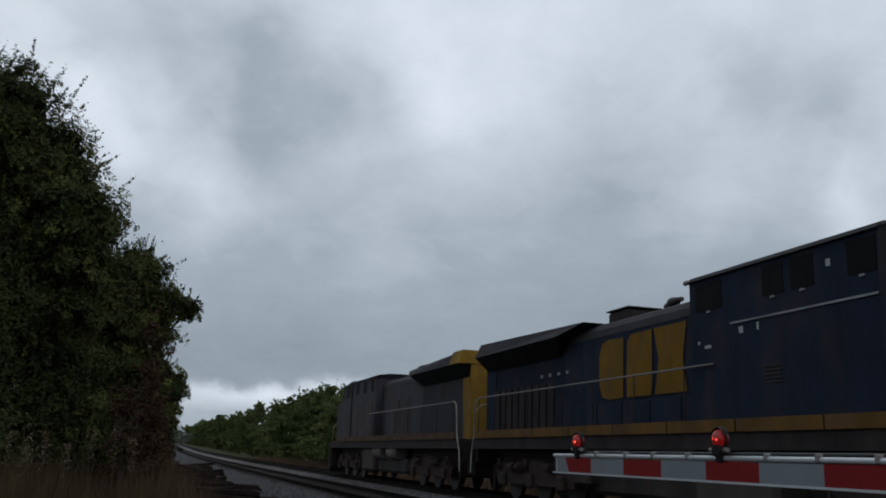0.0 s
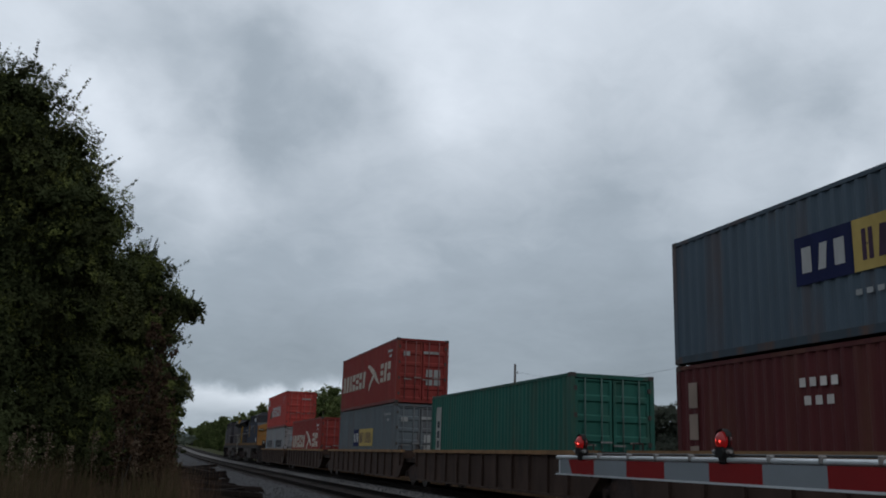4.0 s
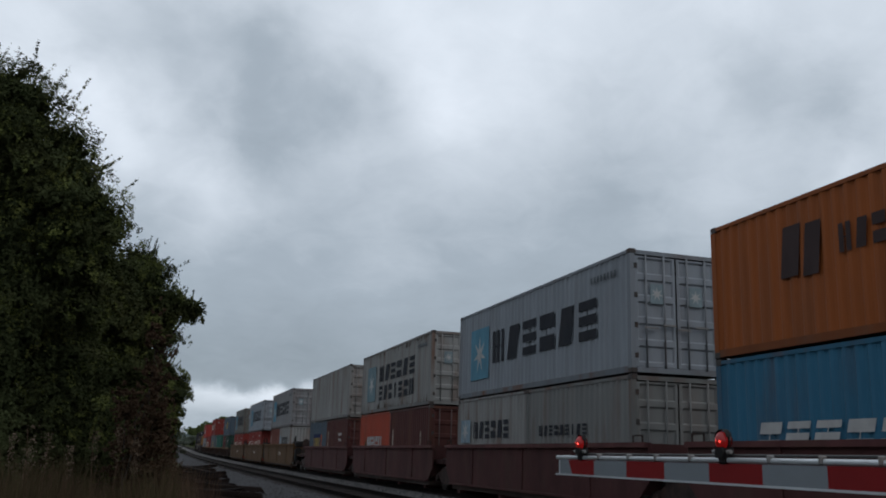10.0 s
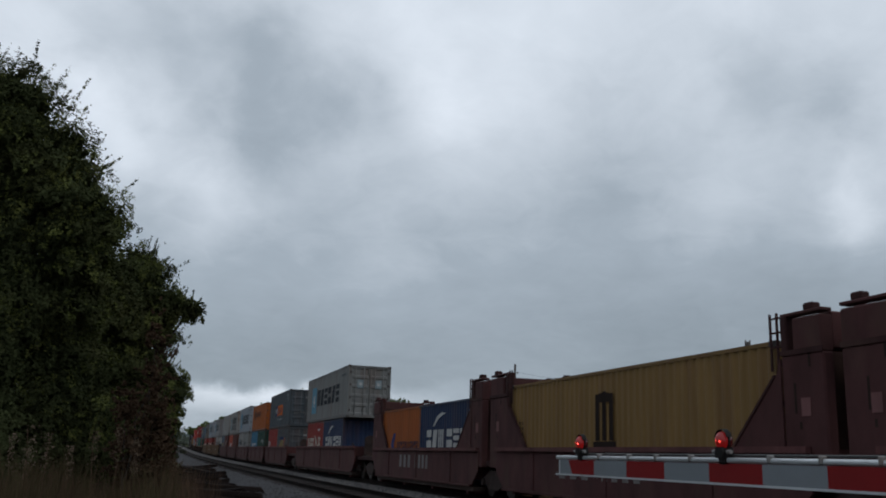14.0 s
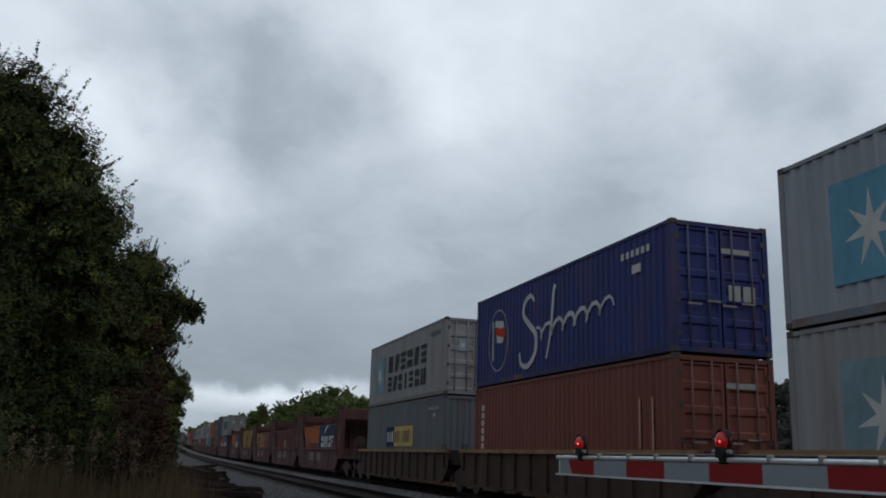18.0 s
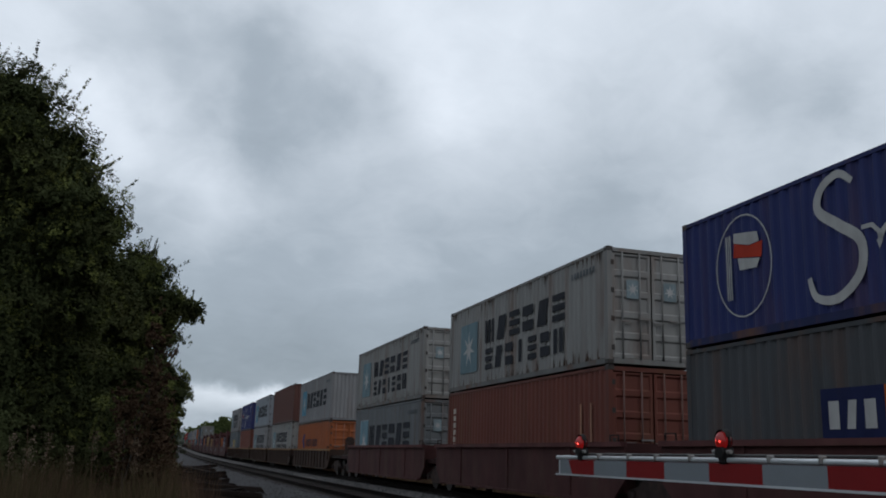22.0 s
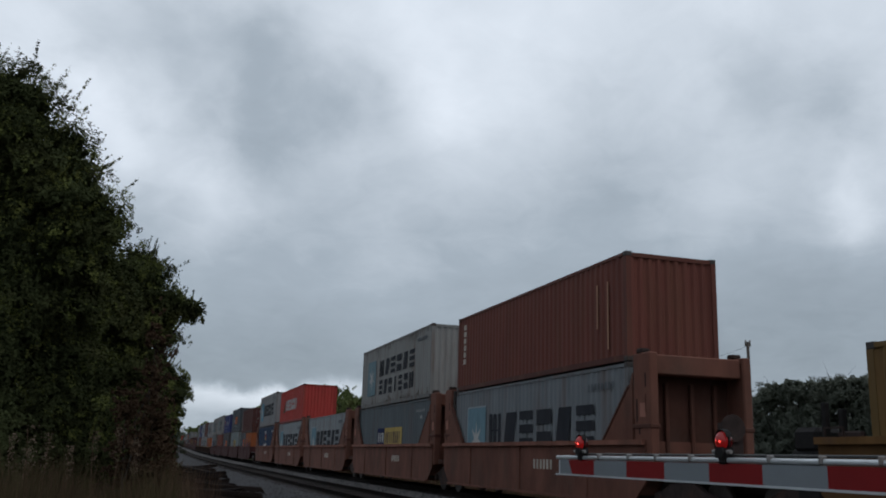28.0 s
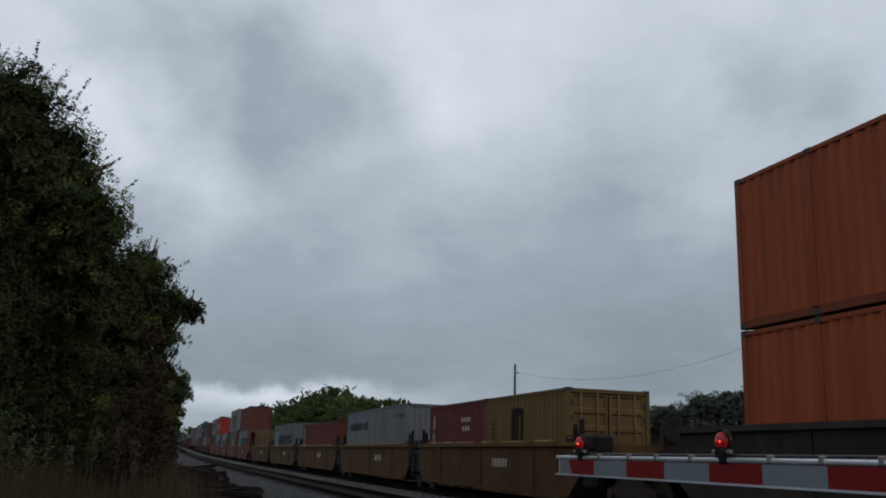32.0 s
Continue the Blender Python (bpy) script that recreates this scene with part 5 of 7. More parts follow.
def railcar(kind, label, colour, half_front, half_rear, deck, top, own_front, coupled_rear, side_marks=None):
    """One platform of a container car. Its ends reach the middle of the gaps to its neighbours."""
    c = thing("container_car", label, "railcar", "container railcars")
    hl = min(half_front, half_rear) - 0.75
    well = hl - 0.6
    side = prism_mesh("side_sill", [(-hl, 0.78), (-well, 0.30), (well, 0.30), (hl, 0.78), (hl, top), (-hl, top)], -1.335, -1.29)
    far = prism_mesh("side_sill", [(-hl, 0.78), (-well, 0.30), (well, 0.30), (hl, 0.78), (hl, top), (-hl, top)], 1.29, 1.335)
    for s, me in ((-1, side), (1, far)):
        part("side_sill", me, STEEL, c, (0, 0, 0), None, colour)
        part("top_flange", box_mesh("top_flange", 0.16, 2 * hl, 0.11), STEEL, c, (s * 1.34, 0, top - 0.04), None, (0.17, 0.098, 0.048, 0.35) if kind == "ribbed" else tuple(k * 1.5 for k in colour[:3]) + (0.6,))
        part("bottom_flange", box_mesh("bottom_flange", 0.16, 2 * well, 0.06), STEEL, c, (s * 1.33, 0, 0.31), None, colour)
    if kind == "ribbed":
        n = 13
        for i in range(n):
            y = -hl + 0.35 + (2 * hl - 0.7) * i / (n - 1)
            low = 0.34 if abs(y) < well else 0.80
            part("rib", box_mesh("rib", 0.07, 0.10, top - 0.06 - low), STEEL, c, (-1.37, y, (top - 0.06 + low) / 2), None, colour)
    else:
        for y in (-well * 0.66, 0, well * 0.66):
            part("side_post", box_mesh("side_post", 0.03, 0.12, top - 0.42), STEEL, c, (-1.35, y, (top + 0.30) / 2), None, colour)
    if colour is CAR_OCHRE:
        for y, w in ((0.72, 0.9), (0.50, 1.3), (0.22, 1.5), (-0.08, 0.6), (-0.40, 1.4), (-0.70, 1.0)):
            part("top_pad", box_mesh("top_pad", 0.15, w, 0.05, 0.01), STEEL, c, (-1.345, y * hl, top + 0.04), None, (0.30, 0.20, 0.10, 0.3), "pale worn pad on the side's top edge")
    part("deck", box_mesh("deck", 2.55, 2 * well, 0.14), STEEL, c, (0, 0, deck - 0.075), None, (0.05, 0.035, 0.03, 0.6))
    for i in range(4):
        y = -well + 0.6 + i * (2 * well - 1.2) / 3
        part("cross_beam", box_mesh("cross_beam", 2.5, 0.22, 0.12), STEEL, c, (0, y, deck - 0.20), None, colour)
    for e, half in ((1, half_front), (-1, half_rear)):
        ln = half - hl + 0.55
        # end platforms at half tone: shade between the cars put into their colour
        part("end_platform", box_mesh("end_platform", 2.3, ln, 0.16), STEEL, c, (0, e * (half - ln / 2 - 0.04), 1.02), None, tuple(k * 0.5 for k in colour[:3]) + (0.6,))
        part("end_wall", box_mesh("end_wall", 2.5, 0.08, top - 0.5), STEEL, c, (0, e * (hl - 0.42), (top + 0.5) / 2), None, colour)
        part("draft_sill", box_mesh("draft_sill", 0.5, ln, 0.30), RUST, c, (0, e * (half - ln / 2 - 0.04), 0.80))
        if kind != "bulkhead":
            part("grab_iron", box_mesh("grab_iron", 0.03, 0.42, 0.03), RUST, c, (-1.36, e * (hl - 0.4), top + 0.16))
            for dy in (-0.2, 0.2):
                part("grab_leg", box_mesh("grab_leg", 0.03, 0.03, 0.17), RUST, c, (-1.36, e * (hl - 0.4) + dy, top + 0.085))
        if kind == "bulkhead":
            wine = colour is CAR_WINE
            reach = min(half, 7.74)
            # the front bulkhead is deeper than the rear one on the wine-red cars
            y0, deep = (e * (reach - 0.78), 0.72) if wine and e > 0 else (e * (reach - 0.86), 0.52) if wine else (e * (reach - 0.92), 0.36)
            head = 3.03 if wine else 3.56
            dim = tuple(k * 0.6 for k in colour[:3]) + (0.6,)
            post = ("bulkhead_post", wine, deep)
            if post not in MESHES:
                MESHES[post] = boxes_mesh("bulkhead_post", [(-0.11, 0.11, -deep, deep, 0.9, head)], 0.03)
            for s in (-1, 1):
                part("bulkhead_post", MESHES[post], STEEL, c, (s * 1.19, y0, 0), None, colour)
                gus = [(0, 0), (1.4, 0), (0.12, 1.22), (0, 1.5)]
                part("gusset", prism_mesh("gusset", [(y0 - e * (deep + a), top - 0.02 + b) for a, b in gus], s * 1.29, s * 1.325), STEEL, c, (0, 0, 0), None, colour)
                part("gusset_rim", box_mesh("gusset_rim", 0.09, 1.72, 0.05), STEEL, c, (s * 1.30, y0 - e * (deep + 0.78), top + 0.61), (e * 43.6, 0, 0), dim)
                if wine:
                    # open head over the post: a guide plate and a framed panel with a gap between
                    part("guide_plate", box_mesh("guide_plate", 0.24, 0.16, 0.70, 0.02), STEEL, c, (s * 1.18, y0 - e * (deep - 0.08), head + 0.33), None, dim)
                    part("post_head", box_mesh("post_head", 0.26, 2 * deep - 0.34, 0.62, 0.03), STEEL, c, (s * 1.18, y0 + e * 0.15, head + 0.30), None, colour)
                    part("post_cap", box_mesh("post_cap", 0.22, 2 * deep, 0.06, 0.015), STEEL, c, (s * 1.18, y0, head + 0.69), None, colour)
                    part("head_knob", box_mesh("head_knob", 0.20, 0.24, 0.14, 0.03), STEEL, c, (s * 1.18, y0 + e * (deep - 0.35), head + 0.77), None, dim)
                    part("head_strap", box_mesh("head_strap", 0.02, 2 * deep, 0.09), STEEL, c, (s * 1.31, y0, head + 0.04), None, dim)
                else:
                    part("post_cap", box_mesh("post_cap", 0.24, 0.24, 0.12, 0.03), STEEL, c, (s * 1.18, y0 - e * 0.1, head + 0.05), None, (0.03, 0.02, 0.018, 0.5))
                    part("post_strap", box_mesh("post_strap", 0.26, 0.76, 0.10, 0.02), STEEL, c, (s * 1.19, y0, top + 0.30), None, dim)
                    part("corner_guide", box_mesh("corner_guide", 0.16, 0.10, 1.5, 0.02), CASTING, c, (s * 1.16, y0 - e * (deep + 0.06), 2.75))
            if wine:
                part("bulkhead_beam", box_mesh("bulkhead_beam", 2.16, 0.34, 0.62, 0.03), STEEL, c, (0, y0 + e * (deep - 0.2), head + 0.36), None, colour)
            else:
                part("bulkhead_beam", box_mesh("bulkhead_beam", 2.16, 0.55, 0.44, 0.03), STEEL, c, (0, y0, 3.30), None, colour)
            # web painted darker to give the recess between the posts its shade
            part("bulkhead_web", box_mesh("bulkhead_web", 2.16, 0.06, 2.38), STEEL, c, (0, y0 - e * (deep - 0.06), 2.12), None, tuple(k * 0.45 for k in colour[:3]) + (0.8,))
            for x in (-0.55, 0.1, 0.7):
                part("web_post", box_mesh("web_post", 0.10, 0.10, 1.9, 0.02), STEEL, c, (x, y0 - e * (deep - 0.14), 2.0), None, dim)
            part("post_plate", box_mesh("post_plate", 0.01, 0.22, 0.3), MARK, c, (-1.306, y0 + e * 0.05, top + 0.65), None, tuple(min(0.3, k * 2.2 + 0.02) for k in colour[:3]) + (0.4,))
            if wine:
                for dy in (0.10, 0.28):
                    part("ladder_stile", box_mesh("ladder_stile", 0.035, 0.035, 1.0), STEEL, c, (-1.27, y0 - e * (deep + dy), head + 0.26), None, dim)
                for k in range(3):
                    part("ladder_rung", box_mesh("ladder_rung", 0.03, 0.30, 0.03), STEEL, c, (-1.27, y0 - e * (deep + 0.15), head + 0.17 + 0.25 * k), None, dim)
            for dy, z, h in ((-0.18, 2.95, 0.3), (0.2, 2.3, 0.5), (0.1, 1.85, 0.12)):
                part("grime_streak", box_mesh("grime_streak", 0.006, 0.05, h), MARK, c, (-1.302, y0 + dy, z), None, (0.025, 0.017, 0.015, 0.3))
                if not wine:
                    part("rust_streak", box_mesh("rust_streak", 0.006, 0.03, h * 1.3), MARK, c, (-1.302, y0 + dy * 1.3 + 0.06, z - 0.5), None, (0.05, 0.02, 0.012, 0.3))
        else:
            if colour in (CAR_TAN, CAR_OCHRE):
                for dy, h in ((-0.28, 0.50), (0.10, 0.62)):
                    part("end_post", box_mesh("end_post", 0.10, 0.10, h, 0.012), BLACK, c, (-1.20, e * (hl - 0.15 + dy), top + h / 2 - 0.05))
                part("end_cabinet", box_mesh("end_cabinet", 0.55, 0.62, 0.42, 0.08), BLACK, c, (-0.98, e * (hl + 0.42), top - 0.02))
                part("hose_bracket", box_mesh("hose_bracket", 0.12, 0.5, 0.12, 0.03), RUST, c, (-1.2, e * (hl - 0.6), top + 0.05))
                part("brake_reservoir", tube_mesh("brake_reservoir", 0.24, 0.72, "Y", 14), BLACK, c, (-1.02, e * (hl + 0.40), 1.30))
                part("side_gear", box_mesh("side_gear", 0.34, 0.70, 0.70, 0.10), BLACK, c, (-1.10, e * (hl + 0.36), 0.86))
            part("walkway", box_mesh("walkway", 1.6, min(1.2, ln), 0.05), STEEL, c, (0, e * (half - 0.7), 1.13), None, (0.06, 0.05, 0.045, 0.5))
    if coupled_rear:
        truck(c, -(half_rear - 1.75))
        part("coupler", box_mesh("coupler", 0.28, 0.5, 0.28, 0.04), RUST, c, (0, -(half_rear - 0.22), 0.85))
        part("brake_stand", box_mesh("brake_stand", 0.5, 0.12, 0.9), RUST, c, (-0.55, -(half_rear - 0.8), 1.55))
        part("brake_wheel", tube_mesh("brake_wheel", 0.27, 0.04, "Y", 16), RUST, c, (-0.55, -(half_rear - 0.7), 1.9))
    else:
        truck(c, -half_rear)
    if own_front:
        truck(c, half_front - 1.75)
        part("coupler", box_mesh("coupler", 0.28, 0.5, 0.28, 0.04), RUST, c, (0, half_front - 0.22, 0.85))
    if side_marks == "bars":
        v, f = [], []
        for poly in blocks(hl - 2.5, hl - 0.6, 0.74, 1.24, 3, 0.55) + blocks(hl - 0.2, hl + 1.8, 0.74, 1.24, 4, 0.55):
            k = len(v)
            v += [(-1.3385, hl - 0.0 - a, b) for a, b in poly]
            f.append(tuple(range(k, k + 4)))
        part("side_mark", solid("side_mark", v, f), MARK, c, (0, 0, 0), None, (0.15, 0.14, 0.14, 0.6), "row of pale painted blocks")
    elif side_marks == "small":
        v, f = [], []
        for poly in blocks(hl + 1.0, hl + 2.3, 0.95, 1.2, 6, 0.6):
            k = len(v)
            v += [(-1.3385, hl - a, b) for a, b in poly]
            f.append(tuple(range(k, k + 4)))
        part("side_mark", solid("side_mark", v, f), MARK, c, (0, 0, 0), None, (0.38, 0.35, 0.3, 0.6))
    return c


# colours of paint; the fourth value is how rusty it is
GREY = (0.182, 0.181, 0.186, 0.4)
GREY_MID = (0.150, 0.152, 0.148, 0.5)
GREY_DIM = (0.118, 0.125, 0.131, 0.45)
GREY_SLATE = (0.140, 0.153, 0.164, 0.5)
GREY_BLUE = (0.195, 0.211, 0.222, 0.5)
GREY_NEW = (0.196, 0.214, 0.238, 0.15)
GREY_OLD = (0.112, 0.112, 0.104, 0.8)
PALE = (0.202, 0.2, 0.194, 0.7)
RED = (0.172, 0.022, 0.018, 0.4)
ORANGE_RED = (0.265, 0.043, 0.022, 0.4)
BROWN = (0.058, 0.017, 0.015, 0.50)
RUST_RED = (0.118, 0.036, 0.026, 0.5)
IRON = (0.048, 0.058, 0.067, 0.35)
IRON_DARK = (0.050, 0.053, 0.058, 0.5)
IRON_MID = (0.084, 0.098, 0.108, 0.4)
IRON_PALE = (0.138, 0.162, 0.165, 0.45)
ORANGE = (0.238, 0.063, 0.013, 0.4)
BLUE = (0.015, 0.023, 0.098, 0.30)
DULL_BROWN = (0.088, 0.038, 0.032, 0.5)
BURNT_ORANGE = (0.27, 0.056, 0.019, 0.4)
BRIGHT_RED = (0.30, 0.036, 0.030, 0.35)
YELLOW_LIGHT = (0.170, 0.102, 0.036, 0.45)
RUST_DARK = (0.104, 0.024, 0.019, 0.4)
FADED_ORANGE = (0.235, 0.066, 0.022, 0.45)
DEEP_BLUE = (0.014, 0.025, 0.059, 0.35)
MID_BLUE = (0.016, 0.034, 0.071, 0.50)
SEA_BLUE = (0.024, 0.105, 0.175, 0.35)
SLATE = (0.055, 0.078, 0.101, 0.40)
GREEN = (0.013, 0.081, 0.062, 0.30)
DARK_GREEN = (0.011, 0.036, 0.027, 0.40)
YELLOW = (0.132, 0.080, 0.026, 0.45)
MAROON = (0.066, 0.012, 0.013, 0.50)
NAMES = {id(GREY): "grey", id(GREY_NEW): "clean grey", id(GREY_OLD): "weathered dark grey", id(PALE): "pale grey", id(RED): "red", id(ORANGE_RED): "orange-red", id(BROWN): "dark brown", id(RUST_RED): "reddish-brown",
         id(IRON): "dark slate-grey", id(IRON_DARK): "dirty dark grey", id(IRON_MID): "slate-grey", id(IRON_PALE): "pale grey-green", id(ORANGE): "orange", id(BLUE): "bright blue", id(DEEP_BLUE): "dark blue", id(MID_BLUE): "blue", id(SEA_BLUE): "sky-blue",
         id(SLATE): "blue-grey", id(GREEN): "green", id(DARK_GREEN): "dark green", id(YELLOW): "mustard-yellow", id(MAROON): "maroon", id(YELLOW_LIGHT): "dull mustard-yellow", id(BRIGHT_RED): "bright red", id(DULL_BROWN): "dull reddish-brown", id(BURNT_ORANGE): "burnt-orange", id(RUST_DARK): "rusty red-brown", id(GREY_DIM): "dull blue-grey", id(GREY_BLUE): "dusty blue-grey", id(GREY_SLATE): "dusty slate-grey", id(GREY_MID): "dusty grey", id(FADED_ORANGE): "faded orange"}
CAR_TAN = (0.072, 0.038, 0.016, 0.60)
CAR_OCHRE = (0.070, 0.036, 0.013, 0.6)
CAR_PLUM = (0.053, 0.0205, 0.020, 0.60)
CAR_DARK = (0.036, 0.022, 0.017, 0.7)
CAR_WINE = (0.056, 0.023, 0.023, 0.65)
CAR_SALMON = (0.118, 0.050, 0.036, 0.70)
CAR_BLACK = (0.022, 0.019, 0.018, 0.50)
S, T, HC = 6.058, 12.192, 13.716        # 20, 40 and 45 feet
LOW, HIGH = 2.591, 2.896
SEAM = 0.03                            # gap between stacked boxes

# each platform: place of its middle, car kind, car colour, deck height, side height, upper box, lower boxes;
# a box: length, height, colour, marks, doors to the rear, placards
UNITS = [
    (-4.65, "ribbed", CAR_DARK, 0.60, 1.42, (T, 2.85, BRIGHT_RED, "wedge_word", 1, 2), [(S, LOW, GREY, "star", 0, 0), (S, LOW, GREY, "star", 1, 0)]),
    (-21.40, "ribbed", CAR_DARK, 0.54, 1.42, None, [(T, HIGH, RED, "bird_word", 1, 4)]),
    (-39.65, "ribbed", CAR_DARK, 0.60, 1.42, (T, HIGH, RED, "bird_word", 1, 7), [(T, HIGH, IRON_MID, "two_field_yellow", 1, 7)]),
    (-57.50, "ribbed", CAR_DARK, 0.54, 1.42, None, [(T, HIGH, GREEN, "stripe_panel", 1, 0)]),
    (-74.65, "ribbed", CAR_DARK, 0.58, 1.42, (T, LOW, SLATE, "two_field_yellow", 0, 0), [(S, LOW, MAROON, "upright_word", 0, 0), (S, LOW, DARK_GREEN, "small_word", 1, 3)]),
    (-96.20, "smooth", CAR_TAN, 0.28, 1.80, (T, 2.88, GREY_OLD, "star", 1, 0), [(S, HIGH, RED, "bird_word", 0, 0), (S, HIGH, RED, "bird_word", 0, 0)]),
    (-115.70, "smooth", CAR_TAN, 0.28, 1.80, (HC, HIGH, GREY_NEW, "star", 1, 0), [(S, HIGH, RED, "bird_word", 0, 0), (S, HIGH, RED, "bird_word", 0, 0)]),
    (-135.40, "smooth", CAR_TAN, 0.28, 1.80, (T, HIGH, GREY, "star", 1, 2), [(S, HIGH, RUST_RED, "upright", 0, 0), (S, HIGH, PALE, "star_high", 0, 0)]),
    (-156.95, "smooth", CAR_PLUM, 0.28, 1.60, (T, HIGH, PALE, "plain", 1, 0), [(S, HIGH, SLATE, "three_block", 0, 0), (S, HIGH, BROWN, "upright_word", 1, 3)]),
    (-172.48, "smooth", CAR_PLUM, 0.28, 1.60, (T, HIGH, PALE, "star_two", 1, 0), [(S, HIGH, ORANGE_RED, "wedge_word", 0, 0), (S, HIGH, BROWN, "thin_strip", 1, 1)]),
    (-188.10, "smooth", CAR_PLUM, 0.28, 1.60, (T, HIGH, GREY_NEW, "star", 1, 0), [(S, HIGH, PALE, "star_high", 0, 0), (S, HIGH, GREY_MID, "line_short", 1, 0)]),
    (-203.50, "smooth", CAR_PLUM, 0.28, 1.60, (T, LOW, ORANGE, "slant_word", 1, 0), [(S, HIGH, SEA_BLUE, "leaning_word", 0, 0), (S, HIGH, DARK_GREEN, "small_word", 1, 3)]),
    (-219.05, "smooth", CAR_PLUM, 0.28, 1.60, (T, HIGH, IRON, "two_field_dark", 1, 5), [(S, HIGH, RED, "corner_word", 0, 0), (S, HIGH, IRON_DARK, "three_block", 1, 2)]),
    (-240.80, "smooth", CAR_PLUM, 0.28, 1.60, (HC, HIGH, GREY_MID, "star", 1, 0), [(S, HIGH, RED, "bird_word", 0, 0), (S, HIGH, DEEP_BLUE, "swoosh_word", 0, 0)]),
    (-262.25, "bulkhead", CAR_WINE, 0.28, 1.50, None, [(S, HIGH, ORANGE, "slant_word_low", 0, 0), (S, HIGH, DEEP_BLUE, "swoosh_word", 1, 0)]),
    (-278.05, "bulkhead", CAR_WINE, 0.45, 1.50, None, [(T, HIGH, YELLOW_LIGHT, "mark_m", 1, 0)]),
    (-293.50, "bulkhead", CAR_WINE, 0.32, 1.50, None, [(S, LOW, YELLOW_LIGHT, "mark_m", 0, 0), (S, LOW, RUST_RED, "upright", 1, 0)]),
    (-308.95, "bulkhead", CAR_WINE, 0.32, 1.50, None, [(T, LOW, MAROON, "small_logo", 0, 0)]),
    (-324.30, "bulkhead", CAR_WINE, 0.32, 1.50, None, [(S, LOW, ORANGE, "slant_word_low", 0, 0), (S, LOW, DEEP_BLUE, "swoosh_word", 0, 0)]),
    (-344.10, "ribbed", CAR_DARK, 0.58, 1.44, (T, HIGH, GREY, "star_two", 1, 0), [(T, HIGH, IRON_MID, "two_field_yellow", 0, 0)]),
    (-359.80, "ribbed", CAR_DARK, 0.58, 1.44, (T, HIGH, BLUE, "flag_script", 1, 4), [(T, HIGH, RUST_RED, "upright", 1, 2)]),
    (-375.52, "ribbed", CAR_DARK, 0.58, 1.44, (T, HIGH, GREY_NEW, "star", 1, 2), [(T, HIGH, GREY, "star_two", 1, 0)]),
    (-391.03, "ribbed", CAR_DARK, 0.58, 1.44, (T, HIGH, DULL_BROWN, "none", 0, 0), [(T, HIGH, PALE, "star_two", 1, 2)]),
    (-406.63, "ribbed", CAR_DARK, 0.58, 1.44, (T, HIGH, GREY, "star", 0, 0), [(T, LOW, FADED_ORANGE, "slant_word_low", 1, 0)]),
    (-426.19, "smooth", CAR_PLUM, 0.58, 1.62, (T, HIGH, PALE, "star_two", 1, 0), [(T, HIGH, GREY_DIM, "star_low", 1, 2)]),
    (-441.87, "smooth", CAR_PLUM, 0.58, 1.62, (T, HIGH, PALE, "star_two", 1, 0), [(T, HIGH, RUST_RED, "upright", 1, 0)]),
    (-457.38, "smooth", CAR_PLUM, 0.58, 1.62, (T, LOW, BLUE, "flag_script", 1, 4), [(T, HIGH, IRON_DARK, "two_field_orange", 1, 2)]),
    (-472.74, "smooth", CAR_PLUM, 0.58, 1.62, (T, HIGH, IRON, "two_field_dark", 1, 3), [(T, HIGH, IRON_PALE, "two_field_yellow", 1, 3)]),
    (-488.19, "smooth", CAR_PLUM, 0.58, 1.62, (T, LOW, BROWN, "tall_panel", 1, 6), [(S, LOW, IRON, "two_field_orange", 0, 0), (S, LOW, FADED_ORANGE, "slant_word_low", 0, 0)]),
    (-507.93, "bulkhead", CAR_SALMON, 0.56, 1.66, (T, HIGH, GREY, "star", 0, 0), [(T, HIGH, MID_BLUE, "flag", 0, 0)]),
    (-523.20, "bulkhead", CAR_SALMON, 0.56, 1.66, (T, LOW, BRIGHT_RED, "wedge_word_faded", 0, 0), [(T, HIGH, GREY_BLUE, "star_low", 0, 0)]),
    (-538.70, "bulkhead", CAR_SALMON, 0.56, 1.66, None, [(T, HIGH, GREY_BLUE, "star_low", 0, 0)]),
    (-554.76, "bulkhead", CAR_SALMON, 0.56, 1.66, (T, HIGH, PALE, "star_two", 0, 0), [(T, HIGH, IRON_MID, "two_field_yellow", 0, 0)]),
    (-570.24, "bulkhead", CAR_SALMON, 0.56, 1.66, (T, LOW, RUST_RED, "upright", 0, 0), [(T, HIGH, GREY_SLATE, "star_low", 0, 0)]),
    (-589.70, "smooth", CAR_OCHRE, 0.48, 1.64, None, [(S, LOW, YELLOW, "mark_m", 0, 0), (S, LOW, YELLOW, "mark_m", 1, 0)]),
    (-605.43, "smooth", CAR_OCHRE, 0.48, 1.64, None, [(T, HIGH, GREY_DIM, "star_low", 0, 0)]),
    (-621.12, "smooth", CAR_OCHRE, 0.48, 1.64, None, [(T, LOW, RUST_DARK, "tall_panel", 0, 0)]),
    (-636.55, "smooth", CAR_OCHRE, 0.48, 1.64, None, [(T, HIGH, GREY_SLATE, "star_line", 0, 0)]),
    (-652.00, "smooth", CAR_OCHRE, 0.48, 1.64, None, [(S, LOW, RUST_DARK, "upright_word", 0, 0), (S, LOW, YELLOW, "mark_m", 1, 0)]),
    (-673.60, "smooth", CAR_BLACK, 0.74, 1.88, (16.154, HIGH, BURNT_ORANGE, "none", 0, 0), [(16.154, HIGH, BURNT_ORANGE, "none", 0, 0)]),
]
BREAK_AFTER = {4, 7, 12, 13, 18, 23, 28, 33, 38, 39}      # couplings between separate cars
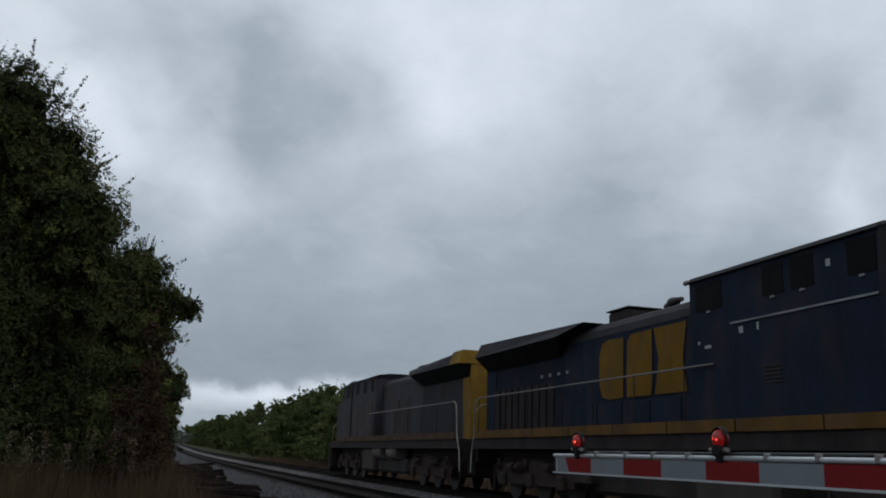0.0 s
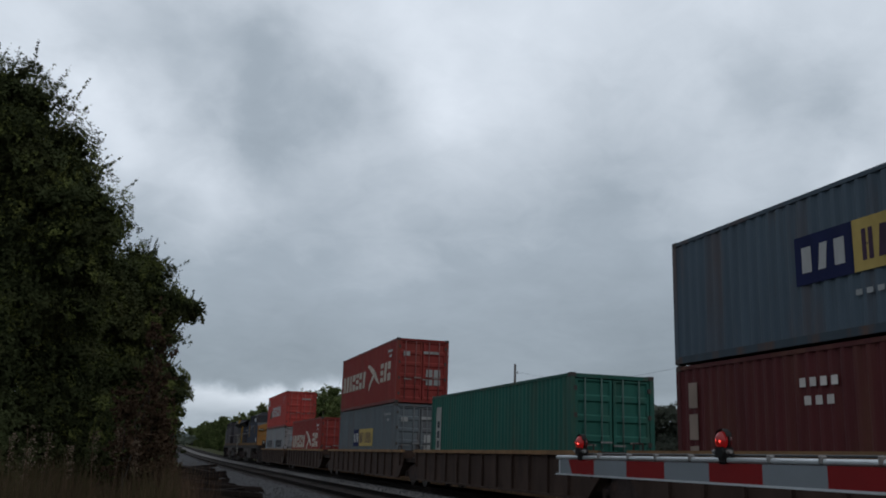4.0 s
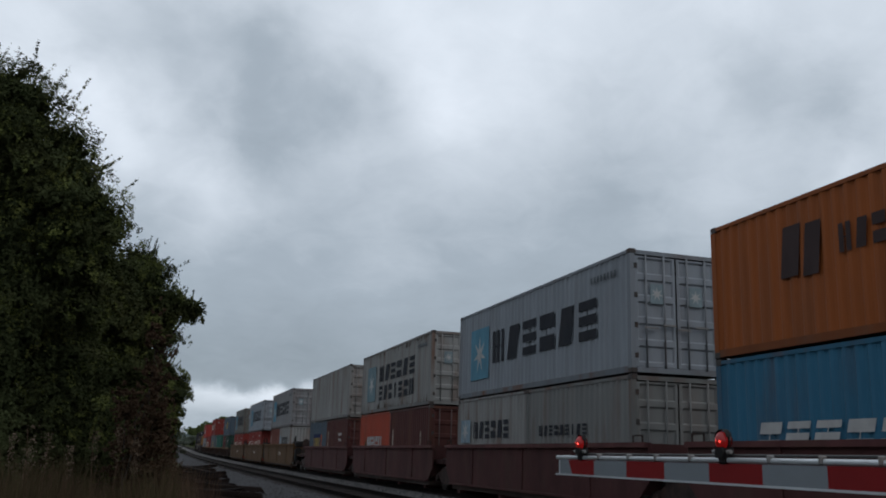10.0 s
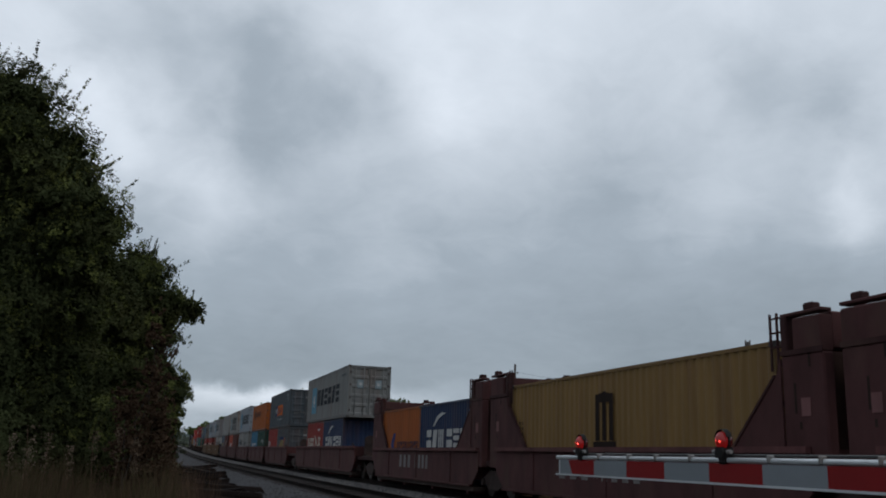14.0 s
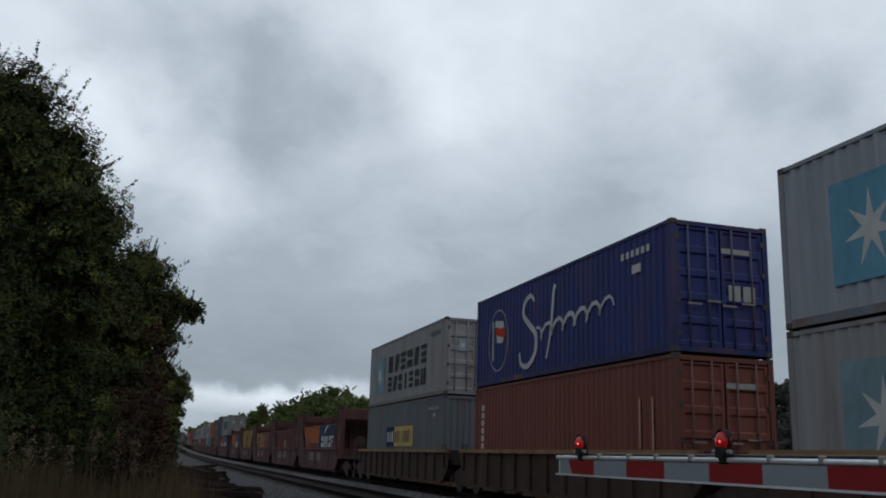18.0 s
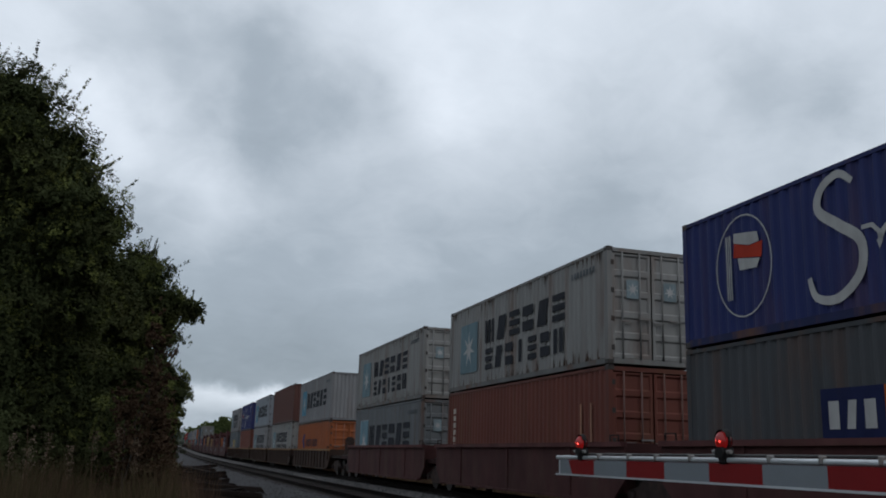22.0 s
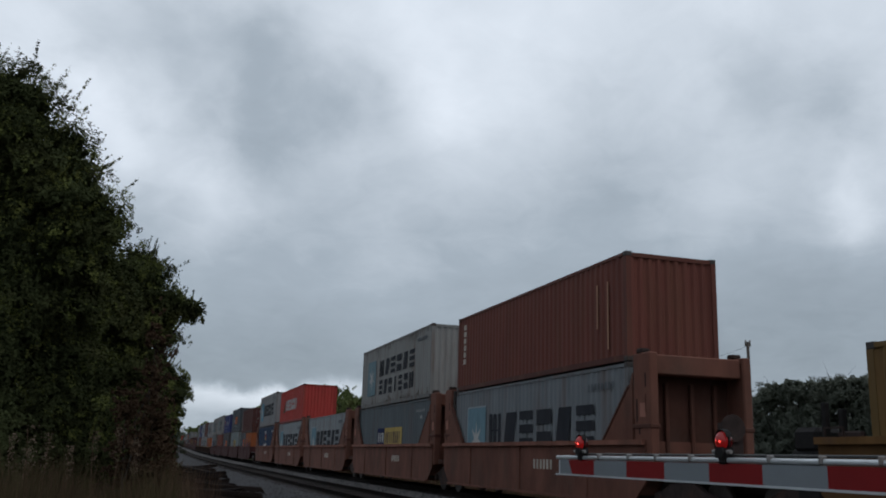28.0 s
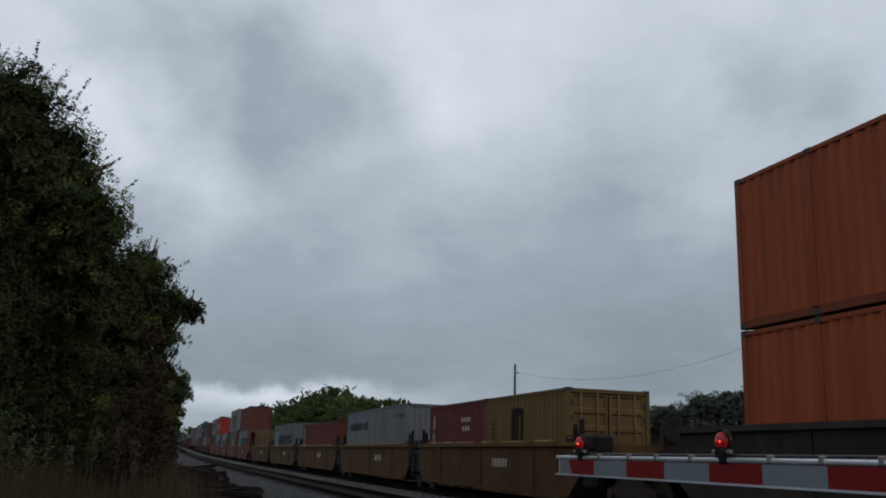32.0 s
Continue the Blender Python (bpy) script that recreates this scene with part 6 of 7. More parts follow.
CAR_LABEL = {"ribbed": "dark brown railcar with ribbed sides and a tan top flange", "smooth": "{} double-stack well car with smooth steel sides", "bulkhead": "{} well car with tall end bulkheads"}
CAR_COLOUR = {id(CAR_TAN): "dirty tan", id(CAR_OCHRE): "dull ochre-yellow", id(CAR_PLUM): "dark plum-brown", id(CAR_DARK): "dark brown", id(CAR_WINE): "dark wine-red", id(CAR_SALMON): "faded salmon-brown", id(CAR_BLACK): "blackened"}
MARK_WORDS = {"star": "with a star emblem", "star_high": "with a star emblem", "star_two": "with a star and dark blocks", "star_line": "with a small dark mark", "star_low": "with a star emblem", "bird_word": "with a pale bird emblem", "wedge_word": "with a green triangle emblem", "wedge_word_faded": "with a faded triangle emblem",
              "two_field_yellow": "with blue and yellow sign", "two_field_orange": "with blue and orange sign", "two_field_dark": "with blue and orange sign", "flag_script": "with white script strokes", "swoosh_word": "with a white swoosh",
              "stripe_panel": "with a pale upright panel", "tall_panel": "with a white upright panel", "mark_m": "with a dark arched emblem", "flag": "with a flag emblem"}

for i, u in enumerate(UNITS):
    uc, kind, colour, deck, top, upper, lower = u
    hf = (UNITS[i - 1][0] - uc) / 2 if i else 8.6
    hr = (uc - UNITS[i + 1][0]) / 2 if i < len(UNITS) - 1 else 11.2
    words = CAR_COLOUR[id(colour)]
    marks = "bars" if colour is CAR_WINE else "small" if colour in (CAR_TAN, CAR_OCHRE, CAR_SALMON) else None
    car = railcar(kind, CAR_LABEL[kind].format(words), colour, hf, hr, deck, top, i == 0 or (i - 1) in BREAK_AFTER, i in BREAK_AFTER, marks)
    MOVERS.append((car, uc, 0.0))
    y = uc + sum(b[0] for b in lower) / 2 + 0.02 * (len(lower) - 1)
    for b in lower:
        ln, ht, col, mk, doors, plac = b
        word = NAMES.get(id(col), "orange")
        c = container("shipping_container", f"{word} {'short ' if ln < 7 else ''}container {MARK_WORDS.get(mk, 'without large marks')}, in a railcar", ln, ht - (SEAM if upper else 0.0), col, mk, doors, "lower containers", plac)
        MOVERS.append((c, y - ln / 2, deck))
        y -= ln + 0.04
    if upper:
        ln, ht, col, mk, doors, plac = upper
        word = NAMES.get(id(col), "orange")
        c = container("shipping_container", f"{word} container {MARK_WORDS.get(mk, 'without large marks')}, stacked on another", ln, ht, col, mk, doors, "upper containers", plac, None, SEAM)
        MOVERS.append((c, uc, deck + max(b[1] for b in lower)))

# ---- locomotives ----


def slab(parent, name, x0, x1, y0, y1, z0, z1, colour, mat=None, bevel=0.0, label=""):
    return part(name, box_mesh(name, x1 - x0, y1 - y0, z1 - z0, bevel), mat or STEEL, parent, ((x0 + x1) / 2, (y0 + y1) / 2, (z0 + z1) / 2), None, colour, label)


def wedge(name, low, high):
    """A block between a lower and an upper ring of four corners."""
    v = low + high
    return solid(name, v, [(3, 2, 1, 0), (4, 5, 6, 7), (0, 1, 5, 4), (1, 2, 6, 5), (2, 3, 7, 6), (3, 0, 4, 7)])


def poly(parent, name, pts, colour, mat=None, label="", depth=0.0):
    """A flat panel, or a plate of some thickness along -x."""
    n = len(pts)
    return part(name, solid(name, pts, [tuple(range(n))]), mat or MARK, parent, (0, 0, 0), None, colour, label)


def bent_rail(parent, name, pts, colour, radius=0.02, label=""):
    """A round rail through some points."""
    bm = bmesh.new()
    for p, q in zip(pts, pts[1:]):
        p, q = Vector(p), Vector(q)
        d = q - p
        m = Matrix.Translation((p + q) / 2) @ d.to_track_quat("Z", "Y").to_matrix().to_4x4()
        bmesh.ops.create_cone(bm, cap_ends=True, segments=6, radius1=radius, radius2=radius, depth=d.length + radius, matrix=m)
    me = bpy.data.meshes.new(name)
    bm.to_mesh(me)
    bm.free()
    return part(name, me, STEEL if colour else ROD, parent, (0, 0, 0), None, colour, label)


def locomotive(label, body, ends, lettering, number):
    """A six-axle hood locomotive with its nose towards -y."""
    g = thing("locomotive", label, "locomotive", "locomotives")
    yellow = (0.105, 0.055, 0.014, 0.7)
    black = (0.024, 0.020, 0.020, 0.3)
    grime = (0.030, 0.027, 0.026, 0.6)
    upper = (0.022, 0.022, 0.026, 0.6)
    slab(g, "frame_sill", -1.46, 1.46, -11.3, 11.4, 1.42, 1.74, black)
    slab(g, "centre_beam", -0.7, 0.7, -10.6, 10.9, 0.55, 1.42, black)
    for s in (-1, 1):
        for i in range(9):
            y0 = -9.3 + i * 2.26
            slab(g, "sill_stripe", s * 1.49 - 0.02, s * 1.49 + 0.02, y0, y0 + 2.21, 1.74, 1.97, yellow if lettering else (0.06, 0.036, 0.018, 0.7), label="dirty yellow edge stripe")
    # hood with a rounded roof
    slab(g, "engine_hood", -1.02, 1.02, -1.0, 5.6, 1.72, 4.16, body, bevel=0.03)
    part("hood_roof", prism_mesh("hood_roof", [(-1.03, 4.14), (1.03, 4.14), (1.0, 4.32), (0.86, 4.47), (0.6, 4.57), (-0.6, 4.57), (-0.86, 4.47), (-1.0, 4.32)], -1.0, 5.6, "XZ"), STEEL, g, (0, 0, 0), None, (0.035, 0.034, 0.036, 0.5), "sooty grey roof")
    for y0 in (-0.1, 1.15, 2.4, 3.65):
        slab(g, "hood_door", -1.045, -1.02, y0, y0 + 1.15, 1.95, 2.5, tuple(k * 1.15 for k in body[:3]) + (0.5,), bevel=0.008)
    slab(g, "equipment_cabinet", -1.40, 1.40, -6.1, -1.05, 1.74, 4.70, body, bevel=0.03)
    part("cabinet_roof", prism_mesh("cabinet_roof", [(-1.46, 4.68), (1.46, 4.68), (1.30, 4.80), (0.7, 4.88), (-0.7, 4.88), (-1.30, 4.80)], -6.1, -1.0, "XZ"), STEEL, g, (0, 0, 0), None, (0.010, 0.010, 0.012, 0.3), "sooty roof with a drip edge")
    part("drip_curl", tube_mesh("drip_curl", 0.05, 0.12, "Y", 10), ROD, g, (-1.42, -1.02, 4.70))
    for y0, y1 in ((-2.15, -1.3), (-3.9, -3.35), (-4.66, -4.1), (-6.02, -5.42)):
        slab(g, "vent_opening", -1.412, -1.39, y0, y1, 4.06, 4.6, (0.004, 0.004, 0.004, 0.0))
        slab(g, "vent_latch", -1.43, -1.40, (y0 + y1) / 2 - 0.05, (y0 + y1) / 2 + 0.05, 4.0, 4.04, (0.2, 0.2, 0.2, 0.2))
    for y0, z0, w, h in ((-2.75, 3.5, 0.12, 0.12), (-3.2, 3.5, 0.05, 0.14), (-1.75, 3.32, 0.2, 0.06), (-5.05, 4.3, 0.1, 0.12), (-1.4, 3.42, 0.06, 0.06)):
        slab(g, "stencil_tag", -1.408, -1.398, y0, y0 + w, z0, z0 + h, (0.30, 0.31, 0.31, 0.2), MARK)
    for i in range(5):
        slab(g, "grille_bar", -1.415, -1.39, -3.75, -3.3, 2.55 + 0.07 * i, 2.58 + 0.07 * i, grime)
    slab(g, "exhaust_stack", -0.5, 0.5, 2.95, 4.0, 4.5, 4.86, black, bevel=0.06)
    slab(g, "stack_cap", -0.54, 0.54, 2.9, 4.05, 4.86, 4.90, black, bevel=0.02)
    slab(g, "horn_bracket", -0.1, 0.1, 1.2, 2.2, 4.55, 4.72, black)
    for i in range(4):
        part("air_horn", tube_mesh("air_horn", 0.05, 0.42, "Y", 10, 0.10), CASTING, g, (-0.2 + 0.14 * i, 1.25 + 0.3 * i, 4.80 + 0.03 * (i % 2)))
    # flared radiator section; body and wing underside darkened to paint the wing's shade
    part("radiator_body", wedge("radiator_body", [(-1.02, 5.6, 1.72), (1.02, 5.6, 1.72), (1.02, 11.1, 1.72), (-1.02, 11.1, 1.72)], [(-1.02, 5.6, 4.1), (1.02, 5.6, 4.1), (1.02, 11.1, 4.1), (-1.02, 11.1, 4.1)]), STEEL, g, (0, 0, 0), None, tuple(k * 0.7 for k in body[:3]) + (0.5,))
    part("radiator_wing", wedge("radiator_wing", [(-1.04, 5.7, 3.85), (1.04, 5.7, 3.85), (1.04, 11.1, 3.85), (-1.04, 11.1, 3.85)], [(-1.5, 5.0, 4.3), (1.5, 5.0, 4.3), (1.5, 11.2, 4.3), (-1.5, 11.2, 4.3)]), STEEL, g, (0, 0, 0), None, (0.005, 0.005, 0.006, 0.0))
    part("radiator_top", wedge("radiator_top", [(-1.5, 5.0, 4.3), (1.5, 5.0, 4.3), (1.5, 11.2, 4.3), (-1.5, 11.2, 4.3)], [(-1.2, 4.0, 4.58), (1.2, 4.0, 4.58), (1.3, 11.2, 4.74), (-1.3, 11.2, 4.74)]), STEEL, g, (0, 0, 0), None, upper)
    for i in range(9):
        slab(g, "radiator_louver", -1.06, -1.02, 6.1 + i * 0.5, 6.45 + i * 0.5, 2.0, 3.2, black)
    for i in range(4):
        slab(g, "stencil_tag", -1.055, -1.02, 5.2 + 0.55 * i, 5.32 + 0.55 * i, 3.38, 3.46, (0.26, 0.26, 0.25, 0.2), MARK)
    part("end_hood", wedge("end_hood", [(-1.04, 10.6, 1.72), (1.04, 10.6, 1.72), (1.04, 11.25, 1.72), (-1.04, 11.25, 1.72)], [(-1.04, 10.4, 4.28), (1.04, 10.4, 4.28), (1.04, 11.25, 4.28), (-1.04, 11.25, 4.28)]), STEEL, g, (0, 0, 0), None, ends if not lettering else body, "yellow hood end" if not lettering else "")
    if not lettering:
        part("end_crest", wedge("end_crest", [(-1.51, 10.2, 4.3), (1.51, 10.2, 4.3), (1.51, 11.28, 4.3), (-1.51, 11.28, 4.3)], [(-1.36, 10.2, 4.76), (1.36, 10.2, 4.76), (1.36, 11.28, 4.76), (-1.36, 11.28, 4.76)]), STEEL, g, (0, 0, 0), None, ends)
        slab(g, "end_door", -0.4, 0.4, 11.24, 11.29, 1.9, 3.7, tuple(k * 0.6 for k in ends[:3]) + (0.6,))
        slab(g, "end_number_board", -1.0, -0.45, 11.27, 11.31, 3.85, 4.1, (0.05, 0.05, 0.05, 0.2))
        slab(g, "end_hatch", -0.55, 0.1, 11.27, 11.31, 3.75, 4.15, tuple(k * 0.4 for k in ends[:3]) + (0.6,))
    bent_rail(g, "end_rail", [(-1.35, 11.5, 1.75), (-1.35, 11.5, 2.6), (-1.1, 11.5, 2.85), (-0.4, 11.5, 2.85)], (0.34, 0.30, 0.22, 0.4))
    bent_rail(g, "end_rail", [(1.35, 11.5, 1.75), (1.35, 11.5, 2.6), (1.1, 11.5, 2.85), (0.4, 11.5, 2.85)], (0.16, 0.12, 0.05, 0.4))
    for s in (-1, 1):
        bent_rail(g, "step_rail", [(s * 1.47, 10.8, 3.0), (s * 1.48, 11.05, 2.9), (s * 1.48, 11.15, 2.6), (s * 1.48, 11.2, 1.9), (s * 1.46, 11.45, 1.3), (s * 1.46, 11.5, 0.7)], (0.30, 0.28, 0.24, 0.4), 0.022, "pale bent handrail by the steps")
    # cab with a sloping brow and a broad blunt nose
    cab_end = -8.4
    part("cab", wedge("cab", [(-1.47, cab_end + 0.1, 1.74), (1.47, cab_end + 0.1, 1.74), (1.47, -6.1, 1.74), (-1.47, -6.1, 1.74)], [(-1.47, cab_end + 0.1, 3.96), (1.47, cab_end + 0.1, 3.96), (1.47, -6.1, 3.96), (-1.47, -6.1, 3.96)]), STEEL, g, (0, 0, 0), None, body)
    part("cab_upper", wedge("cab_upper", [(-1.47, cab_end + 0.05, 3.96), (1.47, cab_end + 0.05, 3.96), (1.47, -6.1, 3.96), (-1.47, -6.1, 3.96)], [(-1.42, cab_end, 4.66), (1.42, cab_end, 4.66), (1.42, -6.1, 4.72), (-1.42, -6.1, 4.72)]), STEEL, g, (0, 0, 0), None, upper)
    part("cab_roof", wedge("cab_roof", [(-1.45, cab_end - 0.05, 4.62), (1.45, cab_end - 0.05, 4.62), (1.45, -6.1, 4.70), (-1.45, -6.1, 4.70)], [(-0.98, cab_end, 4.98), (0.98, cab_end, 4.98), (1.0, -6.0, 4.90), (-1.0, -6.0, 4.90)]), STEEL, g, (0, 0, 0), None, (0.042, 0.042, 0.048, 0.5))
    for s in (-1, 1):
        part("windshield", solid("windshield", [(s * 0.12, cab_end + 0.03, 4.05), (s * 1.36, cab_end + 0.03, 4.02), (s * 1.32, cab_end - 0.02, 4.52), (s * 0.12, cab_end - 0.02, 4.58)], [(0, 1, 2, 3) if s > 0 else (3, 2, 1, 0)]), GLASS, g, (0, -0.014, 0))
        part("windshield_frame", solid("windshield_frame", [(s * 0.05, cab_end + 0.04, 3.98), (s * 1.43, cab_end + 0.04, 3.96), (s * 1.38, cab_end - 0.02, 4.58), (s * 0.05, cab_end - 0.02, 4.64)], [(0, 1, 2, 3) if s > 0 else (3, 2, 1, 0)]), STEEL, g, (0, -0.008, 0), None, black)
        bent_rail(g, "wiper", [(s * 0.5, cab_end - 0.06, 4.05), (s * 0.75, cab_end - 0.07, 4.4)], black, 0.012)
        slab(g, "side_window", s * 1.455 - 0.02, s * 1.455 + 0.02, -7.35, -6.6, 4.02, 4.55, (0.008, 0.008, 0.009, 0.0))
    slab(g, "wind_deflector", -1.56, -1.46, -7.44, -7.41, 4.05, 4.38, (0.5, 0.52, 0.54, 0.1), label="pale wind deflector")
    bent_rail(g, "grab_bar", [(-0.2, cab_end + 0.25, 4.94), (-0.2, cab_end + 0.25, 5.10), (0.16, cab_end + 0.25, 5.10), (0.16, cab_end + 0.25, 4.94)], (0.25, 0.25, 0.25, 0.2), 0.014)
    low = [(-1.46, -8.3), (-1.46, -9.5), (-0.62, -10.0), (0.62, -10.0), (1.46, -9.5), (1.46, -8.3)]
    top = [(-1.46, -8.3, 3.94), (-1.46, -9.52, 3.60), (-0.25, -9.98, 3.98), (0.25, -9.98, 3.98), (1.46, -9.52, 3.60), (1.46, -8.3, 3.94)]
    ring = [(x, y, 1.74) for x, y in low] + top
    part("nose_side", solid("nose_side", [(-1.47, -8.3, 1.74), (-1.47, -9.5, 1.74), (-1.47, -9.52, 3.60), (-1.47, -8.3, 3.95), (1.47, -8.3, 1.74), (1.47, -9.5, 1.74), (1.47, -9.52, 3.60), (1.47, -8.3, 3.95)], [(0, 3, 2, 1), (4, 5, 6, 7)]), STEEL, g, (0, 0, 0), None, body)
    part("nose_deck", solid("nose_deck", [(x, y, z + 0.004) for x, y, z in top] + [(0, -8.3, 4.02)], [(0, 1, 2, 6), (2, 3, 6), (3, 4, 5, 6)]), STEEL, g, (0, 0, 0), None, (0.045, 0.047, 0.052, 0.4))
    part("nose", solid("nose", ring, [(1, 2, 8, 7), (2, 3, 9, 8), (3, 4, 10, 9), (6, 7, 8, 9, 10, 11), (5, 4, 3, 2, 1, 0)]), STEEL, g, (0, 0, 0), None, ends, "dirty orange-yellow nose")
    slab(g, "nose_door", -0.36, 0.30, -10.03, -9.98, 1.80, 3.06, tuple(k * 0.62 for k in ends[:3]) + (0.8,), bevel=0.01)
    slab(g, "nose_hatch", 0.34, 0.60, -10.02, -9.98, 1.80, 3.3, tuple(k * 0.5 for k in ends[:3]) + (0.8,), bevel=0.01)
    slab(g, "lamp_panel", -0.16, 0.16, -10.06, -9.95, 3.36, 3.78, (0.035, 0.022, 0.01, 0.5), bevel=0.02)
    for z in (3.47, 3.66):
        part("headlight", tube_mesh("headlight", 0.065, 0.06, "Y", 12), HEADLIGHT, g, (0, -10.08, z))
    # dark strip painted across the nose as a line of shade
    slab(g, "nose_shade", -0.75, 0.42, -10.01, -9.97, 3.2, 3.27, (0.035, 0.02, 0.012, 0.6), MARK)
    for k, (x0, w, z0, h) in enumerate(((-0.44, 0.34, 2.80, 0.2), (-0.08, 0.2, 2.90, 0.16), (0.16, 0.28, 2.78, 0.22), (-0.3, 0.45, 2.28, 0.14), (0.2, 0.2, 2.0, 0.2))):
        slab(g, "nose_mark", x0, x0 + w, -10.045 if x0 + w < 0.32 else -10.03, -10.0, z0, z0 + h, (0.035, 0.026, 0.022, 0.4), MARK)
    for s in (-1, 1):
        part("ditch_light", tube_mesh("ditch_light", 0.075, 0.12, "Y", 12), HEADLIGHT, g, (s * 1.0, -11.36, 2.02))
        slab(g, "lamp_bracket", s * 1.0 - 0.14, s * 1.0 + 0.14, -11.34, -11.2, 1.74, 2.2, black, bevel=0.03)
        nb = part("number_board", box_mesh("number_board", 0.58, 0.03, 0.2), STEEL, g, (s * 1.12, -9.73, 3.24), (0, 0, s * 30.8), (0.028, 0.026, 0.02, 0.2))
        for k in range(4):
            part("number_bar", box_mesh("number_bar", 0.07, 0.012, 0.1), MARK, nb, (-0.2 + 0.125 * k, -0.018, 0.0), None, (0.34, 0.32, 0.26, 0.2))
        for k in range(4):
            slab(g, "step", s * 1.3 - 0.18, s * 1.3 + 0.18, -11.3, -10.7, 0.45 + 0.32 * k, 0.49 + 0.32 * k, black)
        slab(g, "step_well", s * 1.3 - 0.17, s * 1.3 + 0.17, -10.75, -10.68, 0.4, 1.72, black)
        rail_c = (0.22, 0.17, 0.09, 0.4)
        bent_rail(g, "nose_rail", [(s * 1.4, -10.9, 0.9), (s * 1.4, -10.9, 2.5), (s * 1.1, -11.2, 2.84), (s * 0.3, -11.2, 2.86)], rail_c, 0.018)
        bent_rail(g, "rail_post", [(s * 0.75, -11.2, 1.5), (s * 0.75, -11.2, 2.84)], rail_c, 0.018)
        bent_rail(g, "nose_grab", [(s * 0.5, -9.8, 3.84), (s * 0.55, -9.85, 3.95), (s * 0.95, -9.7, 3.84), (s * 0.95, -9.68, 3.74)], rail_c, 0.014)
    for x0, x1, z0 in ((-0.95, -0.7, 1.76), (-0.5, -0.2, 1.76), (0.1, 0.55, 1.76), (0.7, 0.95, 1.76)):
        slab(g, "hose_box", x0, x1, -11.1, -10.85, z0, z0 + 0.26, (0.05, 0.038, 0.034, 0.7), bevel=0.03)
    slab(g, "snow_plow", -1.4, 1.4, -11.75, -11.5, 0.12, 1.0, black, bevel=0.05)
    slab(g, "pilot", -1.45, 1.45, -11.4, -11.2, 0.6, 1.6, black, bevel=0.03)
    slab(g, "front_platform", -1.45, 1.45, -11.3, -9.45, 1.46, 1.73, black)
    for e in (-1, 1):
        part("coupler", box_mesh("coupler", 0.3, 0.7, 0.32, 0.05), RUST, g, (0, e * 11.75, 0.88))
        slab(g, "hose_board", -1.3, 1.3, e * 11.36 - 0.05, e * 11.36 + 0.05, 1.0, 1.6, black)
    # side details
    for s in (-1, 1):
        bent_rail(g, "handrail", [(s * 1.47, -1.9, 3.0), (s * 1.47, 10.8, 3.0)], None, 0.02, "long pale handrail")
        for i in range(7):
            bent_rail(g, "stanchion", [(s * 1.47, -0.9 + i * 1.95, 1.9), (s * 1.47, -0.9 + i * 1.95, 3.0)], black, 0.014)
    slab(g, "pale_trim", -1.425, -1.40, -6.02, -2.4, 3.69, 3.725, (0.20, 0.21, 0.22, 0.3))
    slab(g, "fuel_tank", -1.38, 1.38, -3.4, -1.0, 0.38, 1.44, (0.05, 0.042, 0.038, 0.6), bevel=0.1)
    slab(g, "fuel_tank", -1.15, 1.15, -1.0, 3.9, 0.38, 1.0, grime, bevel=0.1)
    for y0 in (0.55 - 0.85, 2.25):
        part("air_tank", tube_mesh("air_tank", 0.30, 1.6, "Y", 16), STEEL, g, (-1.15, y0, 1.25), None, (0.10, 0.09, 0.085, 0.5))
        part("air_tank", tube_mesh("air_tank", 0.30, 1.6, "Y", 16), STEEL, g, (1.15, y0, 1.25), None, (0.10, 0.09, 0.085, 0.5))
    slab(g, "equipment_box", -1.4, -1.0, 3.3, 4.2, 0.6, 1.42, grime, bevel=0.04)
    for y0 in (-7.2, 7.2):
        key = ("loco_truck",)
        if key not in MESHES:
            outline = [(-2.6, 0.45), (2.6, 0.45), (2.75, 0.75), (2.4, 1.05), (1.2, 0.95), (0.6, 1.12), (-0.6, 1.12), (-1.2, 0.95), (-2.4, 1.05), (-2.75, 0.75)]
            MESHES[key] = prism_mesh("truck_side", outline, -0.07, 0.07)
        for s in (-1, 1):
            t = part("truck_side", MESHES[key], RUST, g, (s * 1.12, y0, 0))
            for a in (-2.0, 0, 2.0):
                part("wheel", tube_mesh("loco_wheel", 0.53, 0.14, "X", 24), WHEEL, t, (-s * 0.35, a, 0.53))
                part("axle_box", box_mesh("axle_box", 0.16, 0.38, 0.38, 0.04), RUST, t, (s * 0.12, a, 0.55))
                part("brake_cylinder", tube_mesh("brake_cylinder", 0.12, 0.34, "Y", 10), RUST, t, (s * 0.13, a + 0.75 if a < 2 else a - 0.75, 0.92))
                part("spring", tube_mesh("spring", 0.09, 0.3, "Z", 8), RUST, t, (s * 0.10, a + 0.33, 1.0))
            part("sand_pipe", tube_mesh("sand_pipe", 0.03, 0.8, "Z", 6), RUST, t, (s * 0.15, 2.65, 0.6))
        slab(g, "truck_bolster", -0.95, 0.95, y0 - 2.9, y0 + 2.9, 0.45, 1.44, (0.02, 0.018, 0.017, 0.5), RUST)
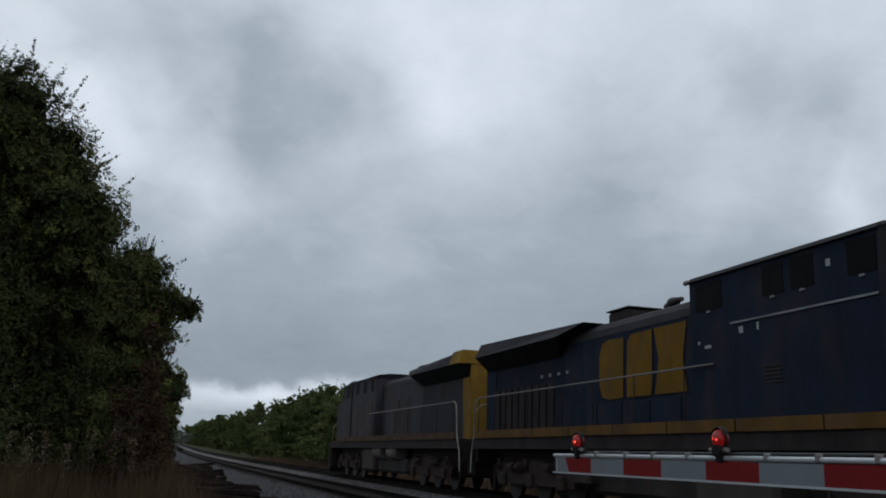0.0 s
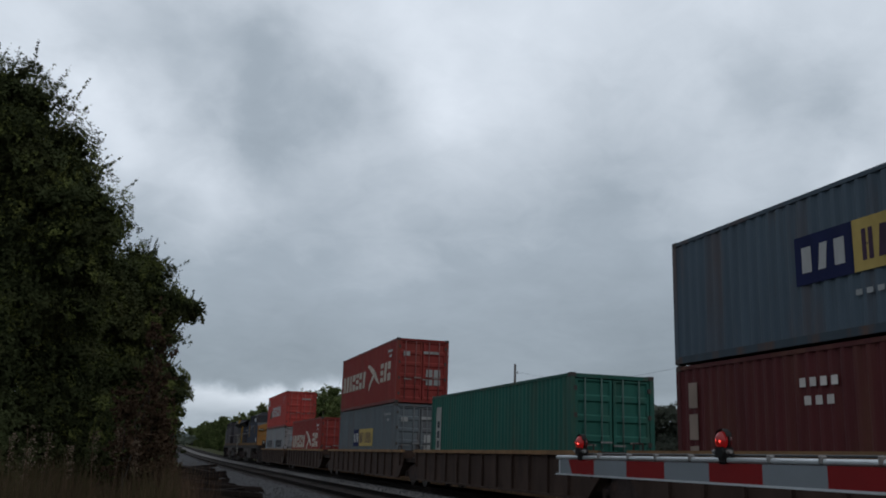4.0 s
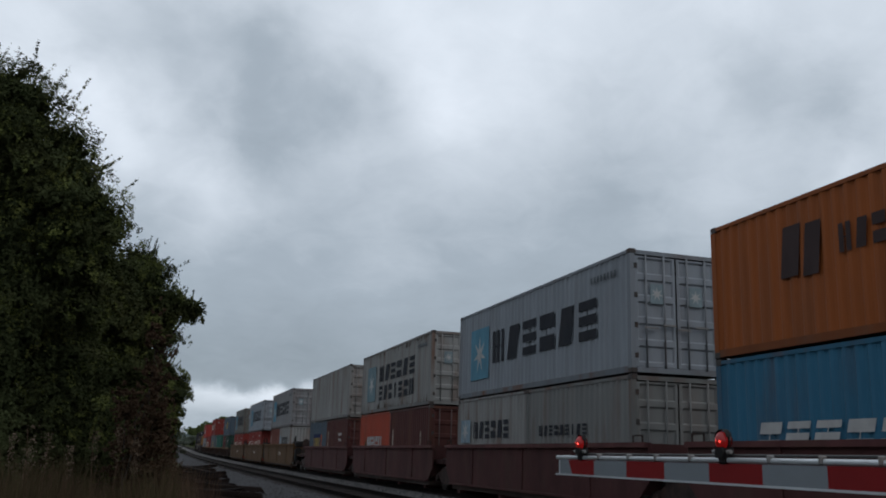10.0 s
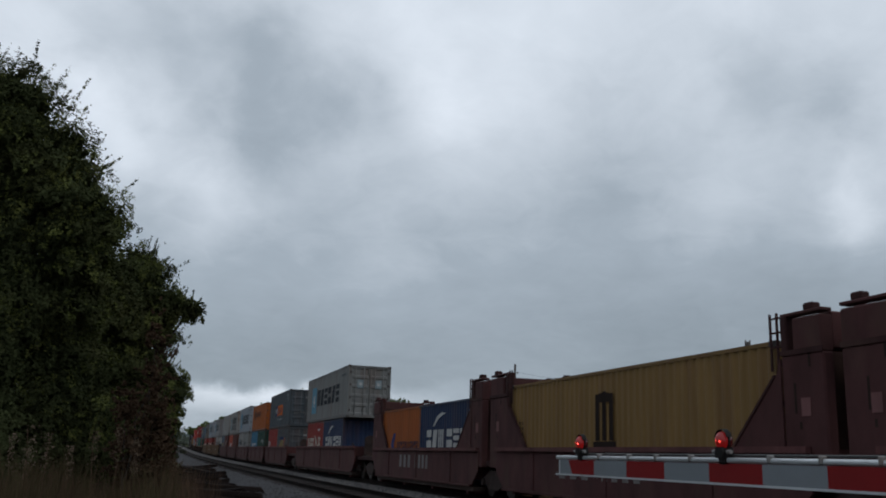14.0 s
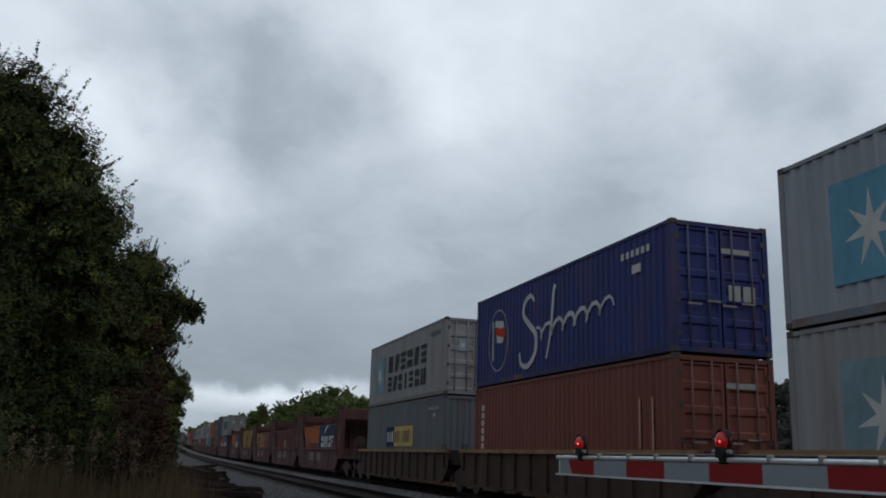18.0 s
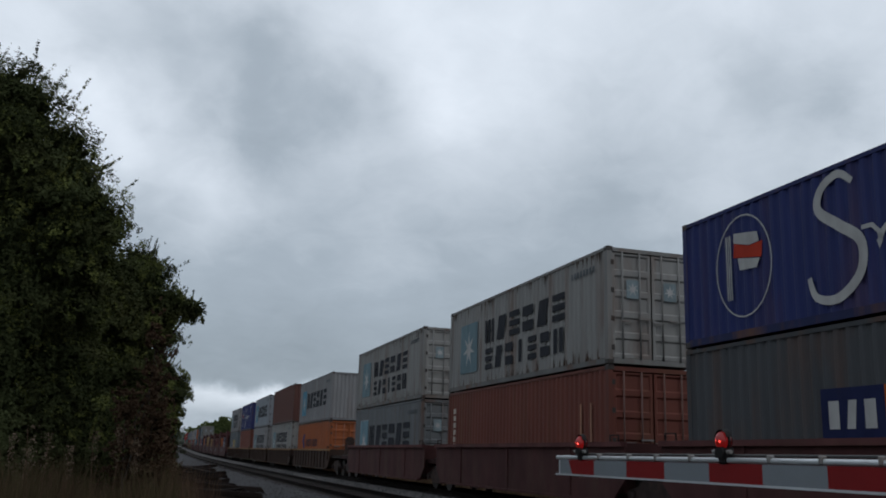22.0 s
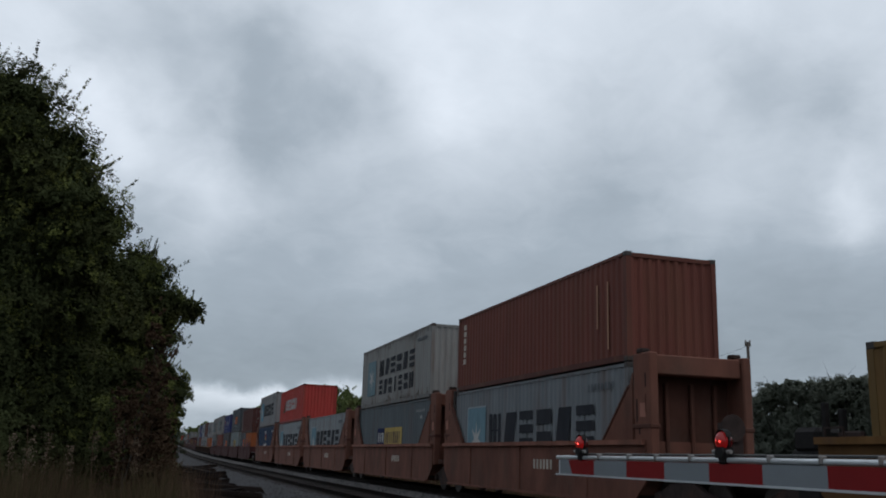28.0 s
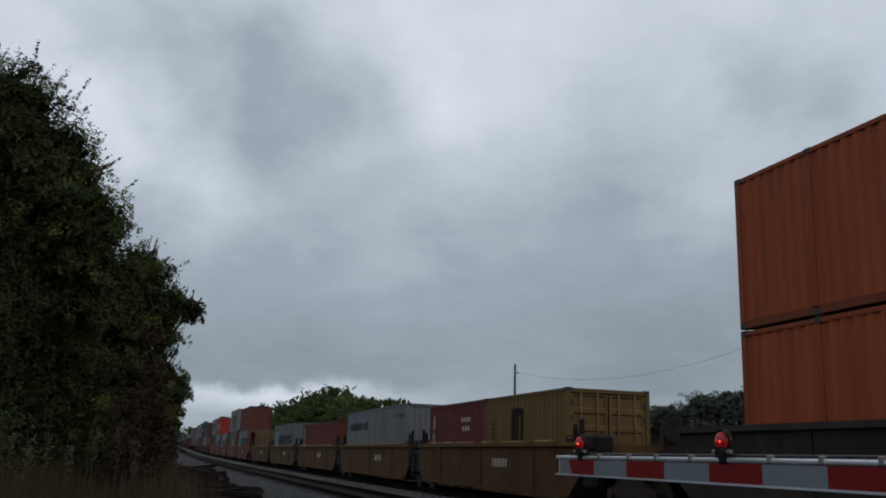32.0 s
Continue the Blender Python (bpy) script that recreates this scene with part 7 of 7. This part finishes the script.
    # painted marks on the near hood side
    if lettering:
        ink = (0.150, 0.082, 0.014, 0.75)
        x = -1.048
        poly(g, "side_emblem", [(x, 3.45, 2.95), (x, 3.30, 2.66), (x, 3.0, 2.58), (x, 2.3, 2.6), (x, 2.24, 4.0), (x, 3.0, 4.02), (x, 3.32, 3.92), (x, 3.45, 3.62)], ink, None, "faded yellow block")
        poly(g, "side_emblem", [(x, 2.12, 2.6), (x, 1.06, 2.6), (x, 1.0, 2.9), (x, 0.98, 4.05), (x, 1.9, 4.03), (x, 2.06, 3.9), (x, 2.12, 3.2)], ink, None, "faded yellow block")
        poly(g, "side_emblem", [(x, 0.9, 2.6), (x, -0.35, 2.6), (x, -0.22, 3.3), (x, -0.4, 4.05), (x, 0.9, 4.05), (x, 0.72, 3.35)], ink, None, "faded yellow waisted block")
        for y0, y1, z0, z1 in ((-8.5, -8.2, 2.08, 2.3), (-8.38, -8.25, 2.3, 2.52), (-8.9, -8.62, 2.08, 2.4), (-8.98, -8.72, 2.4, 2.5)):
            slab(g, "data_panel", -1.478, -1.466, y0, y1, z0, z1, (0.30, 0.31, 0.32, 0.2), MARK)
        curve = bpy.data.curves.new("road_number", "FONT")
        curve.body, curve.size, curve.extrude = number, 0.60, 0.003
        text = bpy.data.objects.new("road_number_text", curve)
        scene.collection.objects.link(text)
        bpy.context.view_layer.update()
        me = bpy.data.meshes.new_from_object(text.evaluated_get(bpy.context.evaluated_depsgraph_get()))
        bpy.data.objects.remove(text)
        me.transform(Matrix.Translation((-1.476, -6.2, 3.22)) @ Matrix.Rotation(radians(-90), 4, "Z") @ Matrix.Rotation(radians(90), 4, "X"))
        me.materials.clear()
        part("road_number", me, MARK, g, (0, 0, 0), None, (0.105, 0.062, 0.03, 0.7), "faded yellow road number")
        slab(g, "small_emblem", -1.482, -1.468, -7.5, -6.5, 3.02, 3.1, (0.10, 0.045, 0.02, 0.5), MARK)
        slab(g, "small_emblem", -1.482, -1.468, -7.3, -6.9, 2.95, 3.02, (0.10, 0.045, 0.02, 0.5), MARK)
    else:
        for y0 in (-5.2, -3.6, -2.0):
            slab(g, "vent_opening", 1.39, 1.412, y0, y0 + 0.6, 4.06, 4.6, (0.004, 0.004, 0.004, 0.0))
        for y0 in (-5.9, -2.8, 0.6, 2.4):
            slab(g, "door_panel", (1.40 if y0 < -1 else 1.02), (1.42 if y0 < -1 else 1.04), y0, y0 + 1.3, 2.0, 3.5, (0.05, 0.042, 0.042, 0.8), bevel=0.006)
    return g


lead = locomotive("dirty grey diesel locomotive with a yellow hood end", (0.044, 0.041, 0.047, 0.7), (0.20, 0.115, 0.018, 0.7), False, "")
second = locomotive("dark blue diesel locomotive with a yellow nose", (0.009, 0.015, 0.030, 0.4), (0.235, 0.112, 0.034, 0.7), True, "5122")
MOVERS.append((second, 16.5, 0.0))
MOVERS.append((lead, 40.6, 0.0))
TURNED = {lead.name}


def train_pose(u, z, t, turned):
    y = u + SPEED * t
    slope = (bend(y + 0.5) - bend(y - 0.5))
    grade = (rise(y + 0.5) - rise(y - 0.5))
    flip = 180 if turned else 0
    return pose(TRACK_X + bend(y), y, rise(y) + z, math.degrees(grade) * (-1 if turned else 1), 0, -math.degrees(slope) + flip)


def motions():
    """The train rolls away along the line at a steady speed."""
    for ob, u, z in MOVERS:
        walk(ob, [(t, train_pose(u, z, t, ob.name in TURNED)) for t in range(0, 33, 2)])


motions()
